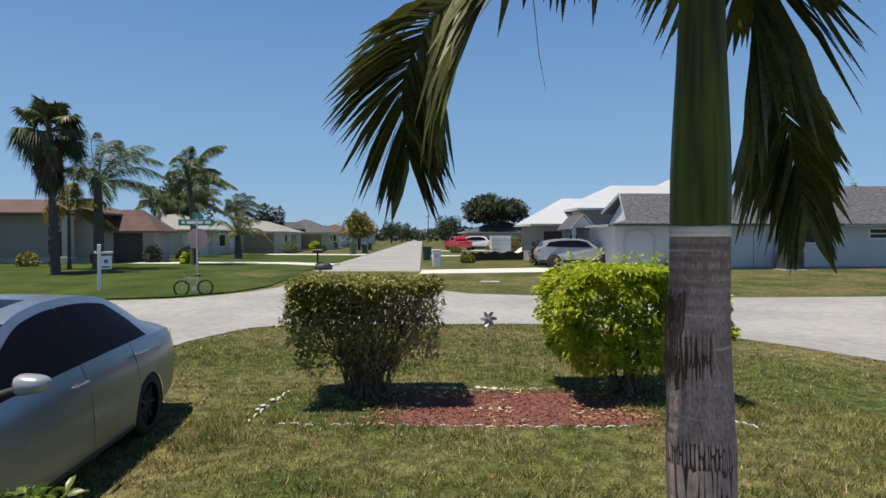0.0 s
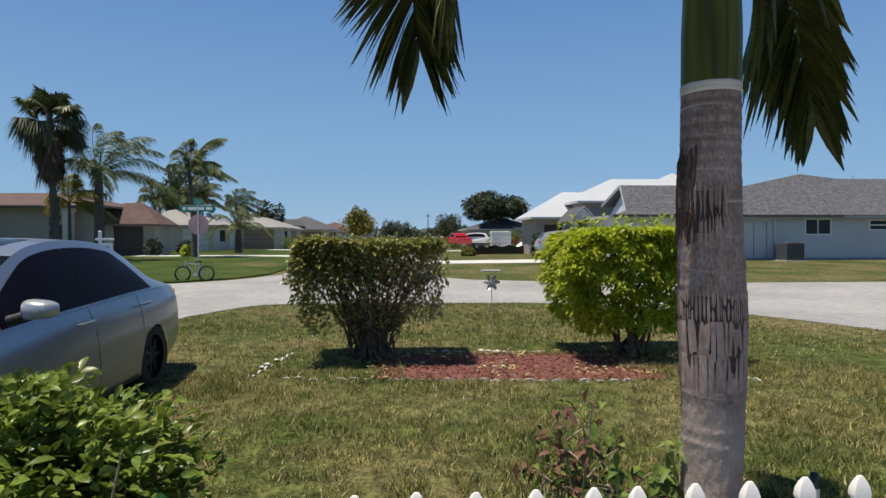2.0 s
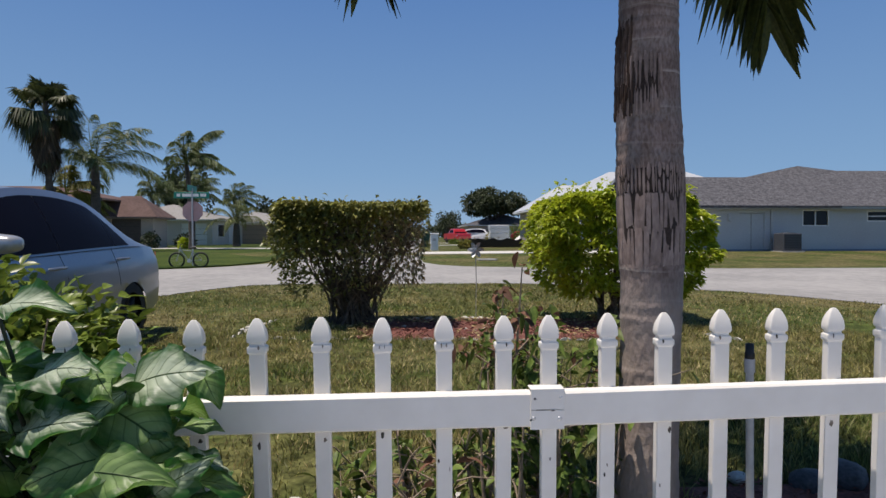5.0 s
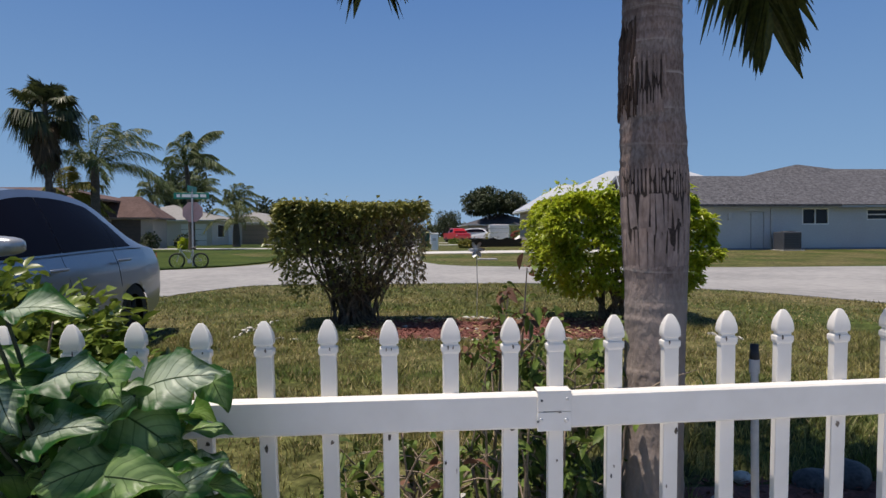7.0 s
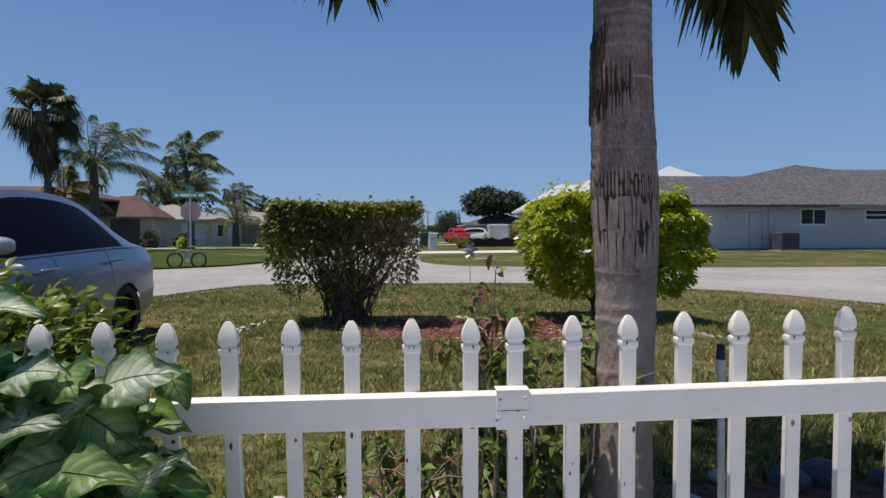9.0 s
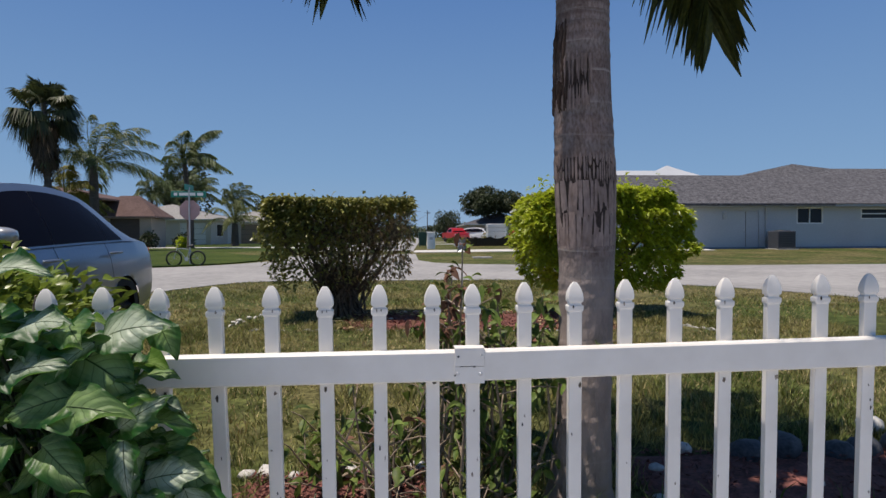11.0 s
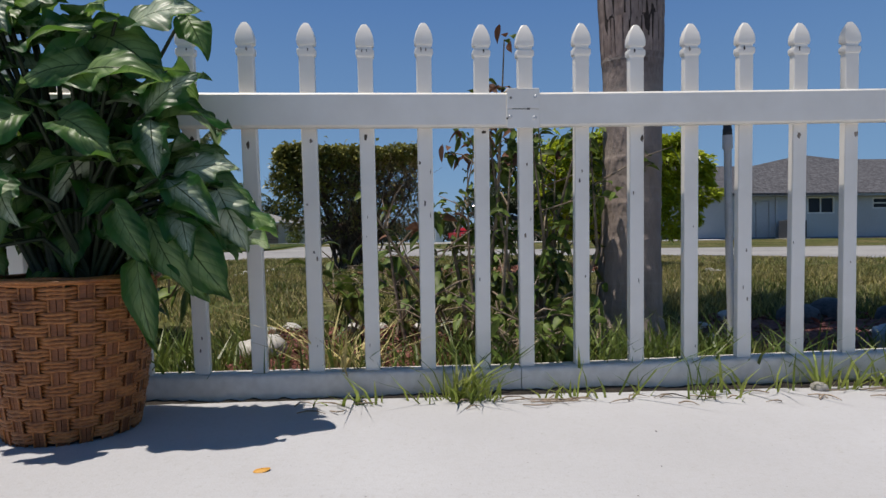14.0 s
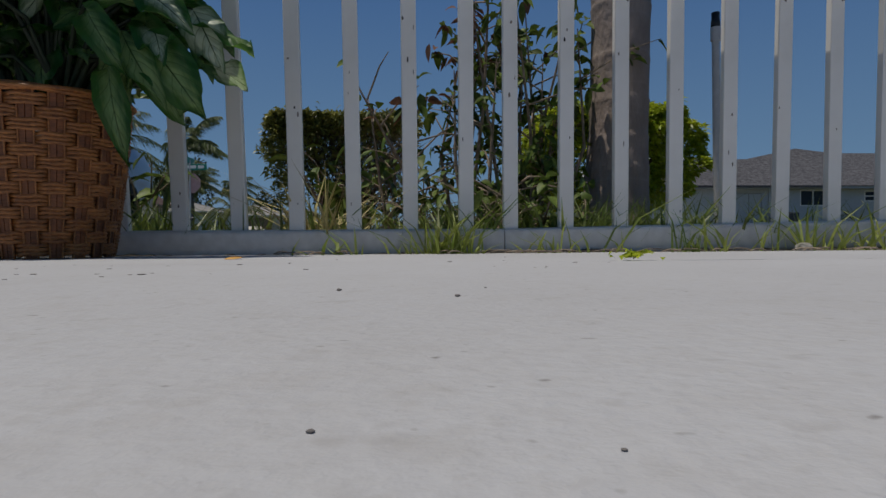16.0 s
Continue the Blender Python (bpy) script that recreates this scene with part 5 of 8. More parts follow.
        g.add([(sgn * (0.45 + 0.3 * t), 0.02 + 0.16 * t * t, 0.60 + 0.10 * v) for v in (0, 1) for t in np.linspace(0, 1, 5)], grid_faces(2, 5), True)
        part("headlamp", g, ALU, th)
    th.scale = (1.05, 1.05, 1.05)
    return th


sedan()


# ---- houses ----
DARKDOOR = mat("dark_garage_door", (0.05, 0.035, 0.03), (0.075, 0.055, 0.05), rough=0.6)

def hip_roof(x0, x1, y0, y1, ze, zr, over=0.5, thick=0.14):
    """A hipped roof with eaves; ridge along the longer side."""
    x0, x1, y0, y1 = x0 - over, x1 + over, y0 - over, y1 + over
    g = Geo()
    w, d = x1 - x0, y1 - y0
    k = min(w, d) / 2
    if w >= d:
        a, b = (x0 + k, (y0 + y1) / 2, zr), (x1 - k, (y0 + y1) / 2, zr)
        lo = [(x0, y0, ze), (x1, y0, ze), (x1, y1, ze), (x0, y1, ze)]
        g.add(lo + [a, b], [(0, 1, 5, 4), (1, 2, 5), (2, 3, 4, 5), (3, 0, 4)])
    else:
        a, b = ((x0 + x1) / 2, y0 + k, zr), ((x0 + x1) / 2, y1 - k, zr)
        lo = [(x0, y0, ze), (x1, y0, ze), (x1, y1, ze), (x0, y1, ze)]
        g.add(lo + [a, b], [(0, 1, 4), (1, 2, 5, 4), (2, 3, 5), (3, 0, 4, 5)])
    return g


def fascia(x0, x1, y0, y1, ze, over=0.5, thick=0.12):
    g = Geo()
    x0, x1, y0, y1 = x0 - over, x1 + over, y0 - over, y1 + over
    g.box(x0 + 0.01, y0 + 0.01, ze - thick, x1 - 0.01, y1 - 0.01, ze - 0.01)
    return g


def wall_with_holes(x0, x1, y, z0, z1, holes, thick=0.2):
    """A wall along x, facing -y, in one piece, with rectangular openings through it."""
    xs = sorted({x0, x1, *[h[0] for h in holes], *[h[2] for h in holes]})
    zs = sorted({z0, z1, *[h[1] for h in holes], *[h[3] for h in holes]})
    zs = [z for z in zs if z0 <= z <= z1]
    nx, nz = len(xs), len(zs)
    vs = [(x, yy, z) for yy in (y, y + thick) for z in zs for x in xs]

    def solid(i, k):
        if not (0 <= i < nx - 1 and 0 <= k < nz - 1):
            return False
        cx, cz = (xs[i] + xs[i + 1]) / 2, (zs[k] + zs[k + 1]) / 2
        return not any(h[0] < cx < h[2] and h[1] < cz < h[3] for h in holes)

    at = lambda b, i, k: b * nx * nz + k * nx + i
    fs = []
    for i in range(nx - 1):
        for k in range(nz - 1):
            if not solid(i, k):
                continue
            fs += [(at(0, i, k), at(0, i + 1, k), at(0, i + 1, k + 1), at(0, i, k + 1)), (at(1, i, k), at(1, i, k + 1), at(1, i + 1, k + 1), at(1, i + 1, k))]
            for di, dk, a, b in ((-1, 0, (i, k), (i, k + 1)), (1, 0, (i + 1, k + 1), (i + 1, k)), (0, -1, (i + 1, k), (i, k)), (0, 1, (i, k + 1), (i + 1, k + 1))):
                if not solid(i + di, k + dk):
                    fs.append((at(0, *a), at(0, *b), at(1, *b), at(1, *a)))
    used = sorted({v for f in fs for v in f})
    back = {v: n for n, v in enumerate(used)}
    return Geo().add([vs[v] for v in used], [tuple(back[v] for v in f) for f in fs])


def window(parent, x0, z0, x1, z1, y, panes=2, trim=TRIM):
    fr = Geo()
    t = 0.06
    fr.box(x0, y - 0.03, z0, x1, y + 0.08, z0 + t).box(x0, y - 0.03, z1 - t, x1, y + 0.08, z1)
    fr.box(x0, y - 0.03, z0 + t, x0 + t, y + 0.08, z1 - t).box(x1 - t, y - 0.03, z0 + t, x1, y + 0.08, z1 - t)
    for i in range(1, panes):
        x = x0 + (x1 - x0) * i / panes
        fr.box(x - 0.025, y - 0.02, z0 + t, x + 0.025, y + 0.07, z1 - t)
    w = part("window", fr, trim, parent)
    for i in range(panes):
        a, b = x0 + (x1 - x0) * i / panes + 0.03, x0 + (x1 - x0) * (i + 1) / panes - 0.03
        part("pane", Geo().box(a, y + 0.04, z0 + 0.04, b, y + 0.05, z1 - 0.04), DARKWIN, w, "dark window pane")
    return w


def simple_house(x0, x1, y0, y1, zb, ze, zr, wall_m, roof_m, label, doors=(), wins=(), ridge_over=0.5, door_m=TRIM, group="houses along the side road", street=(), trim_m=TRIM):
    th = thing("house", (0, 0, 0), label, "house", group)
    holes = [(a, zb + h0, b, zb + h1) for a, h0, b, h1 in list(doors) + list(wins)]
    part("front_wall", wall_with_holes(x0, x1, y0, zb - 0.3, ze, holes), wall_m, th)
    g = Geo()
    g.box(x0, y0 + 0.2, zb - 0.3, x0 + 0.2, y1, ze).box(x1 - 0.2, y0 + 0.2, zb - 0.3, x1, y1, ze).box(x0 + 0.2, y1 - 0.2, zb - 0.3, x1 - 0.2, y1, ze)
    part("wall", g, wall_m, th)
    part("roof", hip_roof(x0, x1, y0, y1, ze + 0.02, zr, ridge_over), roof_m, th)
    part("fascia", fascia(x0, x1, y0, y1, ze + 0.02, ridge_over), trim_m, th)
    for a, h0, b, h1 in doors:
        d = part("garage_door", Geo().box(a, y0 + 0.10, zb + h0, b, y0 + 0.15, zb + h1), door_m, th)
        for k in range(1, 4):
            z = zb + h0 + (h1 - h0) * k / 4
            part("panel_joint", Geo().box(a + 0.02, y0 + 0.09, z - 0.01, b - 0.02, y0 + 0.102, z + 0.01), BLACKP, d)
    for kind, a, h0, b, h1 in street:
        fr = part("door_frame" if kind == "door" else "window_frame", Geo().box(x1, a - 0.1, zb + max(0, h0 - 0.1), x1 + 0.03, b + 0.1, zb + h1 + 0.1), TRIM, th)
        part("street_door" if kind == "door" else "pane", Geo().box(x1 + 0.031, a, zb + h0, x1 + 0.05, b, zb + h1), door_m if kind == "door" else DARKWIN, fr)
    for a, h0, b, h1 in wins:
        window(th, a, zb + h0, b, zb + h1, y0 + 0.03)
    return th


def grey_house():
    """The long pale house across the road, grey shingles, side towards the road."""
    zb, ze = 0.33, 2.72
    th = thing("house", (0, 0, 0), "long pale blue-white house with grey shingle roof", "house")
    holes = [(22.16, 1.70, 23.70, 2.60), (25.9, 1.95, 27.6, 2.55), (18.55, zb, 20.0, 2.42), (12.1, zb, 13.6, 2.45)]
    part("front_wall", wall_with_holes(11.45, 42, 32, zb - 0.3, ze, holes), WALLW, th)
    g = Geo()
    g.box(11.45, 32.2, zb - 0.3, 11.65, 38, ze).box(41.8, 32.2, zb - 0.3, 42, 41, ze).box(11.65, 37.8, zb - 0.3, 20.6, 38, ze).box(20.6, 37.8, zb - 0.3, 20.8, 41, ze).box(20.8, 40.8, zb - 0.3, 41.8, 41, ze)
    part("wall", g, WALLW, th)
    part("roof", hip_roof(20.6, 42, 32, 41, 2.785, 5.26, 0.6), SHINGLE, th, "grey shingle main roof")
    g = Geo()
    ex, rx = 11.15, 12.7
    top = [(ex, 31.4, 2.80), (24, 31.4, 2.80), (24, 34.6, 4.62), (rx, 34.6, 4.62), (24, 38.0, 3.65), (12.8, 38.0, 3.65), (12.05, 31.95, 3.005)]
    g.add(top + [(x, y, z - 0.12) for x, y, z in top], [(0, 1, 2, 3, 6), (3, 2, 4, 5), (7, 13, 10, 9, 8), (10, 12, 11, 9), (0, 6, 13, 7), (6, 3, 10, 13), (3, 5, 12, 10), (0, 7, 8, 1)])
    part("roof", g, SHINGLE, th, "grey shingle gabled wing roof")
    part("gable_end", Geo().add([(12.5, 32.2, 2.7), (13.1, 37.9, 2.7), (13.0, 34.6, 4.44), (12.7, 32.2, 2.7), (13.3, 37.9, 2.7), (13.2, 34.6, 4.44)], [(0, 2, 1), (3, 4, 5), (0, 3, 5, 2), (2, 5, 4, 1)]), WALLW, th)
    for xa, ya, za in ((12.05, 31.95, 3.005), (12.8, 38.0, 3.65)):
        b = [(xa - 0.02, ya, za - 0.15), (rx - 0.02, 34.6, 4.46), (rx - 0.02, 34.6, 4.64), (xa - 0.02, ya, za + 0.03)]
        part("barge_board", Geo().add(b + [(x - 0.05, y, z) for x, y, z in b], [(0, 1, 2, 3), (4, 7, 6, 5), (0, 4, 5, 1), (3, 2, 6, 7), (0, 3, 7, 4), (1, 5, 6, 2)]), GREYTRIM, th, "pale grey barge board")
    part("roof", Geo().add([(19.0, 36.5, 4.30), (24.9, 34.4, 4.10), (31.0, 36.5, 4.85), (24.9, 39.4, 4.0), (24.9, 36.5, 5.54)], [(0, 1, 4), (1, 2, 4), (2, 3, 4), (3, 0, 4)]), SHINGLE, th, "raised grey hip behind")
    part("fascia", fascia(11.45, 20.0, 32, 37.6, 2.77, 0.55, 0.14), GREYTRIM, th)
    part("fascia", fascia(21.1, 42, 32, 41, 2.77, 0.55, 0.14), GREYTRIM, th)
    window(th, 22.16, 1.70, 23.70, 2.60, 32.03, 2)
    window(th, 25.9, 1.95, 27.6, 2.55, 32.03, 1)
    part("window_mullion", Geo().box(25.96, 32.0, 2.22, 27.54, 32.06, 2.28), TRIM, th)
    d = part("side_door", Geo().box(18.57, 32.06, zb, 19.98, 32.12, 2.40), WALLW, th)
    part("door_joint", Geo().box(19.25, 32.045, zb + 0.03, 19.27, 32.061, 2.37), SCUFF, d)
    part("door_handle", Geo().box(19.15, 32.02, 1.3, 19.19, 32.06, 1.42), STEEL, d)
    part("corner_trim", Geo().box(20.33, 31.92, zb - 0.1, 20.43, 31.997, ze - 0.03), ALU, th)
    part("base_line", Geo().box(11.5, 31.97, zb - 0.2, 41.9, 31.996, zb + 0.10), mat("base_paint", (0.16, 0.19, 0.25), (0.22, 0.25, 0.31), rough=0.9), th, "dark painted base course")
    part("meter_box", Geo().box(17.9, 31.9, 1.95, 18.1, 31.995, 2.35, 0.02), ALU, th)
    # arched alcove on the wing
    g = Geo()
    n = 14
    outer = [(13.75, 0.36), (13.75, 2.0)] + [(12.85 + 0.9 * math.cos(a), 2.0 + 0.55 * math.sin(a)) for a in np.linspace(0, math.pi, n)] + [(11.95, 2.0), (11.95, 0.36)]
    inner = [(13.62, 0.36), (13.62, 2.0)] + [(12.85 + 0.77 * math.cos(a), 2.0 + 0.43 * math.sin(a)) for a in np.linspace(0, math.pi, n)] + [(12.08, 2.0), (12.08, 0.36)]
    vs = [(x, 31.93, z) for x, z in outer] + [(x, 31.93, z) for x, z in inner] + [(x, 31.99, z) for x, z in outer] + [(x, 31.99, z) for x, z in inner]
    m = len(outer)
    fs = []
    for i in range(m - 1):
        fs += [(i, i + 1, m + i + 1, m + i), (i, 2 * m + i, 2 * m + i + 1, i + 1), (m + i, m + i + 1, 3 * m + i + 1, 3 * m + i)]
    g.add(vs, fs)
    part("arch_trim", g, mat("grey_trim", (0.36, 0.38, 0.42), (0.42, 0.44, 0.48), rough=0.8), th, "grey moulded arch")
    part("arch_panel", Geo().box(12.1, 32.05, zb, 13.6, 32.12, 2.45), WALLW, th)
    # entry gables
    for gx, gw, gy, z0, zt in ((10.85, 0.66, 35.5, 2.65, 3.45),):
        g = Geo()
        yb = gy + 3.2
        g.add([(gx - gw - 0.15, gy, z0 - 0.08), (gx, gy, zt), (gx + gw + 0.15, gy, z0 - 0.08), (gx - gw - 0.15, yb, z0 - 0.08), (gx, yb, zt), (gx + gw + 0.15, yb, z0 - 0.08)], [(0, 1, 4, 3), (1, 2, 5, 4)])
        part("gable_roof", g, SHINGLE, th)
        g = Geo()
        g.add([(gx - gw, gy + 0.12, z0), (gx + gw, gy + 0.12, z0), (gx, gy + 0.12, zt - 0.10)], [(0, 1, 2)])
        part("gable_wall", g, WALLW, th)
        for s in (-1, 1):
            g = Geo()
            g.add([(gx + s * (gw + 0.18), gy - 0.03, z0 - 0.20), (gx, gy - 0.03, zt - 0.06), (gx, gy - 0.03, zt + 0.05), (gx + s * (gw + 0.18), gy - 0.03, z0 - 0.07),
                   (gx + s * (gw + 0.18), gy + 0.03, z0 - 0.20), (gx, gy + 0.03, zt - 0.06), (gx, gy + 0.03, zt + 0.05), (gx + s * (gw + 0.18), gy + 0.03, z0 - 0.07)],
                  [(0, 1, 2, 3), (4, 7, 6, 5), (0, 4, 5, 1), (3, 2, 6, 7), (0, 3, 7, 4)])
            part("barge_board", g, GREYTRIM, th, "pale grey barge board")
    for x in (10.3, 11.35):
        part("porch_post", Geo().box(x - 0.10, 35.6, zb - 0.2, x + 0.10, 35.8, 2.66), WALLW, th)
    part("porch_wall", Geo().box(10.2, 37.5, zb - 0.2, 11.44, 37.7, 2.66), WALLW, th)
    window(th, 10.5, 1.0, 11.1, 2.3, 37.45, 1)
    return th


grey_house()
simple_house(9.45, 16, 42.0, 47, 0.3, 3.0, 4.95, WALLB, WHITEROOF, "beige house with a bright white metal roof", doors=((10.0, 0, 11.3, 2.2),), door_m=DARKDOOR, group="houses across the road")
simple_house(12.15, 24, 40.0, 46, 0.3, 4.0, 5.8, WALLB, WHITEROOF, "upper wing with a bright white roof", group="houses across the road")
simple_house(19.2, 26.4, 46.3, 53.5, 0.3, 4.7, 7.0, WALLB, WHITEROOF, "tallest wing with a pyramid-shaped white roof", group="houses across the road")


def ac_unit():
    th = thing("air_conditioner", (20.65, 31.0, 0.30), "grey outdoor air conditioner unit beside the house wall", "air conditioner")
    part("body", Geo().box(-0.5, -0.45, 0.06, 0.5, 0.45, 1.0, 0.03), mat("ac_grey", (0.05, 0.055, 0.068), (0.075, 0.08, 0.095), rough=0.6), th)
    part("pad", Geo().box(-0.6, -0.55, -0.05, 0.6, 0.55, 0.06), DRIVEM, th)
    for i in range(9):
        part("louvre", Geo().box(-0.46, -0.465, 0.14 + i * 0.09, 0.46, -0.447, 0.18 + i * 0.09), mat("ac_dark", (0.03, 0.032, 0.036), rough=0.6) if i == 0 else bpy.data.materials["ac_dark"], th)
    part("top_grille", Geo().lathe([(0.40, 1.0), (0.40, 1.03), (0.1, 1.04), (0.02, 1.04)], 20), BLACKP, th)


ac_unit()
WALLC = mat("cream_stucco", (0.50, 0.465, 0.42), (0.58, 0.545, 0.50), rough=0.9, scale=0.5, fine=12)
TANDOOR = mat("tan_garage_door", (0.27, 0.205, 0.155), (0.32, 0.25, 0.195), rough=0.7)
SHINGLEL = mat("pale_shingle", (0.20, 0.195, 0.19), (0.31, 0.30, 0.29), rough=0.9, scale=4, fine=12)
BROWNTRIM = mat("brown_trim", (0.16, 0.115, 0.10), (0.22, 0.165, 0.145), rough=0.7)
# houses along the left of the side road
brown = simple_house(-46, -20.8, 43, 50, 0.33, 3.75, 4.9, WALLB, SHINGLEB, "beige house with a brown shingle roof and a porch column", ridge_over=1.3, group="houses on the far verge", trim_m=BROWNTRIM)
part("porch_column", Geo().box(-22.3, 41.9, 0.1, -21.75, 42.4, 3.61, 0.02), WALLC, brown, "pale square porch column")
part("column_base", Geo().box(-22.42, 41.78, 0.1, -21.63, 42.52, 0.85, 0.03), WALLC, brown)
part("column_head", Geo().box(-22.4, 41.8, 3.35, -21.65, 42.5, 3.60, 0.03), WALLC, brown)
part("porch_door", Geo().box(-23.6, 42.96, 0.35, -22.6, 42.999, 2.5), DARKDOOR, brown)
part("base_course", Geo().box(-30.0, 42.93, 0.05, -21.0, 42.998, 0.75), WALLC, brown, "paler base course")
# a low dark-roofed entry at the near corner
entry = Geo().add([(-31.5, 39.0, 3.75), (-31.5, 43, 3.75), (-27.6, 39.0, 2.55), (-27.6, 43, 2.55), (-31.5, 39.0, 3.55), (-31.5, 43, 3.55), (-27.6, 39.0, 2.38), (-27.6, 43, 2.38)], [(0, 2, 3, 1), (4, 5, 7, 6), (0, 4, 6, 2), (2, 6, 7, 3), (1, 3, 7, 5)])
part("entry_roof", entry, DARKDOOR, brown, "dark entry roof slope")
part("entry_wall", Geo().box(-31.5, 39.5, 0.1, -28.3, 39.7, 2.55), WALLB, brown)
part("entry_gate", Geo().box(-29.6, 39.4, 0.3, -28.6, 39.49, 2.0), DARKDOOR, brown)
simple_house(-20.9, -17.0, 43.6, 46.2, 0.33, 2.55, 4.1, WALLB, SHINGLEB, "brown-roofed garage wing with a dark door", doors=((-19.8, 0, -17.8, 2.1),), door_m=DARKDOOR, group="houses on the far verge", trim_m=BROWNTRIM)
simple_house(-30, -18.5, 62, 76, 0.33, 2.9, 4.7, WALLC, SHINGLEL, "pale house with a light grey roof", doors=((-21.5, 0, -19.0, 2.2),), wins=((-28, 0.9, -26, 2.1), (-24.5, 0.9, -23, 2.1)), street=(("window", 64, 0.9, 66, 2.1), ("door", 68, 0, 72, 2.2)))
simple_house(-20.5, -13.4, 70, 84, 0.33, 2.8, 4.2, WALLC, SHINGLEL, "cream house with a pale grey roof and tan garage door", doors=((-17.6, 0, -14.2, 2.2),), door_m=TANDOOR, street=(("window", 72, 0.9, 73.6, 2.1), ("door", 76, 0, 80, 2.2)))
simple_house(-19, -10.5, 92, 106, 0.33, 2.9, 5.0, WALLC, SHINGLE, "grey-roofed house with a wide garage door", doors=((-14.8, 0, -11.6, 2.2),), door_m=TANDOOR, wins=((-18, 0.8, -16.6, 2.3),), street=(("window", 93.5, 0.8, 95.5, 2.2), ("window", 98, 0.8, 101, 2.2)))
simple_house(-17.4, -14.6, 91.0, 91.99, 0.33, 3.5, 4.4, WALLC, SHINGLE, "raised grey-roofed entrance porch of a house", wins=((-16.6, 0.5, -15.4, 2.6),))
simple_house(-18, -8.5, 122, 136, 0.33, 2.9, 4.9, WALLB, SHINGLEB, "brown-roofed house further along", doors=((-12.5, 0, -9.5, 2.2),), street=(("window", 124, 0.8, 127, 2.2), ("door", 130, 0, 133, 2.2)))
simple_house(-17, -7, 160, 175, 0.33, 2.9, 5.0, WALLW, SHINGLE, "distant pale house with a grey roof", wins=((-13, 0.9, -11, 2.2),))
simple_house(10.5, 22, 92, 104, 0.33, 2.9, 4.9, WALLB, SHINGLE, "beige house behind the parked vehicles", doors=((13.5, 0, 17.0, 2.2),))
simple_house(14, 28, 118, 130, 0.33, 2.9, 5.2, WALLW, SHINGLE, "distant pale house with a grey roof", wins=((17, 0.9, 19, 2.2),))


# ---- trees ----
def crown_points(r, n, blobs):
    pts, dirs = [], []
    for _ in range(n):
        b = blobs[r.integers(0, len(blobs))]
        d = r.normal(size=3)
        d /= np.linalg.norm(d)
        rad = (0.55 + 0.5 * r.uniform()) * (1 + 0.25 * noise.noise(Vector(d) * 3 + Vector((b[0], b[1], b[2]))))
        pts.append((b[0] + d[0] * b[3] * rad, b[1] + d[1] * b[3] * rad, b[2] + d[2] * b[4] * rad))
        dirs.append(d + r.normal(size=3) * 0.6)
    return pts, dirs


def broad_tree(x, y, h, w, leaf_m, label, seed, flat=0.4, n=3500, leaf=0.5, name="tree", trunk=0.25, low=0.35):
    r = np.random.default_rng(seed)
    z = float(ground_z(x, y))
    th = thing(name, (x, y, z), label, "tree")
    g = Geo()
    g.tube([(0, 0, -0.2), (0.05, 0, h * 0.25), (0, 0.05, h * 0.5)], [trunk, trunk * 0.8, trunk * 0.6], 8)
    blobs = []
    for i in range(11):
        a = r.uniform(0, 2 * math.pi)
        q = math.sqrt(r.uniform(0, 1)) * w * 0.36
        zz = h * r.uniform(low + 0.18, 0.86)
        blobs.append((math.cos(a) * q, math.sin(a) * q, zz, w * r.uniform(0.14, 0.24), h * flat * r.uniform(0.22, 0.4)))
        g.tube([(0, 0, h * 0.3), (math.cos(a) * q * 0.5, math.sin(a) * q * 0.5, (h * 0.35 + zz) / 2), (math.cos(a) * q, math.sin(a) * q, zz)], [trunk * 0.45, trunk * 0.3, trunk * 0.1], 5, cap=False)
    part("trunk", g, TRUNK, th)
    pts, dirs = crown_points(r, n, blobs)
    part("crown", leaf_cloud("crown", pts, dirs, leaf, leaf * 0.55, 0.15, 0.2, seed), leaf_m, th)
    return th


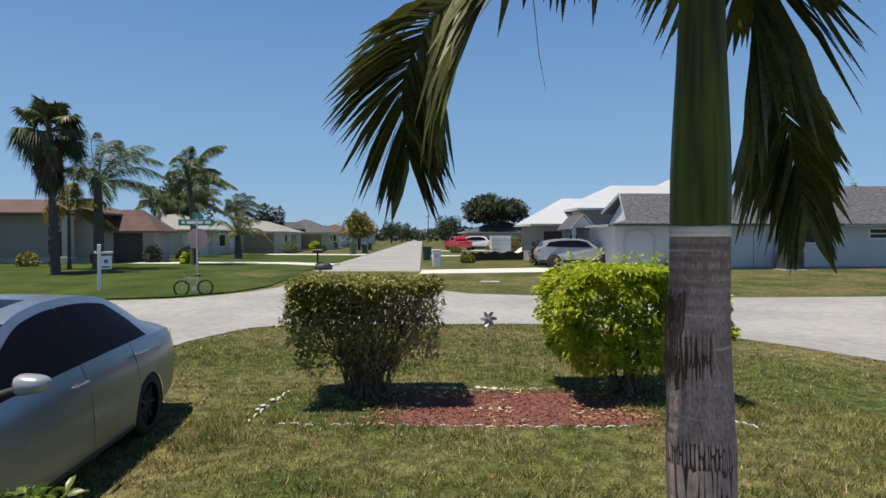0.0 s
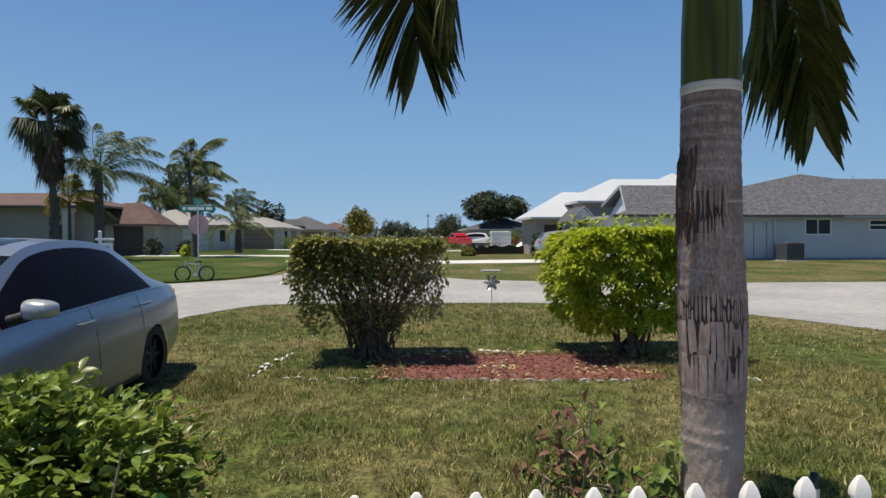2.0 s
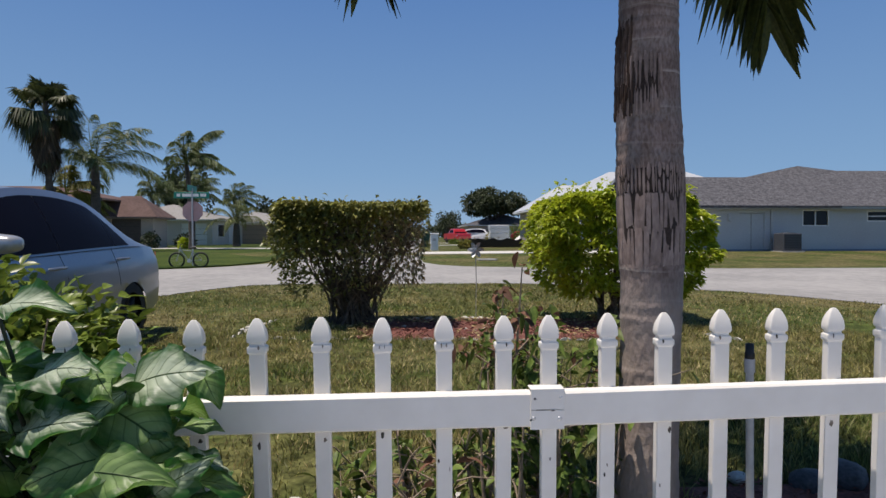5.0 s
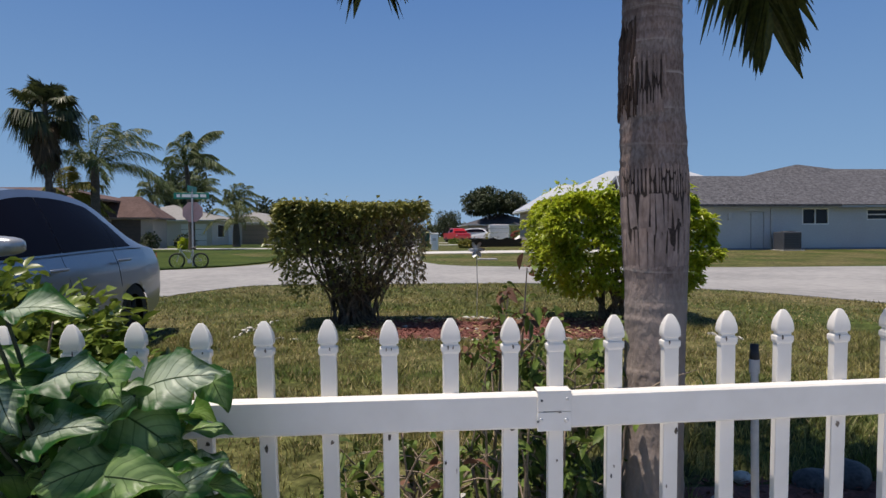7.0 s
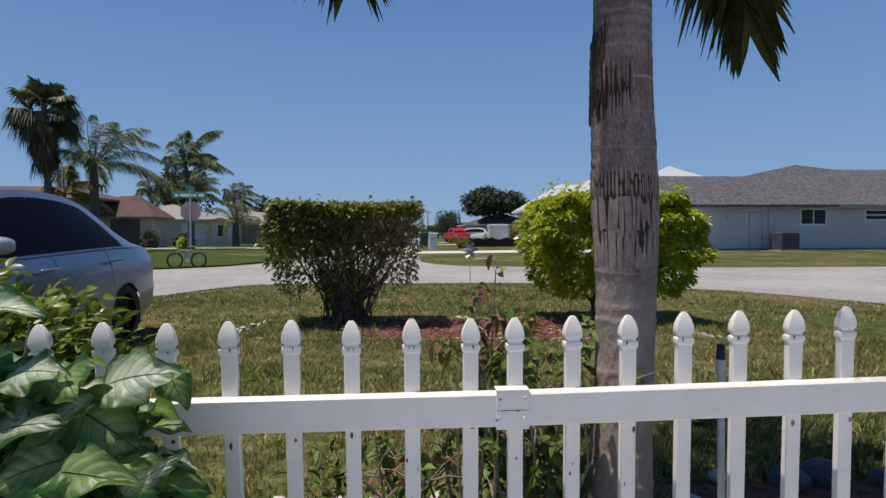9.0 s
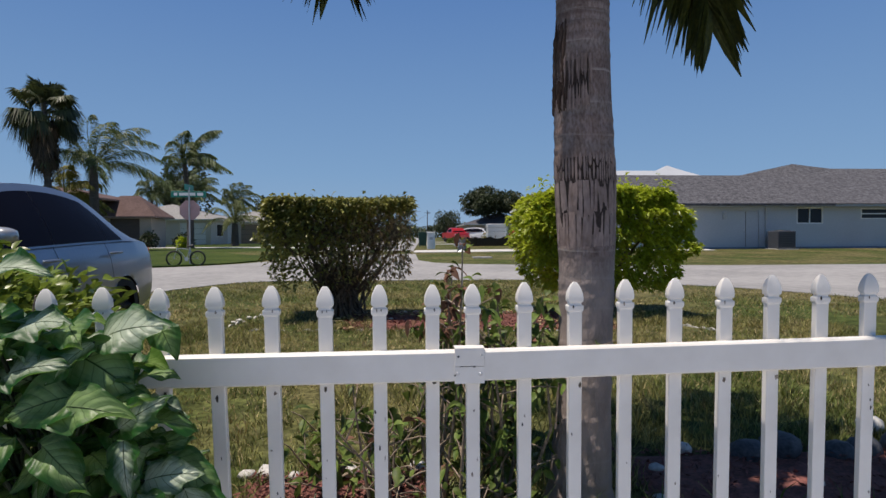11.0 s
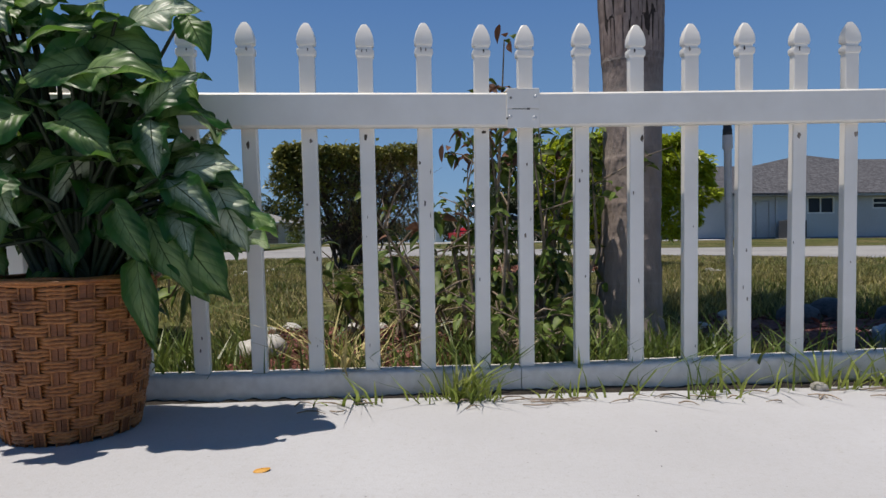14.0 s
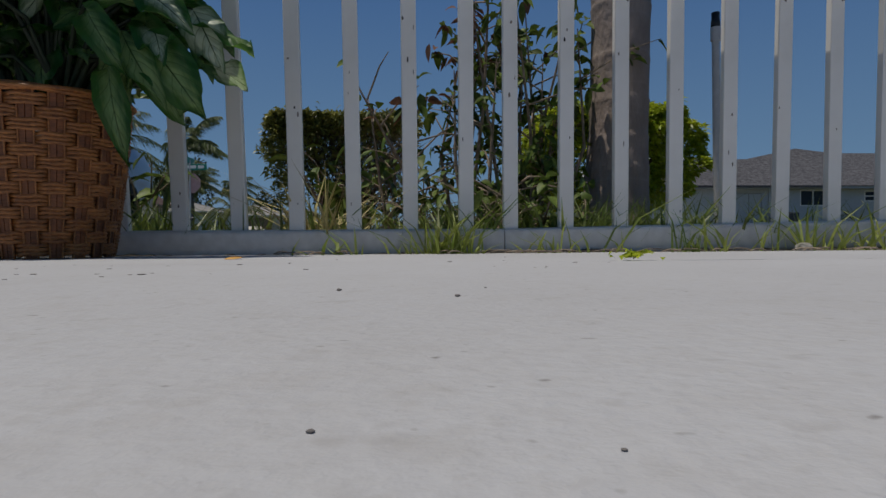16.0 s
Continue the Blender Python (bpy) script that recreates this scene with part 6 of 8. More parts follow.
def feather_palm(x, y, h, reach, label, seed, fronds=20, lean=(0, 0), trunk=0.16, leaf_m=PALMLEAF, leaflet=0.75, width=0.07, wind=(0.25, 0), name="palm_tree", lo=-0.1, droop=0.5):
    r = np.random.default_rng(seed)
    z = float(ground_z(x, y))
    th = thing(name, (x, y, z), label, "palm", "palms on the verge")
    th_h = h
    g = Geo()
    pts = [(lean[0] * f * f, lean[1] * f * f, -0.2 + (th_h + 0.2) * f) for f in np.linspace(0, 1, 9)]
    g.tube(pts, [trunk * 1.5, trunk * 1.15, trunk, trunk, trunk * 0.95, trunk * 0.9, trunk * 0.85, trunk * 0.8, trunk * 0.7], 10)
    part("trunk", g, TRUNK, th)
    top = Vector(pts[-1])
    for i in range(fronds):
        g = Geo()
        vs, fs = [], []
        a = 2 * math.pi * (i + r.uniform(-0.3, 0.3)) / fronds * 2.618
        el = lo + (1.45 - lo) * ((i * 0.618 + r.uniform(0, 0.15)) % 1.0)
        L = reach * r.uniform(0.8, 1.1) * (0.85 + 0.35 * max(0.0, math.sin(el)))
        d = Vector((math.cos(a) * math.cos(el), math.sin(a) * math.cos(el), math.sin(el)))
        c = []
        for f in np.linspace(0, 1, 9):
            p = top + d * L * f + Vector((wind[0] * L * f ** 2.6, wind[1] * L * f ** 2.6, -L * droop * f ** 3 * (0.6 + math.cos(el) * 0.6)))
            c.append(np.array(p))
        c = np.array(c)
        g.tube(c, list(np.linspace(0.035, 0.006, 9)), 4, cap=False)
        tt = np.linspace(0, 1, 9)
        nl = 70
        for side in (-1, 1):
            for j in range(nl):
                f = 0.12 + 0.88 * j / nl
                p = np.array([np.interp(f, tt, c[:, k]) for k in range(3)])
                dd = np.array([np.interp(min(1, f + 0.06), tt, c[:, k]) - np.interp(max(0, f - 0.06), tt, c[:, k]) for k in range(3)])
                dd /= np.linalg.norm(dd) + 1e-9
                s = np.cross(dd, (0, 0, 1.0))
                s = s / (np.linalg.norm(s) + 1e-6) * side
                ln = leaflet * math.sin(math.pi * (0.12 + 0.8 * f)) * r.uniform(0.8, 1.15)
                way = s * 0.8 + dd * 0.7 + np.array((wind[0] * 0.5, wind[1] * 0.5, -0.34 - 0.2 * f + r.normal() * 0.12))
                way /= np.linalg.norm(way)
                q = np.cross(way, r.normal(size=3))
                q = q / (np.linalg.norm(q) + 1e-9) * width * 0.3
                k = len(vs)
                m = p + way * ln * 0.5
                e = p + way * ln + np.array((wind[0] * 0.3 * ln, 0, -0.42 * ln))
                vs += [p, m + q, m - q, e]
                fs += [(k, k + 1, k + 3, k + 2)]
        part("frond", g.add(vs, fs), leaf_m, th)
    return th


FANLEAF = mat("fan_palm_leaf", (0.024, 0.036, 0.014), (0.085, 0.10, 0.035), rough=0.5, scale=0.8, spread=0.4, island=True, sheer=0.2)


def fan_palm(x, y, h, seed):
    r = np.random.default_rng(seed)
    z = float(ground_z(x, y))
    th = thing("fan_palm", (x, y, z), "tall fan palm with a skirt of dry hanging leaves", "palm", "palms on the verge")
    g = Geo()
    g.tube([(0.25, 0, -0.2), (0.22, 0, h * 0.2), (0.1, 0, h * 0.5), (0, 0, h - 1.6)], [0.25, 0.18, 0.14, 0.12], 12)
    for i in range(70):
        zz = r.uniform(0.3, h * 0.45)
        a = r.uniform(0, 2 * math.pi)
        c, s = math.cos(a), math.sin(a)
        rr = np.interp(zz, (0, h * 0.5), (0.20, 0.14))
        g.tube([(0.2 + c * rr, s * rr, zz), (0.2 + c * (rr + 0.07), s * (rr + 0.07), zz + 0.20)], [0.05, 0.02], 4)
    part("trunk", g, TRUNK, th, "trunk rough with old leaf bases")
    for nm, cnt, e0, e1, m in (("fan_leaf", 66, -0.72, 1.45, FANLEAF), ("dry_fan_leaf", 54, -1.5, -0.95, PALMDRY)):
        for i in range(cnt):
            vs, fs = [], []
            a = r.uniform(0, 2 * math.pi)
            el = r.uniform(e0, e1)
            d = np.array((math.cos(a) * math.cos(el), math.sin(a) * math.cos(el), math.sin(el)))
            top = np.array((0, 0, h - 2.25)) - np.array((0, 0, r.uniform(0.2, 1.7) if m is PALMDRY else 0))
            st_l = r.uniform(0.80, 1.25) * (0.42 if m is PALMDRY else 1)
            o = top + d * st_l
            s = np.cross(d, (0, 0, 1.0)) + r.normal(size=3) * 0.15
            s /= np.linalg.norm(s)
            u = np.cross(s, d)
            k = len(vs)
            vs += [top, top + s * 0.03, o + s * 0.03, o]
            fs += [(k, k + 1, k + 2, k + 3)]
            for j in range(22):
                b = (j / 21 - 0.5) * 3.9
                w = d * math.cos(b) + s * math.sin(b)
                ln = r.uniform(0.72, 0.95) * (0.75 + 0.25 * math.cos(b))
                q = np.cross(w, u) * 0.055
                k = len(vs)
                e = o + w * ln + np.array((0, 0, -ln * (0.64 if m is PALMDRY else 0.30 + 0.45 * max(0.0, 0.9 - el))))
                mid = o + w * ln * 0.55 + u * 0.03
                vs += [o, mid + q, e, mid - q]
                fs += [(k, k + 1, k + 2, k + 3)]
            part(nm, mesh_from(nm, vs, fs), m, th)
    return th


YPALM = mat("pale_palm_leaf", (0.085, 0.115, 0.032), (0.22, 0.235, 0.08), rough=0.5, scale=0.8, spread=0.35, island=True, sheer=0.25)
ORANGELEAF = mat("orange_green_leaf", (0.10, 0.13, 0.02), (0.34, 0.22, 0.03), rough=0.6, scale=0.35, fine=4, spread=0.4, island=True, sheer=0.2)
fan_palm(-17.3, 31.4, 9.2, 3)
feather_palm(-16.4, 34.4, 4.7, 4.2, "feather palm with arching grey-green fronds", 11, 16, trunk=0.27, leaflet=0.95, width=0.075, lo=0.12, droop=0.46, wind=(0.22, 0))
feather_palm(-13.1, 39.8, 5.4, 3.2, "windblown coconut palm with a slim trunk", 12, 14, lean=(-0.3, 0), trunk=0.18, wind=(0.24, 0), leaflet=0.80, width=0.10, lo=0.1, droop=0.42)
feather_palm(-13.3, 51.2, 1.9, 3.2, "short stout palm with spreading fronds", 13, 20, trunk=0.30, leaflet=0.5, wind=(0.0, 0), width=0.055, leaf_m=YPALM, lo=0.25, droop=0.62)
feather_palm(-21.0, 54.0, 4.6, 2.4, "slim palm behind the houses", 14, 16, trunk=0.11)
feather_palm(-18.6, 57.0, 4.9, 2.6, "slim palm behind the houses", 15, 16, trunk=0.11)
feather_palm(-15.6, 60.0, 4.4, 2.4, "slim palm behind the houses", 16, 16, trunk=0.11)
feather_palm(-18.0, 34.5, 3.2, 2.0, "small palm in front of the house", 17, 12, trunk=0.10, leaf_m=YELLOWLEAF)
broad_tree(-24.2, 72, 8.4, 6.6, FARLEAF, "dark round tree behind the houses", 21, 0.7)
broad_tree(-18.5, 88, 5.9, 4.5, FARLEAF, "dark tree behind a house", 22, 0.7, 2000)
broad_tree(14.4, 95, 8.4, 11.0, FARLEAF, "dark flat-topped tree behind parked vehicles", 23, 0.40, 9000, 0.5, low=0.42)
broad_tree(-5.8, 88, 5.3, 5.2, ORANGELEAF, "yellow-orange leaved spreading tree by the verge", 24, 0.7, 3200, 0.4)
broad_tree(12.0, 150, 7.2, 7.0, FARLEAF, "distant dark green street tree", 25, 0.8, 1800)
broad_tree(14.5, 190, 6.5, 8.0, FARLEAF, "distant dark green street tree", 26, 0.8, 1800)
broad_tree(-2.5, 190, 6.3, 8.0, FARLEAF, "distant dark green street tree", 27, 0.9, 1800)
broad_tree(1.0, 230, 7.0, 8.0, FARLEAF, "distant dark green street tree", 28, 0.9, 1800)
broad_tree(-9, 140, 5.5, 7.0, FARLEAF, "distant dark green street tree", 29, 0.7, 1800)
broad_tree(-14, 210, 6.5, 9.0, FARLEAF, "distant dark green street tree", 30, 0.8, 1500)
for i, (x, y, h) in enumerate(((72, 92, 8.6), (75, 95, 9.4), (78, 92, 8.4), (81, 94, 9.2))):
    broad_tree(x, y, h, 3.2, FARLEAF, "slender dark tree behind the roofs", 40 + i, 1.0, 1200, 0.45)


def far_woods():
    """A low uneven tree line at the end of the streets."""
    r = np.random.default_rng(5)
    pts, dirs = [], []
    for _ in range(26000):
        x = r.uniform(-330, 430)
        hh = 6 + 3.5 * noise.noise((x * 0.02, 1.0, 0)) + 3.0 * noise.noise((x * 0.09, 2.0, 0))
        if -6 < x - 15 < 6:
            hh *= 0.75
        pts.append((x, 330 + r.uniform(-10, 10), 0.3 + hh * r.uniform(0, 1) ** 0.7))
        dirs.append(r.normal(size=3))
    solo("far_trees", leaf_cloud("far_trees", pts, dirs, 2.2, 1.3, 0.1, 0.1, 8), FARLEAF, "low distant line of dark trees", "trees", kind="stuff")


far_woods()


# ---- parked vehicles far off ----
def small_car(name, at, turn, paint, label, length=4.7, width=1.85, height=1.65, pickup=False, group="parked vehicles"):
    th = thing(name, at, label, "car", group, turn)
    L, W, H = length, width, height
    prof = [(0.0, 0.38), (0.01, 0.52), (0.04, 0.58), (0.14, 0.62), (0.26, 0.655), (0.36, 0.87), (0.42, 0.955), (0.50, 0.99), (0.60, 1.0), (0.72, 0.985), (0.84, 0.945), (0.91, 0.88), (0.97, 0.66), (0.99, 0.58), (1.0, 0.42), (0.985, 0.28), (0.96, 0.19), (0.04, 0.19)]
    if pickup:
        prof = [(0.02, 0.45), (0.03, 0.60), (0.10, 0.64), (0.27, 0.66), (0.36, 0.97), (0.42, 1.0), (0.60, 0.99), (0.66, 0.66), (0.97, 0.66), (0.985, 0.60), (0.99, 0.35), (0.97, 0.20), (0.05, 0.20)]
    vs, fs = [], []
    n = len(prof)
    for k, (w, tum) in enumerate(((-0.5, 1), (-0.5, 0), (0.5, 0), (0.5, 1))):
        for u, v in prof:
            inw = 0.13 * max(0, (v - 0.66) / 0.34)
            sgn = -1 if w < 0 else 1
            vs.append((sgn * (abs(w) - inw - (0.0 if tum == 0 else 0.02)) * W, (u - 0.5) * L, v * H))
    for a, b in ((1, 2),):
        for i in range(n):
            j = (i + 1) % n
            fs.append((a * n + i, a * n + j, b * n + j, b * n + i))
    fs.append(tuple(n + i for i in range(n)))
    fs.append(tuple(2 * n + i for i in range(n))[::-1])
    part("body", Geo().add(vs, fs), paint, th)
    for sgn in (-1, 1):
        g = Geo()
        q = [(0.33, 0.69), (0.40, 0.88), (0.50, 0.935), (0.72, 0.925), (0.85, 0.87), (0.90, 0.72)] if not pickup else [(0.33, 0.70), (0.38, 0.90), (0.43, 0.94), (0.55, 0.935), (0.58, 0.92), (0.60, 0.70)]
        pts = []
        for off in (0.004, 0.02):
            for u, v in q:
                inw = 0.13 * max(0, (v - 0.66) / 0.34)
                pts.append((sgn * ((0.5 - inw) * W + 0.012 - off), (u - 0.5) * L, v * H))
        g.add(pts, [(0, 1, 2, 3, 4, 5), (11, 10, 9, 8, 7, 6)])
        part("side_window", g, TINT, th)
        for u in (0.19, 0.80):
            part("wheel_arch", Geo().tube([(sgn * (W * 0.5 - 0.2), (u - 0.5) * L, 0.36), (sgn * (W * 0.5 + 0.006), (u - 0.5) * L, 0.36)], 0.40, 20), BLACKP, th)
            wheel(th, sgn * (W * 0.5 - 0.075), (u - 0.5) * L, 0.34, 0.34, 0.22, sgn)
    g = Geo()
    g.add([(sx * W * 0.36 * f, (u - 0.5) * L - 0.015, v * H + 0.012) for u, v, f in ((0.275, 0.70, 1.1), (0.355, 0.885, 0.95)) for sx in (-1, 1)], [(0, 1, 3, 2)])
    part("windscreen", g, TINT, th)
    g = Geo()
    u0, u1 = ((0.955, 0.73), (0.915, 0.88)) if not pickup else ((0.655, 0.70), (0.61, 0.95))
    g.add([(sx * W * 0.36 * f, (u - 0.5) * L + 0.02, v * H) for u, v, f in ((*u0, 1.05), (*u1, 0.9)) for sx in (-1, 1)], [(0, 1, 3, 2)])
    part("rear_window", g, TINT, th)
    for sgn in (-1, 1):
        part("tail_lamp", Geo().box(sgn * W * 0.5 - 0.09, 0.475 * L, 0.55 * H, sgn * W * 0.5 + 0.006, 0.494 * L, 0.64 * H), RED, th)
        part("headlamp", Geo().box(sgn * W * 0.5 - 0.16, -0.498 * L, 0.47 * H, sgn * W * 0.5 + 0.004, -0.47 * L, 0.55 * H), ALU, th)
        part("lower_trim", Geo().box(sgn * W * 0.5 - 0.05, -0.48 * L, 0.17 * H, sgn * W * 0.5 + 0.005, 0.48 * L, 0.27 * H), BLACKP, th)
    return th


small_car("suv", (10.1, 34.6, 0.36), 84, SILVER, "silver suv parked in the driveway", 4.65, 1.9, 1.65)
small_car("suv", (11.4, 84.5, 0.35), 70, WHITEP, "large white suv parked on a driveway", 5.2, 2.0, 1.95)
small_car("pickup_truck", (7.9, 82.5, 0.35), 15, RED, "red pickup truck seen from behind", 5.6, 2.0, 1.9, True)
small_car("car", (18.2, 86.0, 0.35), 80, RED, "red car beyond the white suv", 4.7, 1.9, 1.6)


def bin_(x, y, m, label, turn=0):
    th = thing("wheelie_bin", (x, y, float(ground_z(x, y)) + 0.02), label, "bin", "bins by the road", turn)
    g = Geo()
    vs = [(-0.24, -0.26, 0.05), (0.24, -0.26, 0.05), (0.24, 0.26, 0.05), (-0.24, 0.26, 0.05), (-0.31, -0.36, 1.0), (0.31, -0.36, 1.0), (0.31, 0.34, 1.0), (-0.31, 0.34, 1.0)]
    g.add(vs, [(3, 2, 1, 0), (4, 5, 6, 7), (0, 1, 5, 4), (1, 2, 6, 5), (2, 3, 7, 6), (3, 0, 4, 7)])
    part("body", g, m, th)
    part("lid", Geo().box(-0.33, -0.40, 1.0, 0.33, 0.38, 1.07, 0.02), m, th)
    for s in (-1, 1):
        part("wheel", Geo().tube([(s * 0.22, 0.28, 0.12), (s * 0.27, 0.28, 0.12)], 0.12, 14), RUBBER, th)


bin_(1.95, 44.8, GREENBIN, "dark green wheelie bin by the kerbless road")
bin_(2.05, 48.5, GREENBIN, "dark green wheelie bin by the kerbless road")
bin_(-4.75, 62.4, GREENBIN, "dark green wheelie bin by the kerbless road", 20)
bin_(-3.75, 66.0, GREENBIN, "dark green wheelie bin by the kerbless road", -10)
bin_(-4.1, 84.0, GREENBIN, "dark green wheelie bin by the kerbless road", -10)


def utility_box():
    th = thing("utility_box", (2.15, 36.6, 0.30), "white utility pedestal box standing on the verge", "utility box")
    part("cabinet", Geo().box(-0.24, -0.2, 0, 0.24, 0.2, 1.0, 0.03), WHITEP, th)
    part("cap", Geo().box(-0.27, -0.23, 1.0, 0.27, 0.23, 1.06, 0.02), WHITEP, th)
    part("label_plate", Geo().box(-0.1, -0.206, 0.6, 0.1, -0.201, 0.75), ALU, th)


utility_box()


def building_plot():
    """The plot with a low black silt fence, a heap of white sand and a pale bin."""
    th = thing("silt_fence", (0, 0, 0), "low black silt fence round a building plot", "silt fence")
    pts = [(4.3, 42.5), (6.0, 45.0), (9.0, 46.2), (13.0, 47.0)]
    g = Geo()
    vs, fs = [], []
    fine = []
    for (a, b), (c, d) in zip(pts, pts[1:]):
        for f in np.linspace(0, 1, 8, endpoint=False):
            fine.append((a + (c - a) * f, b + (d - b) * f))
    for i, (x, y) in enumerate(fine):
        z = float(ground_z(x, y))
        h = 0.62 + 0.10 * math.sin(i * 1.9)
        vs += [(x, y, z - 0.05), (x, y, z + h), (x, y + 0.03, z + h), (x, y + 0.03, z - 0.05)]
    for i in range(len(fine) - 1):
        for k in range(3):
            fs.append((i * 4 + k, (i + 1) * 4 + k, (i + 1) * 4 + k + 1, i * 4 + k + 1))
    part("fabric", g.add(vs, fs), BLACKP, th)
    for i in range(0, len(fine), 3):
        x, y = fine[i]
        part("stake", Geo().box(x - 0.02, y + 0.03, float(ground_z(x, y)) - 0.1, x + 0.02, y + 0.07, float(ground_z(x, y)) + 0.8), TWIG, th)
    bm = bmesh.new()
    bmesh.ops.create_grid(bm, x_segments=24, y_segments=24, size=1)
    for v in bm.verts:
        d = math.hypot(v.co.x, v.co.y)
        hh = max(0, 1 - d) * 1.25 * (1 + 0.25 * noise.noise((v.co.x * 4, v.co.y * 4, 0)))
        v.co = Vector((v.co.x * 1.9, v.co.y * 1.5, hh - 0.05))
    me = bpy.data.meshes.new("sand_heap")
    bm.to_mesh(me)
    bm.free()
    solo("sand_heap", me, mat("white_sand", (0.62, 0.60, 0.56), (0.72, 0.70, 0.66), rough=0.95, scale=4), "heap of pale building sand", "sand", at=(10.8, 51, 0.35))
    t2 = thing("portable_bin", (8.6, 52.0, 0.33), "stack of white wrapped building blocks", "building supplies")
    for i in range(5):
        part("block_layer", Geo().box(-0.85 + 0.03 * (i % 2), -0.5, 0.05 + i * 0.36, 0.80 + 0.03 * (i % 2), 0.5, 0.38 + i * 0.36, 0.03), WHITEP, t2)


building_plot()


def street_sign():
    th = thing("street_sign", (-7.12, 21.75, 0.10), "green street name blades above a stop sign on a pole", "sign")
    part("pole", Geo().tube([(0, 0, -0.2), (0, 0, 2.75)], 0.03, 8), ALU, th)
    g = Geo()
    oc = [(0.37 * math.cos(math.pi / 8 + k * math.pi / 4), 0.37 * math.sin(math.pi / 8 + k * math.pi / 4)) for k in range(8)]
    g.add([(x, 0.035, 1.95 + z) for x, z in oc] + [(x, 0.045, 1.95 + z) for x, z in oc], [tuple(range(8)), tuple(range(8, 16))[::-1]] + [(k, k + 8, (k + 1) % 8 + 8, (k + 1) % 8) for k in range(8)])
    part("stop_plate", g, mat("faded_red", (0.42, 0.26, 0.26), (0.48, 0.32, 0.32), rough=0.6), th, "faded octagonal plate")
    b = part("name_blade", Geo().box(-0.62, -0.012, 2.40, 0.58, 0.012, 2.62, 0.004), SIGNGREEN, th)
    for x0, x1 in ((-0.52, -0.40), (-0.34, 0.22), (0.28, 0.48)):
        part("white_bar", Geo().box(x0, -0.016, 2.46, x1, -0.0125, 2.56), TRIM, b)
    part("name_blade", Geo().box(-0.012, -0.45, 2.64, 0.012, 0.45, 2.84, 0.004), SIGNGREEN, th)


street_sign()


def sale_sign():
    th = thing("yard_sign", (-11.0, 23.0, 0.12), "white yard sign post with a hanging panel", "sign", turn=8)
    part("post", Geo().box(-0.05, -0.05, -0.2, 0.05, 0.05, 1.72, 0.008), TRIM, th)
    part("arm", Geo().box(-0.16, -0.04, 1.38, 0.46, 0.04, 1.46, 0.006), TRIM, th)
    p = part("panel", Geo().box(0.05, -0.012, 0.82, 0.42, 0.012, 1.30, 0.003), WHITEP, th)
    part("bar", Geo().box(0.10, -0.016, 0.86, 0.37, -0.0125, 0.93), mat("sign_blue", (0.10, 0.14, 0.24), rough=0.5), p)
    part("emblem", Geo().tube([(0.235, -0.0125, 1.1), (0.235, -0.017, 1.1)], 0.08, 12), bpy.data.materials["sign_blue"], p)
    for x in (0.12, 0.36):
        part("chain", Geo().tube([(x, 0, 1.29), (x, 0, 1.39)], 0.006, 5), STEEL, th)


sale_sign()


def bicycle():
    th = thing("bicycle", (-7.12, 21.35, 0.10), "pale silver bicycle with black tyres leaning at the sign pole", "bicycle", turn=14)
    for x in (-0.50, 0.50):
        g = Geo()
        n = 32
        g.tube([(x + 0.31 * math.cos(a), 0, 0.33 + 0.31 * math.sin(a)) for a in np.linspace(0, 2 * math.pi, n)], 0.038, 6, cap=False)
        w = part("wheel", g, RUBBER, th)
        g = Geo()
        for k in range(8):
            a = math.pi * k / 8
            g.tube([(x + 0.30 * math.cos(a), 0, 0.33 + 0.30 * math.sin(a)), (x - 0.30 * math.cos(a), 0, 0.33 - 0.30 * math.sin(a))], 0.002, 3, cap=False)
        g.tube([(x, -0.05, 0.33), (x, 0.05, 0.33)], 0.025, 8)
        part("spokes", g, STEEL, w)
    g = Geo()
    bb, st, hd, ra = (0.02, 0, 0.30), (0.16, 0, 0.72), (-0.36, 0, 0.78), (0.50, 0, 0.33)
    for a, b, r in ((bb, st, 0.018), (bb, hd, 0.022), (st, hd, 0.018), (bb, ra, 0.012), (st, ra, 0.012), ((-0.34, 0, 0.90), (-0.50, 0, 0.33), 0.016)):
        g.tube([a, b], r, 6)
    part("frame_tubes", g, SILVER, th, "pale silver frame")
    part("saddle", Geo().tube([(0.06, 0, 0.85), (0.2, 0, 0.87), (0.30, 0, 0.87)], [0.03, 0.06, 0.08], 8), BLACKP, th)
    part("seat_post", Geo().tube([(0.16, 0, 0.70), (0.19, 0, 0.86)], 0.012, 6), STEEL, th)
    part("handlebar", Geo().tube([(-0.28, -0.28, 1.02), (-0.34, -0.1, 0.98), (-0.34, 0.1, 0.98), (-0.28, 0.28, 1.02)], 0.013, 6), BLACKP, th)
    part("crank", Geo().tube([(0.02, -0.02, 0.30), (0.02, 0.02, 0.30)], 0.09, 16), STEEL, th)
    th.scale = (0.76, 0.76, 0.80)


bicycle()


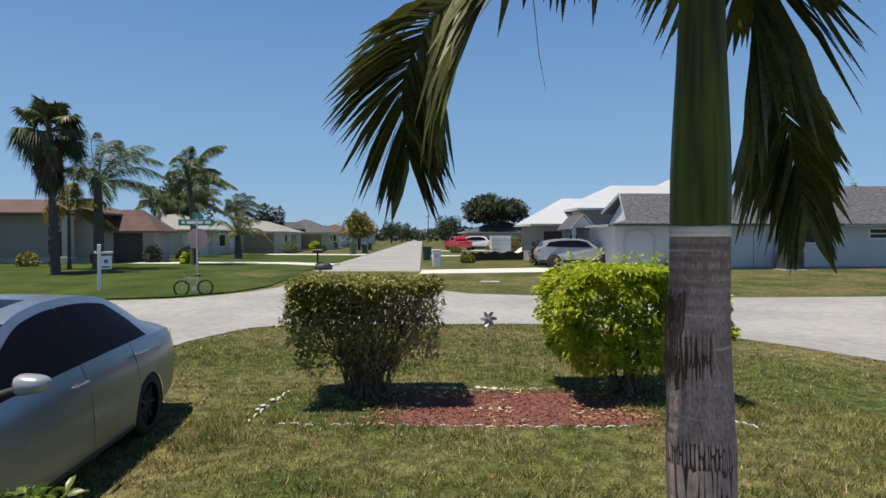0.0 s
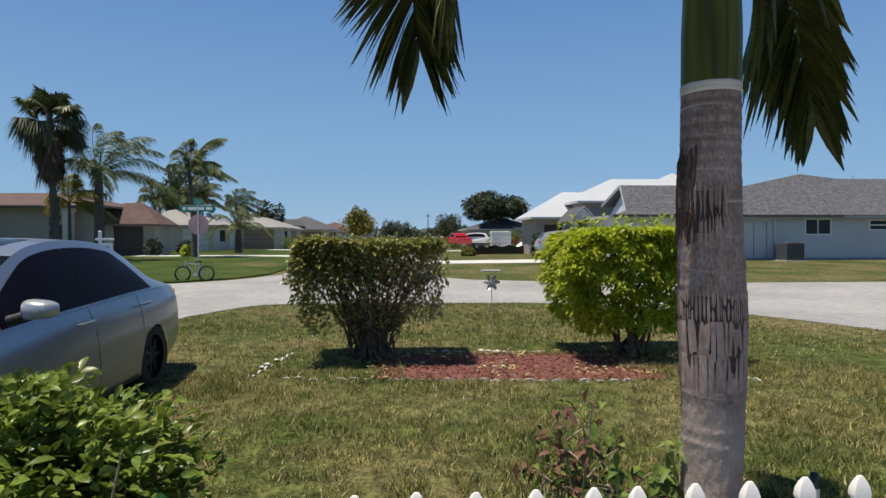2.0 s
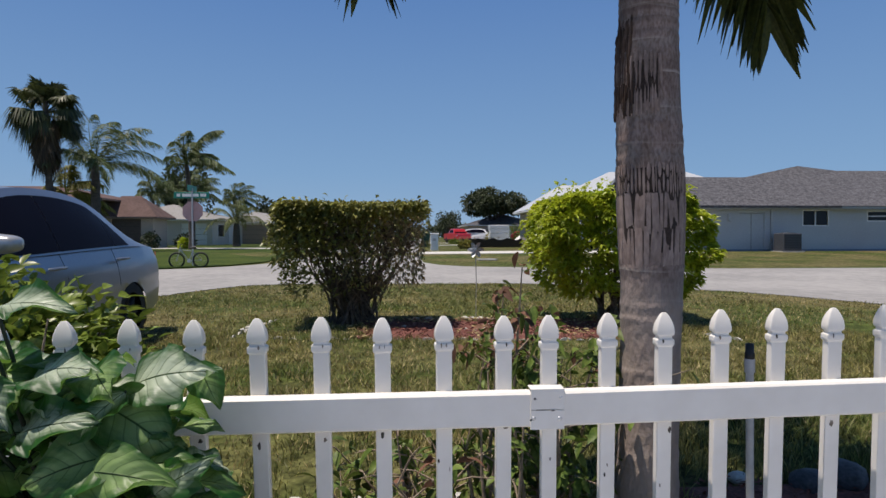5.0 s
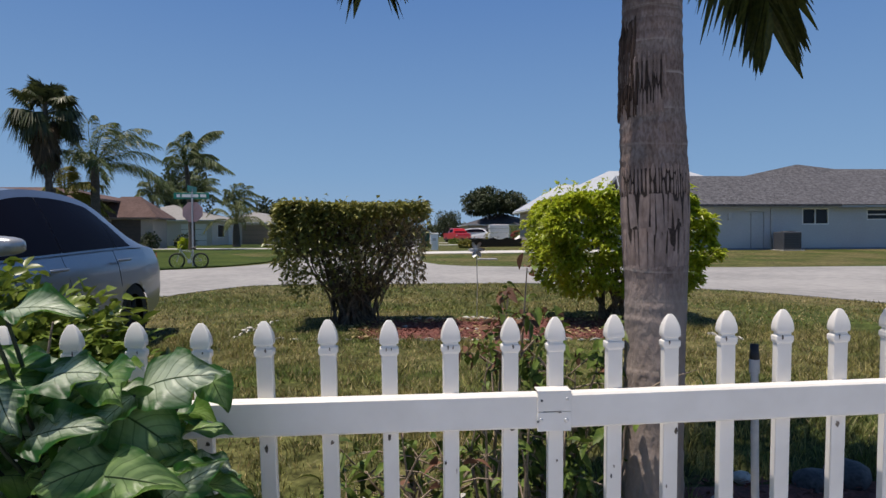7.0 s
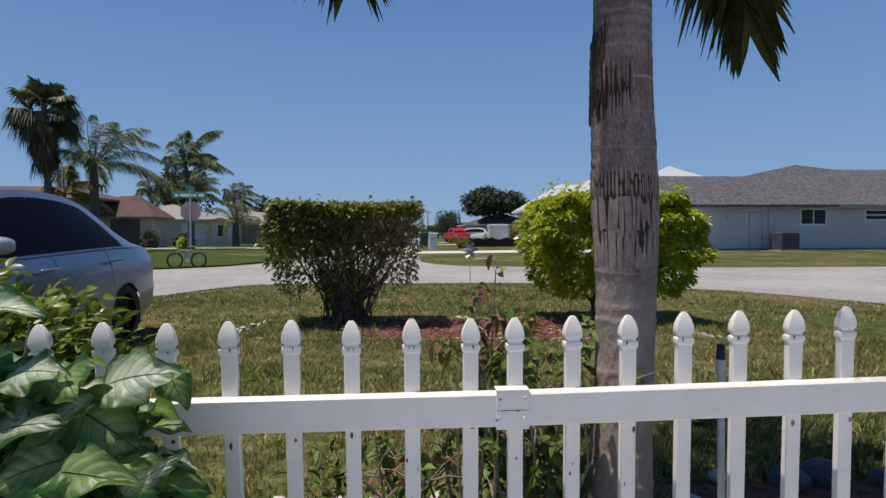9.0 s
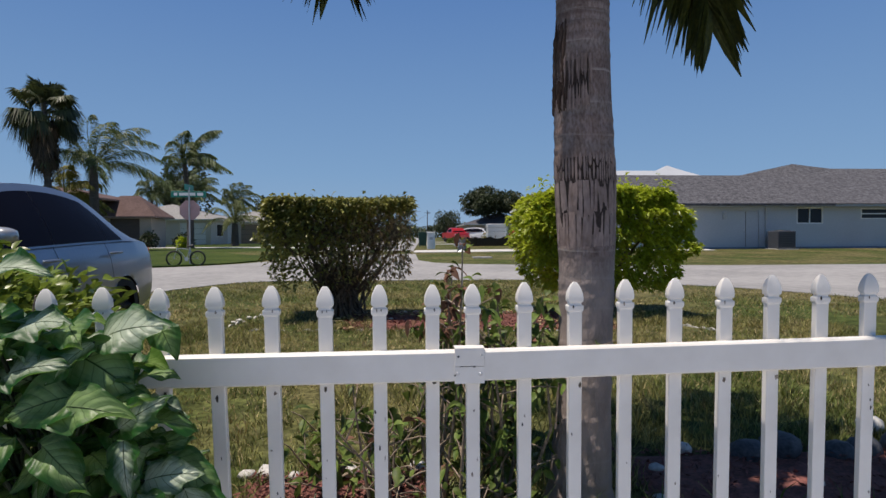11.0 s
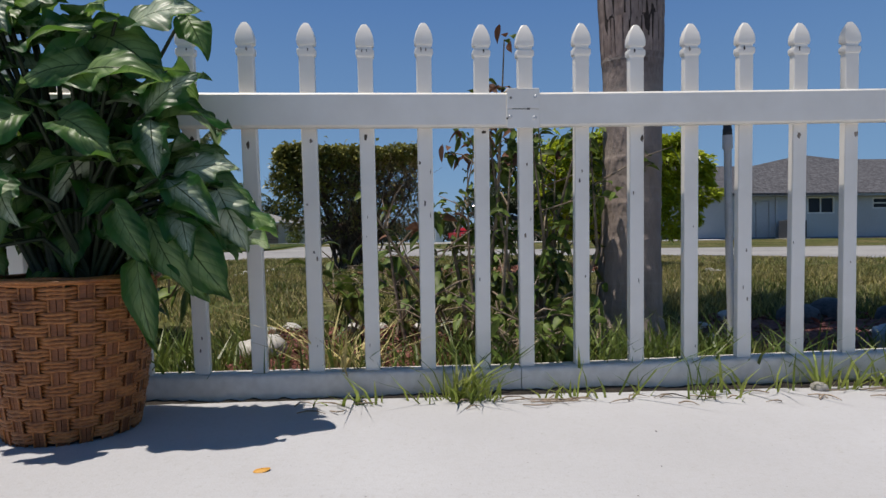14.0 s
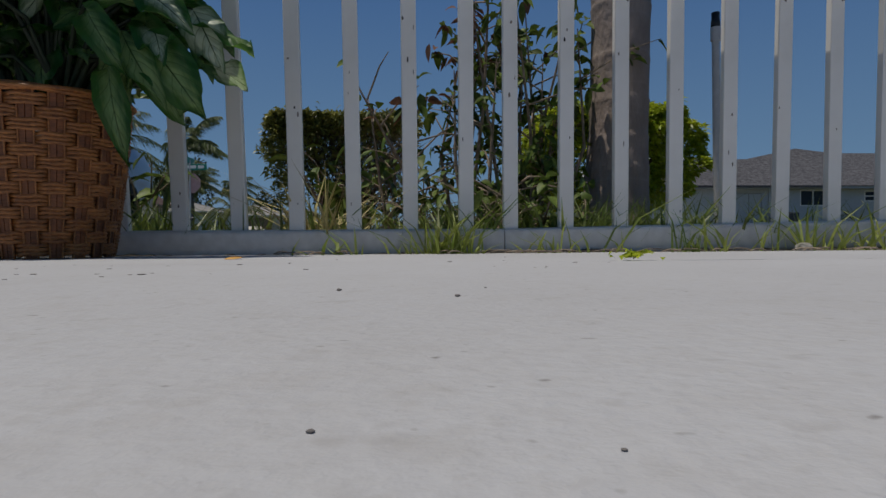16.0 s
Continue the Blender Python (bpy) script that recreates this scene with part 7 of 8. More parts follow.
def mailbox():
    th = thing("mailbox", (-4.45, 33.0, 0.30), "dark mailbox on a post with a planted rock at its foot", "mailbox")
    part("post", Geo().box(-0.04, -0.04, -0.2, 0.04, 0.04, 0.95), BLACKP, th)
    g = Geo()
    sec = [(-0.10, 0.95), (0.10, 0.95), (0.10, 1.08)] + [(0.10 * math.cos(a), 1.08 + 0.08 * math.sin(a)) for a in np.linspace(0, math.pi, 8)] + [(-0.10, 1.08)]
    n = len(sec)
    g.add([(-0.26, y, z) for y, z in sec] + [(0.26, y, z) for y, z in sec], [tuple(range(n)), tuple(range(n, 2 * n))[::-1]] + [(k, k + n, (k + 1) % n + n, (k + 1) % n) for k in range(n)])
    part("box", g, BLACKP, th)


mailbox()
pebble("rock", -4.2, 33.2, 0.28, 0.48, DARKSTONE, "dark landscaping rock by the mailbox", 31, 0.6, "")
solo("drain_slab", Geo().box(-0.40, -0.4, -0.02, 0.40, 0.4, 0.05, 0.015), ROADM, "pale concrete drain cover in the verge", "drain cover", at=(3.75, 25.6, 0.16))


def pole(x, y, h):
    th = thing("utility_pole", (x, y, float(ground_z(x, y))), "distant wooden utility pole", "pole", "poles")
    part("shaft", Geo().tube([(0, 0, -0.3), (0, 0, h)], [0.16, 0.11], 8), TRUNK, th)
    part("crossarm", Geo().box(-0.9, -0.06, h - 0.9, 0.9, 0.06, h - 0.75), TRUNK, th)


pole(-37.5, 52, 6.6)
pole(9.0, 190, 9.0)


def verge_shrubs():
    """Foundation planting along the fronts of the houses."""
    r = np.random.default_rng(17)
    for i, (x, y, w, h, m) in enumerate(((-27.5, 37.6, 1.6, 0.9, SHRUB), (-25.0, 37.5, 1.4, 1.0, SHRUB), (-22.4, 38.3, 1.0, 0.8, YELLOWLEAF), (-17.0, 43.2, 0.9, 1.1, FARLEAF), (-16.0, 47, 1.2, 1.0, FARLEAF), (-20.6, 43.2, 0.7, 0.8, YELLOWLEAF), (-14.0, 41.0, 0.5, 0.7, LIME), (-12.2, 69, 1.6, 1.4, SHRUB), (-12.5, 91, 1.4, 1.2, LIME), (-11, 100, 1.8, 1.4, FARLEAF), (-9.6, 112, 1.8, 1.2, FARLEAF), (8.5, 37.2, 0.8, 1.4, FARLEAF), (14.6, 31.4, 0.7, 0.6, SHRUB), (11.0, 58, 1.4, 1.8, SHRUB), (9.3, 60, 1.2, 1.4, YELLOWLEAF), (-30, 33, 1.7, 1.6, YELLOWLEAF), (-31.5, 34.5, 1.6, 1.6, YELLOWLEAF), (-9.5, 74, 1.1, 0.9, FARLEAF), (4.5, 41, 0.7, 0.5, YELLOWLEAF), (6.4, 70, 1.2, 0.5, SHRUB))):
        z = float(ground_z(x, y))
        n = 420
        d = r.normal(size=(n, 3))
        d /= np.linalg.norm(d, axis=1, keepdims=True)
        rad = r.uniform(0.45, 1.05, n)[:, None]
        p = d * rad * (w * 0.6, w * 0.5, h * 0.55) + (0, 0, h * 0.5)
        solo("shrub", leaf_cloud("shrub", p, d + r.normal(size=(n, 3)) * 0.5, 0.24, 0.13, 0.2, 0.2, i), m, "garden shrub beside a house", "shrub", "shrubs by the houses", at=(x, y, z))


verge_shrubs()


# ---- wicker basket with a big variegated plant ----
BX, BY, BZ = -0.578, 1.197, 0.0165


WICKERD = mat("dark_wicker", (0.105, 0.030, 0.009), (0.24, 0.080, 0.024), rough=0.55, scale=16, fine=120, spread=0.25, stretch=(1, 1, 3))


def basket():
    th = thing("wicker_basket", (BX, BY, BZ), "round brown woven wicker basket on the patio", "basket")
    H = 0.314
    rad = lambda z: 0.122 + 0.036 * (z / H) + 0.004 * math.sin(math.pi * z / H)
    n_up, rows = 20, 13
    part("liner", Geo().lathe([(0.02, 0.01), (rad(0) - 0.008, 0.01), (rad(H) - 0.008, H - 0.01), (rad(H) - 0.02, H - 0.012), (rad(0) - 0.02, 0.03), (0.02, 0.03)], 40), BLACKP, th)
    for k in range(n_up):
        a = 2 * math.pi * k / n_up
        g = Geo()
        c, s = math.cos(a), math.sin(a)
        vs = []
        zs = np.linspace(0.0, H, 16)
        for z in zs:
            r0 = rad(z)
            for da, dr in ((-0.088, -0.003), (-0.080, 0.0015), (-0.006, 0.003), (0.0, 0.0005), (0.006, 0.003), (0.080, 0.0015), (0.088, -0.003)):
                vs.append(((r0 + dr) * math.cos(a + da), (r0 + dr) * math.sin(a + da), z))
        fs = grid_faces(16, 7)
        up = part("upright", g.add(vs, fs), WICKERD, th, "darker flat upright slat")
        for da in (-0.082, 0.082):
            part("edge_cane", Geo().tube([((rad(z) + 0.003) * math.cos(a + da), (rad(z) + 0.003) * math.sin(a + da), z) for z in zs[::3]], 0.0019, 5), WICKER, up)
    for j in range(rows):
        z0 = 0.006 + j * (H - 0.012) / rows
        hh = (H - 0.012) / rows
        for q in range(3):
            n = n_up * 8
            g = Geo()
            vs = []
            zc = z0 + hh * (q + 0.5) / 3
            for i in range(n):
                a = 2 * math.pi * i / n
                ph = math.cos(n_up * a / 2 + math.pi * j)
                off = 0.0060 * max(-0.5, min(1, (ph + 0.35) * 2.0)) - 0.001
                r0 = rad(zc) + off + 0.0008 * math.sin(i * 1.7 + q)
                zz = zc + 0.0009 * math.sin(i * 0.9 + j * 2 + q)
                for dz, dr in ((-hh * 0.162, -0.0015), (0, 0.0022), (hh * 0.162, -0.0015)):
                    vs.append(((r0 + dr) * math.cos(a), (r0 + dr) * math.sin(a), zz + dz))
            fs = []
            for i in range(n):
                i2 = (i + 1) % n
                for k in range(2):
                    fs.append((i * 3 + k, i2 * 3 + k, i2 * 3 + k + 1, i * 3 + k + 1))
            part("weave_strand", g.add(vs, fs, True), WICKER, th)
    g = Geo()
    for q, (dz, dr) in enumerate(((0.0, 0.004), (0.008, 0.0), (0.004, 0.009))):
        pts = [((rad(H) + dr + 0.002 * math.sin(i * 1.1 + q)) * math.cos(2 * math.pi * i / 60), (rad(H) + dr) * math.sin(2 * math.pi * i / 60), H + dz + 0.0015 * math.sin(i * 0.8 + q * 2)) for i in range(61)]
        g.tube(pts, 0.0045, 6, cap=False)
    part("rim", g, WICKER, th, "twisted wicker rim")
    return th


basket()


def variegated(name, vein, edge, pale):
    """Leaf: deep green rim, creamy heart that feathers outwards from the midrib along side veins; uses the leaf's own u and v."""
    m = bpy.data.materials.new(name)
    m.use_nodes = True
    N, L = m.node_tree.nodes, m.node_tree.links
    out = N["Principled BSDF"]
    out.inputs["Roughness"].default_value = 0.42
    out.inputs["Specular IOR Level"].default_value = 0.40
    uv = N.new("ShaderNodeUVMap")
    uv.uv_map = "leaf"
    sep = N.new("ShaderNodeSeparateXYZ")
    L.new(uv.outputs[0], sep.inputs[0])

    def maths(op, a, b=0.0, c=0.0):
        x = N.new("ShaderNodeMath")
        x.operation = op
        for i, v in enumerate((a, b, c)):
            if isinstance(v, (int, float)):
                x.inputs[i].default_value = v
            else:
                L.new(v, x.inputs[i])
        return x.outputs[0]

    v = maths("ABSOLUTE", sep.outputs[1])
    u = sep.outputs[0]
    nz = N.new("ShaderNodeTexNoise")
    nz.inputs["Scale"].default_value = 7
    nz.inputs["Detail"].default_value = 6
    L.new(uv.outputs[0], nz.inputs["Vector"])
    info = N.new("ShaderNodeObjectInfo")
    # side veins run slantwise
    ph = maths("MULTIPLY", maths("SUBTRACT", u, maths("MULTIPLY", v, 0.30)), 44.0)
    slant = N.new("ShaderNodeCombineXYZ")
    L.new(maths("MULTIPLY", ph, 0.32), slant.inputs[0])
    L.new(maths("MULTIPLY", sep.outputs[1], 1.6), slant.inputs[1])
    L.new(maths("MULTIPLY", info.outputs["Random"], 50.0), slant.inputs[2])
    streak = N.new("ShaderNodeTexNoise")
    streak.inputs["Scale"].default_value = 1.0
    streak.inputs["Detail"].default_value = 4
    L.new(slant.outputs[0], streak.inputs["Vector"])
    wave = maths("MULTIPLY_ADD", streak.outputs[0], 0.42, -0.19)
    lim = maths("ADD", maths("MULTIPLY_ADD", nz.outputs[0], 0.6, 0.28), wave)
    lim = maths("ADD", lim, maths("MULTIPLY_ADD", info.outputs["Random"], 0.5, -0.22))
    r = N.new("ShaderNodeMapRange")
    L.new(maths("SUBTRACT", lim, v), r.inputs[0])
    r.inputs[1].default_value, r.inputs[2].default_value = -0.22, 0.42

    def blend(f, a, b):
        x = N.new("ShaderNodeMix")
        x.data_type = "RGBA"
        L.new(f, x.inputs[0])
        for s, c in ((6, a), (7, b)):
            if isinstance(c, tuple):
                x.inputs[s].default_value = (*c, 1)
            else:
                L.new(c, x.inputs[s])
        return x.outputs[2]

    n2 = N.new("ShaderNodeTexNoise")
    n2.inputs["Scale"].default_value = 3
    L.new(uv.outputs[0], n2.inputs["Vector"])
    col = blend(r.outputs[0], blend(n2.outputs[0], edge, vein), pale)
    mid = N.new("ShaderNodeMapRange")
    L.new(v, mid.inputs[0])
    mid.inputs[1].default_value, mid.inputs[2].default_value = 0.035, 0.012
    col = blend(mid.outputs[0], col, (0.02, 0.05, 0.02))
    rib = N.new("ShaderNodeMapRange")
    L.new(maths("SINE", ph), rib.inputs[0])
    rib.inputs[1].default_value, rib.inputs[2].default_value = 0.90, 1.0
    col = blend(maths("MULTIPLY", rib.outputs[0], 0.55), col, edge)
    L.new(col, out.inputs["Base Color"])
    bp = N.new("ShaderNodeBump")
    bp.inputs["Distance"].default_value = 0.0007
    L.new(maths("SUBTRACT", maths("SINE", ph), maths("MULTIPLY", mid.outputs[0], 3.0)), bp.inputs["Height"])
    L.new(bp.outputs[0], out.inputs["Normal"])
    tr = N.new("ShaderNodeBsdfTranslucent")
    # light that comes through is yellower than what is thrown back
    through_ = N.new("ShaderNodeMix")
    through_.data_type = "RGBA"
    through_.inputs[0].default_value = 0.45
    L.new(col, through_.inputs[6])
    through_.inputs[7].default_value = (0.25, 0.42, 0.06, 1)
    L.new(through_.outputs[2], tr.inputs[0])
    ms = N.new("ShaderNodeMixShader")
    ms.inputs[0].default_value = 0.40
    L.new(out.outputs[0], ms.inputs[1])
    L.new(tr.outputs[0], ms.inputs[2])
    L.new(ms.outputs[0], N["Material Output"].inputs[0])
    return m


LEAFV = variegated("variegated_leaf", (0.022, 0.135, 0.022), (0.006, 0.038, 0.013), (0.54, 0.62, 0.47))
# greener leaf; its heart is darkened to stand for shade low down
LEAFG = variegated("green_leaf", (0.022, 0.130, 0.018), (0.007, 0.042, 0.012), (0.24, 0.36, 0.14))


def big_leaf_mesh(length, width, curl, cup, twist, wave, seed, material):
    """A broad pointed leaf lying along +x, curling down."""
    nu, nv = 23, 11
    vs, uvs = [], []
    for i in range(nu):
        u = i / (nu - 1)
        w = width * 0.5 * (math.sin(math.pi * u ** 0.72) ** 0.85) * (1 - 0.25 * u ** 3) + 0.001
        a = curl * u
        x = length * (math.sin(a) / curl if curl else u)
        z = -length * ((1 - math.cos(a)) / curl if curl else 0)
        for j in range(nv):
            v = (j / (nv - 1) - 0.5) * 2
            y = v * w
            zz = z + cup * w * abs(v) ** 1.4 + wave * (math.sin(u * 8 + seed + (2 if v > 0 else 0)) + 0.5 * math.sin(u * 19 + seed * 2 - (1 if v > 0 else 0))) * abs(v) ** 2 - 0.0014 * abs(math.sin((u - 0.3 * abs(v)) * 22)) * abs(v) + 0.016 * (noise.noise((u * 4.2, v * 1.5, seed * 3.1 + 7)) - noise.noise((u * 4.2, 0.0, seed * 3.1 + 7))) * (0.35 + u)
            tw = twist * u
            vs.append((x, y * math.cos(tw) - (zz - z) * math.sin(tw), z + y * math.sin(tw) + (zz - z) * math.cos(tw)))
            uvs.append((u, v))
    fs = grid_faces(nu, nv)
    me = mesh_from("leaf", vs, fs, True)
    lay = me.uv_layers.new(name="leaf")
    for lp in me.loops:
        lay.data[lp.index].uv = uvs[lp.vertex_index]
    me.materials.append(material)
    return me


def potted_plant():
    rim = Vector((BX, BY, 0.332))
    th = thing("variegated_plant", rim, "large artificial plant with cream and green variegated leaves", "plant")
    shapes = ((0.190, 0.122, 0.9, 0.20, 0.1, LEAFV), (0.175, 0.112, 1.3, 0.15, -0.25, LEAFG), (0.200, 0.116, 0.6, 0.25, 0.25, LEAFV), (0.165, 0.108, 1.0, 0.30, 0.0, LEAFG), (0.185, 0.108, 1.1, 0.18, -0.1, LEAFG), (0.170, 0.106, 1.5, 0.20, 0.2, LEAFV))
    kinds = [big_leaf_mesh(l, w, c, cu, tw, 0.015, i * 1.3, m) for i, (l, w, c, cu, tw, m) in enumerate(shapes)]
    r = np.random.default_rng(12)
    stems = Geo()

    def set_leaf(base, tip, face, broad, kind):
        """One leaf from its stalk to its tip, its upper side turned to face."""
        length, _, curl = shapes[kind][:3]
        base, tip = Vector(base), Vector(tip)
        way = (tip - base).normalized()
        side = Vector(face).cross(way).normalized()
        up = way.cross(side)
        fx = (way * math.cos(curl / 2) + up * math.sin(curl / 2)).normalized()
        fz = fx.cross(side)
        k = (tip - base).length / (2 * length * math.sin(curl / 2) / curl)
        m = Matrix((fx * k, side * k * broad, fz * k)).transposed().to_4x4()
        m.translation = base
        lf = part("leaf", kinds[kind], None, th)
        lf.matrix_basis = m
        return lf

    # sprays: where a stalk leaves the pot, then its leaves as base, tip, facing (0 up to 1 outwards), breadth and shape
    crown = ((-0.122, -0.027, 0.679, 0.035, -0.05, 0.672, 0.30, 1.0, 2), (-0.161, -0.067, 0.642, -0.282, -0.10, 0.715, 0.55, 1.35, 0), (-0.114, -0.077, 0.655, -0.175, -0.14, 0.558, 0.55, 1.45, 2), (-0.19, -0.07, 0.656, -0.295, -0.12, 0.648, 0.35, 1.0, 2), (-0.045, -0.047, 0.543, 0.10, -0.10, 0.565, 0.4, 1.2, 0),
             (-0.095, -0.097, 0.549, -0.035, -0.14, 0.470, 0.6, 1.1, 0))
    upper = ((-0.047, -0.10, 0.451, 0.115, -0.137, 0.485, 0.45, 1.1, 2), (0.129, -0.017, 0.521, 0.29, -0.047, 0.55, 0.55, 1.25, 0), (0.137, -0.077, 0.523, 0.06, -0.13, 0.44, 0.5, 1.1, 2), (0.086, -0.060, 0.495, 0.222, -0.06, 0.395, 0.55, 1.25, 4), (0.24, 0.01, 0.56, 0.285, 0.003, 0.463, 0.7, 1.0, 1), (-0.184, -0.097, 0.477, -0.145, -0.16, 0.352, 0.7, 1.1, 4))
    middle = ((-0.13, -0.097, 0.481, -0.116, -0.17, 0.322, 0.75, 1.0, 3), (0.137, -0.107, 0.415, -0.01, -0.15, 0.372, 0.6, 1.1, 3), (0.067, -0.117, 0.387, 0.255, -0.16, 0.374, 0.62, 0.85, 1), (0.192, -0.087, 0.33, 0.31, -0.107, 0.405, 0.7, 0.9, 0), (0.209, -0.107, 0.316, 0.239, -0.15, 0.195, 0.85, 1.0, 2),
              (-0.009, -0.117, 0.329, -0.105, -0.18, 0.225, 0.7, 1.0, 4), (-0.196, -0.127, 0.299, -0.095, -0.17, 0.195, 0.7, 1.0, 4), (0.05, -0.127, 0.313, 0.175, -0.18, 0.225, 0.6, 0.9, 4))
    low = ((0.241, -0.077, 0.209, 0.37, -0.08, 0.222, 0.5, 1.1, 0), (0.32, -0.057, 0.181, 0.38, -0.067, 0.055, 0.85, 0.95, 0), (0.241, -0.117, 0.197, 0.35, -0.15, 0.105, 0.65, 0.9, 2), (-0.075, -0.177, 0.215, -0.038, -0.23, 0.070, 0.85, 1.25, 0), (-0.034, -0.167, 0.187, 0.013, -0.197, 0.105, 0.85, 1.1, 5),
           (0.181, -0.112, 0.058, 0.217, -0.104, -0.150, 1.03, 0.42, 4), (0.245, -0.097, 0.11, 0.352, -0.077, -0.045, 1.03, 0.85, 4), (-0.121, -0.127, 0.05, -0.157, -0.137, -0.077, 0.9, 0.95, 4), (0.153, -0.137, 0.149, 0.232, -0.150, 0.02, 1.0, 0.65, 4), (0.20, -0.10, 0.12, 0.285, -0.115, -0.03, 1.02, 0.6, 1), (0.21, -0.06, 0.15, 0.30, -0.05, -0.05, 1.02, 0.75, 3))
    for root, spray in (((-0.04, 0.0, 0.0), crown), ((0.0, 0.0, 0.0), upper), ((0.02, -0.01, 0.0), middle), ((0.05, -0.02, 0.0), low)):
        for bx, by, bz, tx, ty, tz, f, broad, kind in spray:
            set_leaf((bx, by, bz), (tx, ty, tz), (0.25 * f * (tx + bx), -f, 1.05 - f), broad, kind)
            a, b = Vector(root), Vector((bx, by, bz))
            stems.tube([a, a.lerp(b, 0.55) + Vector((-b.x * 0.12, 0.03, 0.04 + 0.05 * max(0.0, 0.4 - bz))), b.lerp(a, 0.08) + Vector((0, 0, 0.02)), b], [0.006, 0.005, 0.0035, 0.0028], 6)
    # fuller growth behind, mostly in the darker leaf, as shade would show it
    sprays = ((-0.17, 0.03, 0.45, 4, 50), (0.02, 0.02, 0.50, 4, 25), (0.10, 0.02, 0.46, 5, 25), (0.17, 0.03, 0.44, 4, 25), (-0.02, 0.04, 0.37, 5, 30), (0.12, 0.0, 0.33, 5, 35), (-0.11, 0.0, 0.28, 5, 35), (-0.22, 0.0, 0.25, 6, 40), (-0.24, 0.02, 0.13, 5, 50), (-0.20, -0.05, 0.17, 4, 45), (0.20, 0.0, 0.27, 6, 35), (0.25, 0.02, 0.21, 6, 45),
              (0.29, -0.02, 0.12, 5, 60), (0.0, 0.08, 0.26, 6, 45), (0.03, 0.06, 0.15, 6, 45), (0.10, 0.05, 0.20, 6, 40), (-0.08, 0.06, 0.14, 5, 50), (0.05, 0.07, 0.34, 5, 45), (-0.05, 0.07, 0.06, 5, 60), (0.10, 0.06, 0.06, 5, 60), (-0.26, -0.02, 0.32, 5, 40), (-0.25, -0.06, 0.22, 5, 45), (0.06, -0.05, 0.42, 6, 35), (0.14, -0.06, 0.40, 6, 35), (0.0, -0.05, 0.32, 6, 45), (0.10, -0.05, 0.26, 6, 50), (0.21, -0.04, 0.36, 6, 40), (-0.14, -0.05, 0.36, 5, 45), (0.26, -0.06, 0.16, 6, 55), (0.22, -0.05, 0.10, 5, 65), (-0.10, -0.04, 0.22, 6, 50), (-0.17, -0.04, 0.10, 5, 60), (-0.06, -0.02, 0.50, 6, 40), (-0.13, 0.0, 0.56, 5, 35), (0.04, 0.0, 0.54, 5, 30), (0.0, -0.04, 0.46, 6, 40), (0.0, 0.02, 0.12, 7, 60), (0.08, 0.02, 0.14, 7, 60), (-0.06, 0.0, 0.18, 6, 60), (0.03, 0.03, 0.24, 7, 55))
    k = 0
    for sx, sy, sz, cnt, hang in sprays:
        top = Vector((sx, sy, sz))
        foot = Vector((sx * 0.15, sy * 0.15, -0.05))
        stems.tube([foot, foot.lerp(top, 0.55) + Vector((-sx * 0.15, 0, 0.05)), top], [0.007, 0.0055, 0.004], 6)
        for i in range(cnt):
            head = radians(r.uniform(0, 360)) if cnt < 4 else 2 * math.pi * (i + r.uniform(-0.3, 0.3)) / cnt
            pit = radians(18 - hang * r.uniform(0.3, 1.3))
            ln = r.uniform(0.12, 0.17)
            tip = top + Vector((math.cos(head) * math.cos(pit), math.sin(head) * math.cos(pit), math.sin(pit))) * ln
            if tip.y > 0.14:
                tip.y = 0.14 - 0.3 * (tip.y - 0.14)
            if tip.y < -0.16 or (tip.y < -0.11 and -0.10 < tip.x < 0.14 and tip.z < 0.16) or tip.x < -0.40:
                continue
            at = top + Vector((r.normal() * 0.012, r.normal() * 0.012, r.uniform(-0.04, 0.02)))
            set_leaf(at, tip, (r.normal() * 0.35, r.normal() * 0.3 - 0.25, 1.0), r.uniform(0.85, 1.15), (1, 4, 3, 0, 4, 2)[k % 6])
            k += 1
    tagged(part("stem_work", stems, mat("plant_stem", (0.010, 0.018, 0.007), (0.026, 0.042, 0.016), rough=0.6), th), kind="stuff")
    part("pot_soil", Geo().lathe([(0.150, -0.060), (0.10, -0.045), (0.02, -0.040), (0.001, -0.040)], 28), mat("dark_moss", (0.010, 0.009, 0.007), (0.03, 0.026, 0.018), rough=0.95, scale=40, bump=0.004), th, "dark moss round the stems")


potted_plant()


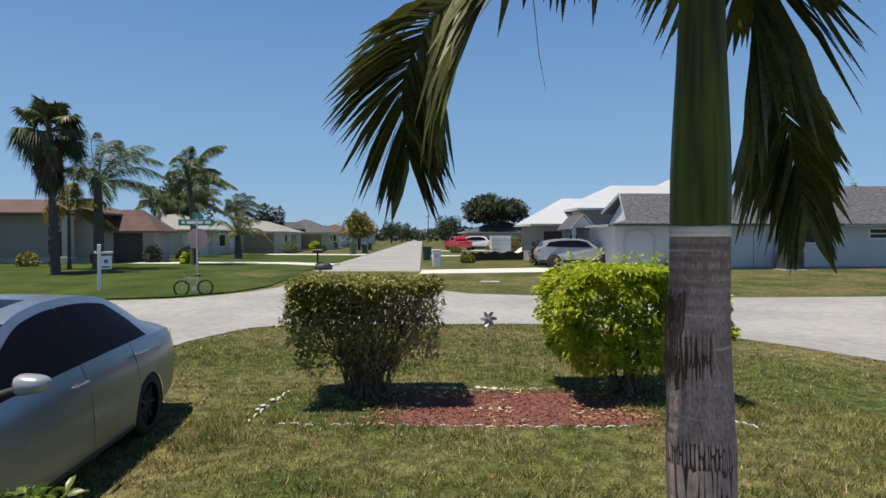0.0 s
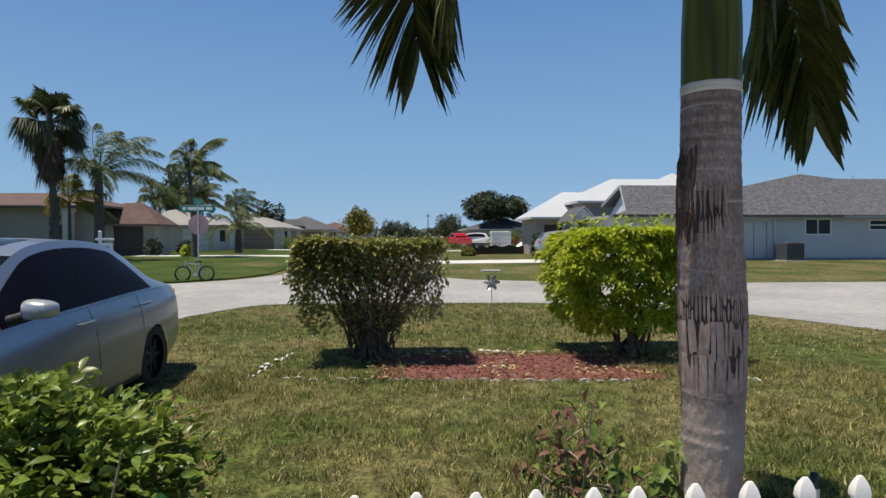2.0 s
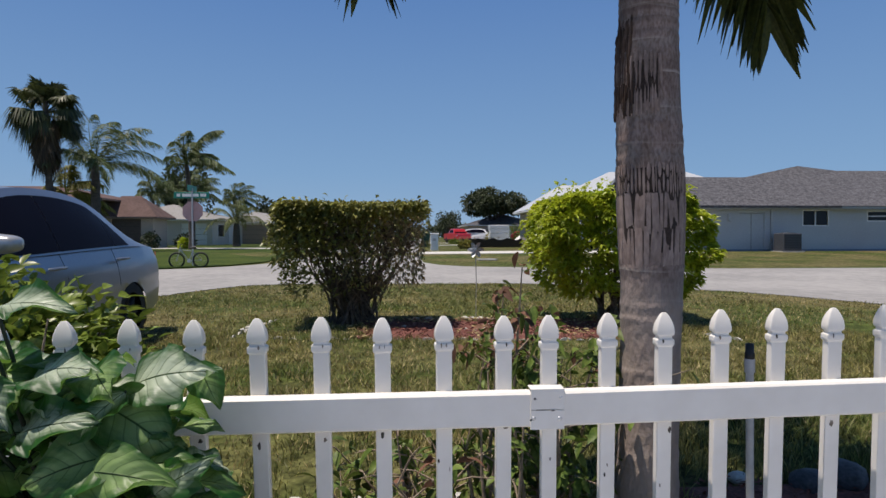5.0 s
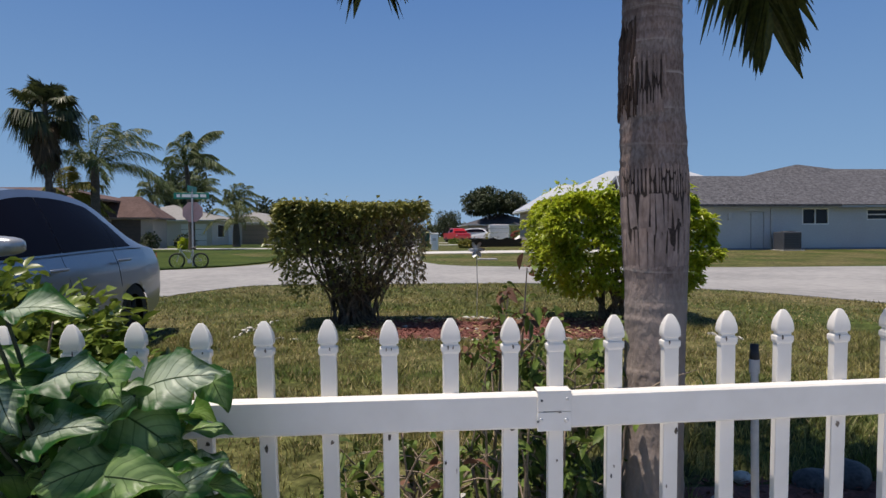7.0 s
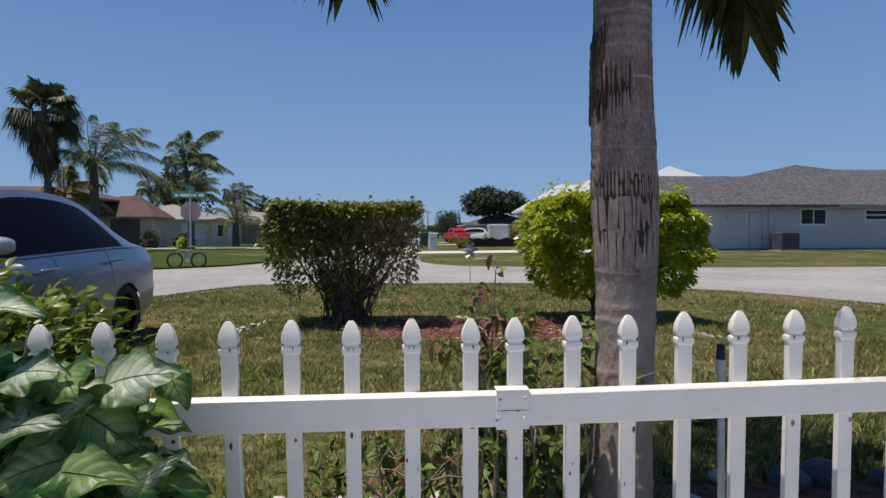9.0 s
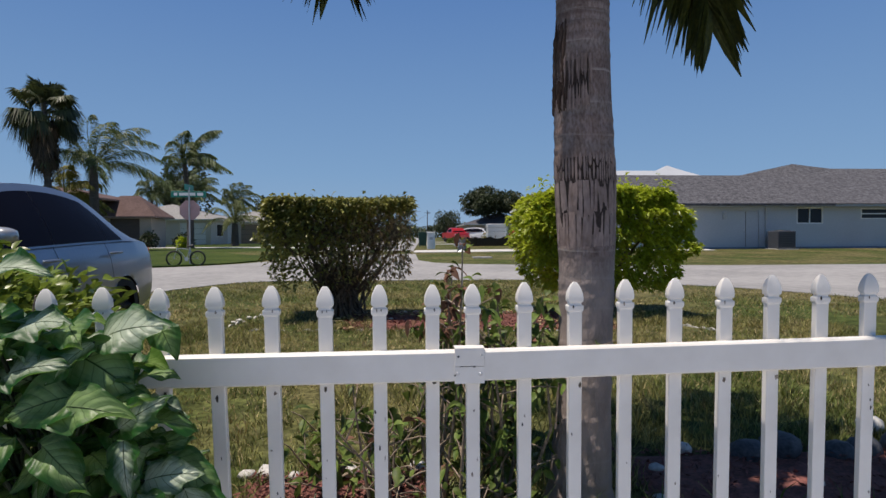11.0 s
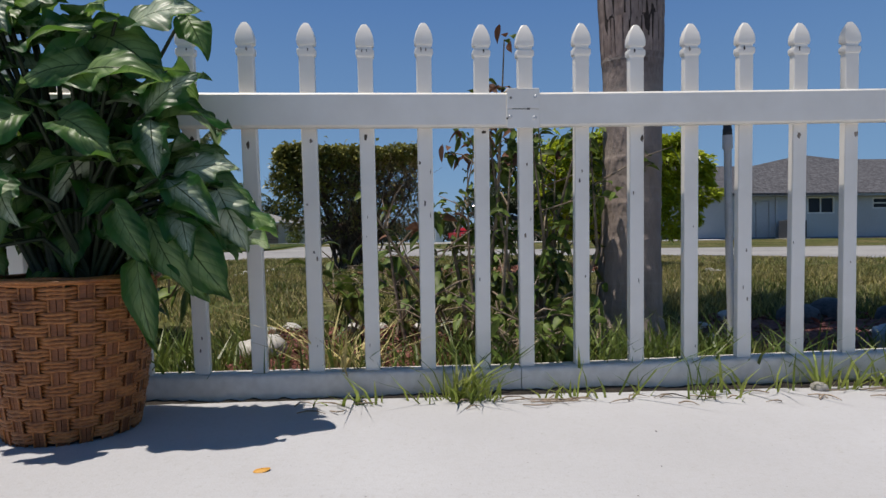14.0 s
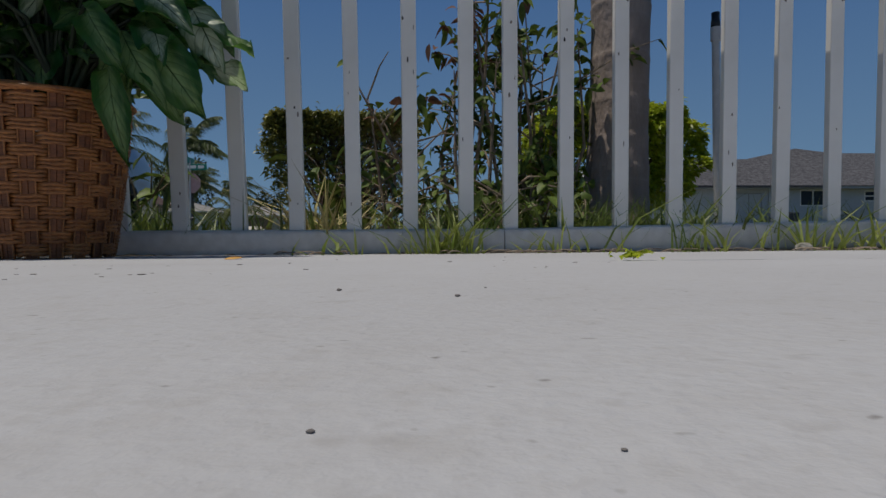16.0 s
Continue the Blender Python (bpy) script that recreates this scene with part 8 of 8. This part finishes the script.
# ---- planting behind the fence ----
def green_shrub():
    x0, y0 = -1.80, 2.35
    th = thing("green_shrub", (x0, y0, 0.0), "glossy green leafy shrub beside the fence", "shrub")
    r = np.random.default_rng(23)
    g = Geo()
    for i in range(26):
        top = Vector((r.uniform(-0.85, 0.85), r.uniform(-0.38, 0.4), r.uniform(0.55, 0.95)))
        f = Vector((top.x * 0.5 + r.normal() * 0.08, top.y * 0.3, -0.02))
        g.tube([f, f.lerp(top, 0.5) + Vector((r.normal() * 0.05, r.normal() * 0.05, 0.05)), top], [0.012, 0.008, 0.003], 5)
    tagged(part("stem_work", g, TWIG, th), kind="stuff")
    n = 11000
    pts, dirs = [], []
    while len(pts) < n:
        u = r.uniform(-1, 1, 3)
        d = math.sqrt(u[0] ** 2 + u[1] ** 2 + u[2] ** 2)
        if d > 1 or d < 0.45 and r.uniform() < 0.7:
            continue
        lump = 1 + 0.22 * noise.noise((u[0] * 3, u[1] * 3, u[2] * 3 + 4))
        pts.append((u[0] * 0.86 * lump, u[1] * 0.50 * lump, 0.60 + u[2] * (0.46 + 0.10 * noise.noise((u[0] * 4, u[1] * 4, 9))) * lump))
        dirs.append((u[0] * 0.8 + r.normal() * 0.6, u[1] * 0.8 + r.normal() * 0.6, 0.6 + r.normal() * 0.4))
    part("foliage", leaf_cloud("foliage", pts, dirs, 0.082, 0.036, 0.2, 0.25, 6, True), GLOSSY, th)


green_shrub()


def scraggy(x0, y0, h, stems, leaves, label, seed, spread=0.25, dry=0.3, leaf=0.07, leaf_m=SHRUB):
    """A thin half-dead garden plant: bare forked stems, few leaves."""
    th = thing("scraggly_plant", (x0, y0, float(ground_z(x0, y0))), label, "plant", "plants behind the fence")
    r = np.random.default_rng(seed)
    g = Geo()
    ends = []
    for i in range(stems):
        f = Vector((r.normal() * spread * 0.35, r.normal() * 0.06, -0.02))
        t = Vector((f.x + r.normal() * spread, f.y + r.normal() * 0.12, h * r.uniform(0.55, 1.0)))
        m = f.lerp(t, 0.5) + Vector((r.normal() * 0.04, r.normal() * 0.03, 0))
        g.tube([f, m, t], [0.008, 0.006, 0.002], 5)
        for _ in range(6):
            q = r.uniform(0.2, 0.95)
            p = f.lerp(m, q * 2) if q < 0.5 else m.lerp(t, q * 2 - 1)
            e = p + Vector((r.normal() * 0.11, r.normal() * 0.07, r.uniform(0.0, 0.14)))
            g.tube([p, p.lerp(e, 0.6) + Vector((0, 0, 0.015)), e], [0.004, 0.003, 0.0012], 4, cap=False)
            ends += [e, p.lerp(e, 0.6)]
        ends += [t, m.lerp(t, 0.7)]
    tagged(part("stem_work", g, TWIG, th), kind="stuff")
    for nm, m, cnt in (("green_leaves", leaf_m, int(leaves * (1 - dry))), ("dry_leaves", DRYLEAF, int(leaves * dry))):
        if cnt:
            idx = r.integers(0, len(ends), cnt)
            if nm == "dry_leaves":
                idx = np.argsort([-e.z for e in ends])[r.integers(0, max(1, len(ends) // 3), cnt)]
            pts = np.array([ends[k] for k in idx]) + r.normal(size=(cnt, 3)) * 0.012
            tagged(part(nm, leaf_cloud(nm, pts, r.normal(size=(cnt, 3)) + (0, -0.3, 0.1), leaf, leaf * 0.55, 0.2, 0.5, seed, True), m, th), kind="stuff")


SEEDLING = mat("seedling_leaf", (0.048, 0.092, 0.016), (0.175, 0.23, 0.05), rough=0.5, spec=0.25, scale=3, spread=0.4, island=True, sheer=0.22)
scraggy(0.385, 2.12, 1.12, 7, 330, "half-dead shrub with reddish dry leaves at its top", 3, 0.085, 0.32, 0.046, SEEDLING)
scraggy(0.60, 2.10, 0.94, 10, 520, "leggy green-leaved shrub with bare grey stems", 8, 0.10, 0.02, 0.058, SEEDLING)
scraggy(0.20, 2.00, 0.62, 4, 50, "thin twiggy plant with few leaves", 14, 0.14, 0.2, 0.05, SEEDLING)
for i, (x, y, h) in enumerate(((-0.10, 2.30, 0.30), (0.10, 2.30, 0.36), (0.30, 2.30, 0.36), (0.50, 2.25, 0.30), (-0.95, 2.2, 0.3))):
    scraggy(x, y, h, 3, 46, "low leafy green seedling", 30 + i, 0.09, 0.0, 0.085, SEEDLING)
for i, (x, y, h) in enumerate(((0.37, 1.66, 0.34), (0.50, 1.70, 0.26), (0.63, 1.72, 0.22))):
    scraggy(x, y, h, 3, 60, "upright leafy weed against the fence foot", 44 + i, 0.05, 0.0, 0.055, SEEDLING)


CRAB = mat("crabgrass", (0.10, 0.16, 0.02), (0.30, 0.33, 0.07), rough=0.5, scale=4, fine=20, spread=0.4, island=True, sheer=0.3)


def weeds():
    """Long grass and weeds along the foot of the fence, on both sides."""
    r = np.random.default_rng(41)
    n = 6500
    x = r.uniform(-1.2, 2.6, n)
    y = 1.45 + np.abs(r.normal(size=n)) * 0.22
    dens = np.array([noise.noise((a * 2.3, 0.5, 3.0)) for a in x])
    keep = (r.uniform(-0.6, 0.4, n) < dens + 0.15) & ((x > 0.25) | (x < -0.4) | (r.uniform(size=n) < 0.30)) & ((x < 0.95) | (r.uniform(size=n) < np.where(x > 1.3, 0.14, 0.4)))
    x, y = x[keep], y[keep]
    solo("weeds", blades("weeds", x, y, ground_z(x, y) - 0.005, 0.15, 0.008, 0.9, 5, 2), WEED, "long unmown grass along the fence foot", "weeds", kind="stuff")
    cl = [(0.262, 1.343, 62, 0.11), (0.30, 1.340, 22, 0.08), (0.20, 1.343, 12, 0.07), (0.53, 1.343, 16, 0.085), (0.68, 1.352, 6, 0.14), (0.03, 1.335, 16, 0.07), (-0.04, 1.325, 8, 0.05), (0.87, 1.295, 20, 0.075), (0.88, 1.343, 8, 0.12), (0.98, 1.350, 7, 0.10), (1.10, 1.350, 10, 0.12), (1.18, 1.35, 18, 0.13), (1.27, 1.35, 14, 0.12), (1.36, 1.35, 20, 0.12), (1.5, 1.35, 18, 0.12), (1.65, 1.35, 18, 0.12)]
    for i, (cx, cy, c, h) in enumerate(cl):
        a = r.normal(size=c) * 0.03 + cx
        b = r.normal(size=c) * 0.012 + cy
        solo("weed_tuft", blades("weed_tuft", a, b, 0.0 * a - 0.01, h * 1.1, 0.0085, 1.25, 60 + i, 2), CRAB, "tuft of grass growing at the patio edge", "weed", "weed tufts", kind="stuff")


weeds()


def dry_tuft(x, y, seed):
    r = np.random.default_rng(seed)
    c = 110
    a, b = r.normal(size=c) * 0.04 + x, r.normal(size=c) * 0.04 + y
    solo("dry_grass_tuft", blades("dry_grass_tuft", a, b, ground_z(a, b) - 0.01, 0.21, 0.008, 1.5, seed, 2), mat("straw", (0.36, 0.30, 0.12), (0.54, 0.46, 0.20), rough=0.7, scale=6, spread=0.3, island=True), "clump of straw-coloured grass", "grass", kind="stuff")


dry_tuft(-0.05, 1.55, 70)


def front_bed():
    """Red mulch strip behind the fence with a border of white stones."""
    xs, ys = np.linspace(-0.40, 0.4, 20), np.linspace(1.5, 2.45, 14)
    vs = [(x, y, float(ground_z(x, y)) + (0.012 + 0.008 * noise.noise((x * 6, y * 6, 1)) if 0 < i < 19 and 0 < j < 13 else -0.01)) for j, y in enumerate(ys) for i, x in enumerate(xs)]
    th = thing("mulch_bed", (0, 0, 0), "strip of red mulch behind the fence", "flower bed", kind="structure")
    part("mulch", mesh_from("mulch", vs, grid_faces(14, 20), True), MULCH, th)
    r = np.random.default_rng(8)
    n = 3200
    x, y = r.uniform(-0.42, 0.45, n), r.uniform(1.5, 2.45, n)
    tagged(part("wood_chips", leaf_cloud("wood_chips", np.stack((x, y, ground_z(x, y) + 0.02 + r.uniform(0, 0.02, n)), 1), r.normal(size=(n, 3)) * (1, 1, 0.3), 0.040, 0.012, 0.05, 0.0, 3), MULCH, th), kind="stuff")
    for i, x in enumerate(np.arange(-0.45, 0.35, 0.11)):
        pebble("stone", float(x + 0.02 * math.sin(i * 5)), 2.47 + 0.03 * math.sin(i * 3), 0.01, 0.038 + 0.012 * math.sin(i * 2.2), STONE, "white border stone of the mulch strip", 50 + i)
    pebble("stone", -0.36, 1.95, 0.0, 0.085, STONE, "white stone in the mulch", 77)
    pebble("stone", -0.52, 1.75, 0.0, 0.05, STONE, "white stone in the mulch", 78)


front_bed()


def palm_bed():
    """Red mulch in the palm's shade, edged by blue-grey rocks."""
    th = thing("mulch_bed", (0, 0, 0), "shaded red mulch bed beside the palm", "flower bed", kind="structure")
    xs, ys = np.linspace(1.22, 3.4, 30), np.linspace(1.60, 2.62, 14)
    vs = [(x, y, float(ground_z(x, y)) + (0.012 + 0.010 * noise.noise((x * 6, y * 6, 3)) if 0 < i < 29 and 0 < j < 13 else -0.01)) for j, y in enumerate(ys) for i, x in enumerate(xs)]
    part("mulch", mesh_from("mulch", vs, grid_faces(14, 30), True), MULCH, th)
    r = np.random.default_rng(12)
    n = 1800
    x, y = r.uniform(1.2, 3.4, n), r.uniform(1.58, 2.62, n)
    tagged(part("wood_chips", leaf_cloud("wood_chips", np.stack((x, y, ground_z(x, y) + 0.02 + r.uniform(0, 0.02, n)), 1), r.normal(size=(n, 3)) * (1, 1, 0.3), 0.045, 0.014, 0.05, 0.0, 5), MULCH, th), kind="stuff")
    for i in range(8):
        x = 1.90 + 0.205 * i + 0.03 * math.sin(i * 4.1)
        pebble("rock", x, 2.53 + 0.03 * math.sin(i * 2.3), -0.015, 0.088 + 0.014 * math.sin(i * 1.9), DARKSTONE, "blue-grey rounded border rock in the palm's shade", 90 + i, 0.78, "border rocks")
    for i, (x, y, r_) in enumerate(((1.62, 2.62, 0.045), (2.78, 2.86, 0.07))):
        pebble("rock", x, y, 0.01, r_, STONE, "pale sunlit border rock", 104 + i, 0.7, "border rocks")
    for i, (x, y, r_) in enumerate(((1.28, 2.1, 0.035), (1.35, 2.0, 0.03), (1.45, 1.75, 0.03), (1.66, 1.60, 0.045), (1.52, 1.60, 0.04), (1.40, 2.42, 0.035), (2.02, 2.2, 0.03))):
        pebble("stone", x, y, 0.0, r_, STONE, "pale broken stone by the fence", 110 + i)


palm_bed()


def riser():
    th = thing("sprinkler_riser", (1.205, 1.845, 0.0), "grey plastic sprinkler riser with a black cap", "sprinkler")
    part("pipe", Geo().tube([(0.012, 0, -0.03), (0.004, 0, 0.35), (0, 0, 0.745)], 0.0122, 14), mat("grey_pvc", (0.46, 0.46, 0.47), (0.55, 0.55, 0.56), rough=0.5), th)
    part("coupling", Geo().tube([(0, 0, 0.700), (0, 0, 0.745)], 0.0160, 14), bpy.data.materials["grey_pvc"], th)
    part("cap", Geo().lathe([(0.012, 0.742), (0.0150, 0.744), (0.0150, 0.765), (0.0130, 0.768), (0.0130, 0.794), (0.004, 0.796)], 14), BLACKP, th, "black sprinkler head")


riser()


def garden_pot():
    th = thing("garden_pot", (1.745, 1.77, 0.0), "pale blue rounded garden pot with a small lid", "pot")
    part("bowl", Geo().lathe([(0.001, 0.0), (0.042, 0.0), (0.062, 0.03), (0.074, 0.068), (0.077, 0.090), (0.072, 0.097), (0.060, 0.098), (0.001, 0.096)], 28), mat("pot_blue", (0.26, 0.34, 0.42), (0.34, 0.43, 0.51), rough=0.4), th)
    part("lid", Geo().lathe([(0.060, 0.0985), (0.052, 0.106), (0.034, 0.112), (0.032, 0.128), (0.026, 0.133), (0.001, 0.134)], 24), bpy.data.materials["pot_blue"], th)


garden_pot()


# ---- small things on the patio ----

def fallen_petal():
    g = Geo()
    g.lathe([(0.001, 0.004), (0.005, 0.0034), (0.0095, 0.002), (0.0115, 0.0)], 14)
    g.v = [(x * 1.25, y * 0.9 + 0.18 * x, z + 60 * max(0, x) ** 2 * 0.35) for x, y, z in g.v]
    solo("fallen_leaf", g, mat("orange_leaf", (0.55, 0.25, 0.03), (0.65, 0.34, 0.06), rough=0.6), "small curled orange leaf on the patio", "leaf", at=(-0.122, 0.905, 0.0185))


fallen_petal()


def joint_weed():
    r = np.random.default_rng(3)
    n = 34
    pts = np.stack((r.normal(size=n) * 0.011, r.normal(size=n) * 0.006, 0.003 + np.abs(r.normal(size=n)) * 0.004), 1)
    solo("creeping_weed", leaf_cloud("creeping_weed", pts, r.normal(size=(n, 3)) * (1, 1, 0.4), 0.011, 0.009, 0.2, 0.1, 3), LIME, "tiny creeping weed in the patio joint", "weed", at=(0.440, 0.617, 0.022))


joint_weed()
GRIT = mat("grit", (0.12, 0.11, 0.105), (0.22, 0.20, 0.19), rough=0.9, scale=300)
for i, (x, y, s) in enumerate(((0.142, -0.055, 0.0005), (0.124, 0.161, 0.0013), (0.175, 0.120, 0.0012), (0.1742, -0.064, 0.00035), (0.193, 0.167, 0.0006), (0.06, 0.78, 0.0012), (0.55, 0.86, 0.0014), (0.33, 0.9, 0.001), (0.62, 1.05, 0.002), (0.02, 0.62, 0.0014))):
    pebble("grit", x, y, 0.028 - 0.011 * y + 0.1 * s, s, GRIT, "speck of dark grit on the patio", 130 + i, 0.45, "grit")

# old dirt spots and chips trodden into the paint
for i, (x, y, s) in enumerate(((-0.248, 0.658, 0.002), (-0.174, 0.594, 0.001), (-0.104, 0.571, 0.002), (-0.031, 0.589, 0.004), (-0.13, 0.492, 0.003), (-0.241, 0.533, 0.002), (-0.086, 0.375, 0.002), (-0.151, 0.383, 0.002), (-0.138, 0.382, 0.003), (-0.06, 0.327, 0.002), (-0.044, 0.356, 0.004), (-0.046, 0.38, 0.002), (-0.052, 0.355, 0.002), (0.007, 0.356, 0.001), (0.069, 0.424, 0.003), (-0.111, 0.303, 0.002), (-0.249, 0.597, 0), (0.287, 0.661, 0.002), (0.242, 0.45, 0.001), (0.287, 0.431, 0.002), (0.281, 0.408, 0.001), (0.272, 0.412, 0.001), (0.214, 0.631, 0.004), (0.465, 0.746, 0.002), (0.348, 0.549, 0.003), (0.388, 0.551, 0.002))):
    pebble("dirt_spot", x, y, 0.028 - 0.011 * y, max(0.0011, s * 0.85), GRIT, "flat dark speck of dirt on the patio", 160 + i, 0.14, "dirt spots")


def dry_strand(pts, i):
    g = Geo()
    g.tube(pts, [0.0016, 0.0022, 0.0016, 0.0008], 4)
    solo("dry_grass_strand", g, bpy.data.materials["twig"], "dry grass strand lying on the patio edge", "dry grass", "dry strands")


_r = np.random.default_rng(9)
for i in range(34):
    x = float(_r.uniform(-0.15, 1.45))
    y = float(_r.uniform(1.24, 1.335))
    a = float(_r.normal() * 0.6 + (math.pi if _r.uniform() < 0.5 else 0))
    ln = float(_r.uniform(0.03, 0.10))
    c, s = math.cos(a), math.sin(a) * 0.5
    k = float(_r.normal() * 0.02)
    dry_strand([(x + c * ln * f - s * k * math.sin(math.pi * f), min(1.335, y + s * ln * f + c * k * math.sin(math.pi * f)), 0.0165 + 0.006 * math.sin(math.pi * f)) for f in (0, 0.35, 0.7, 1)], i)


# dry loops of stem by the rail joint, a pale stone, and the black pipe beside the basket
for i, (cx, cy, rx, ry, a0, a1) in enumerate(((0.47, 1.295, 0.055, 0.020, 0.3, 3.4), (0.49, 1.300, 0.050, 0.016, 2.6, 6.0), (0.46, 1.305, 0.040, 0.012, 3.6, 6.4), (0.52, 1.290, 0.045, 0.022, 1.2, 3.0))):
    dry_strand([(cx + rx * math.cos(a), cy + ry * math.sin(a), 0.016 + 0.004 * math.sin(a * 2 + i) ** 2) for a in np.linspace(a0, a1, 4)], i)
pebble("stone", 1.17, 1.346, 0.010, 0.021, mat("old_stone", (0.20, 0.19, 0.17), (0.42, 0.40, 0.37), rough=0.9, scale=60, fine=200, bump=0.002), "small pale stone at the patio edge", 140)


def black_pipe():
    """A crumpled length of black plastic pipe lying at the fence foot, with dry leaf litter along it."""
    g = Geo()
    pts = [(x, 1.315 + 0.010 * noise.noise((x * 5, 1, 1)), 0.044 + 0.006 * noise.noise((x * 7, 4, 2))) for x in np.linspace(-1.75, -0.70, 40)]
    g.tube(pts, [0.030 * (1 + 0.22 * noise.noise((p[0] * 16, 2, 3))) for p in pts], 14)
    solo("plastic_pipe", g, mat("black_pipe", (0.008, 0.008, 0.009), (0.03, 0.03, 0.032), rough=0.28, scale=14, bump=0.003), "crumpled black plastic pipe along the fence foot", "pipe")
    r = np.random.default_rng(4)
    n = 260
    x, y = r.uniform(-1.75, -0.72, n), 1.275 - np.abs(r.normal(size=n)) * 0.016
    p = np.stack((x, y, 0.0145 + r.uniform(0.001, 0.012, n)), 1)
    solo("leaf_litter", leaf_cloud("leaf_litter", p, r.normal(size=(n, 3)) * (1, 0.7, 0.25), 0.03, 0.013, 0.2, 0.1, 6), DRYLEAF, "dry brown leaf litter along the pipe", "leaf litter", kind="stuff")
    g = Geo()
    base = Vector((-0.735, 1.27, 0.03))
    for k in range(7):
        e = base + Vector((-0.03 - 0.02 * k + r.normal() * 0.02, -0.03 - 0.022 * k, -0.012))
        g.tube([base + Vector((-0.012 * k, -0.014 * k, -0.001 * k)), base.lerp(e, 0.6) + Vector((0, 0, 0.008)), e], [0.0028, 0.0022, 0.0008], 5)
    solo("dry_twig", g, mat("dark_twig", (0.035, 0.025, 0.02), (0.09, 0.065, 0.05), rough=0.9, scale=30), "dark dry forked twig on the patio", "twig")


black_pipe()
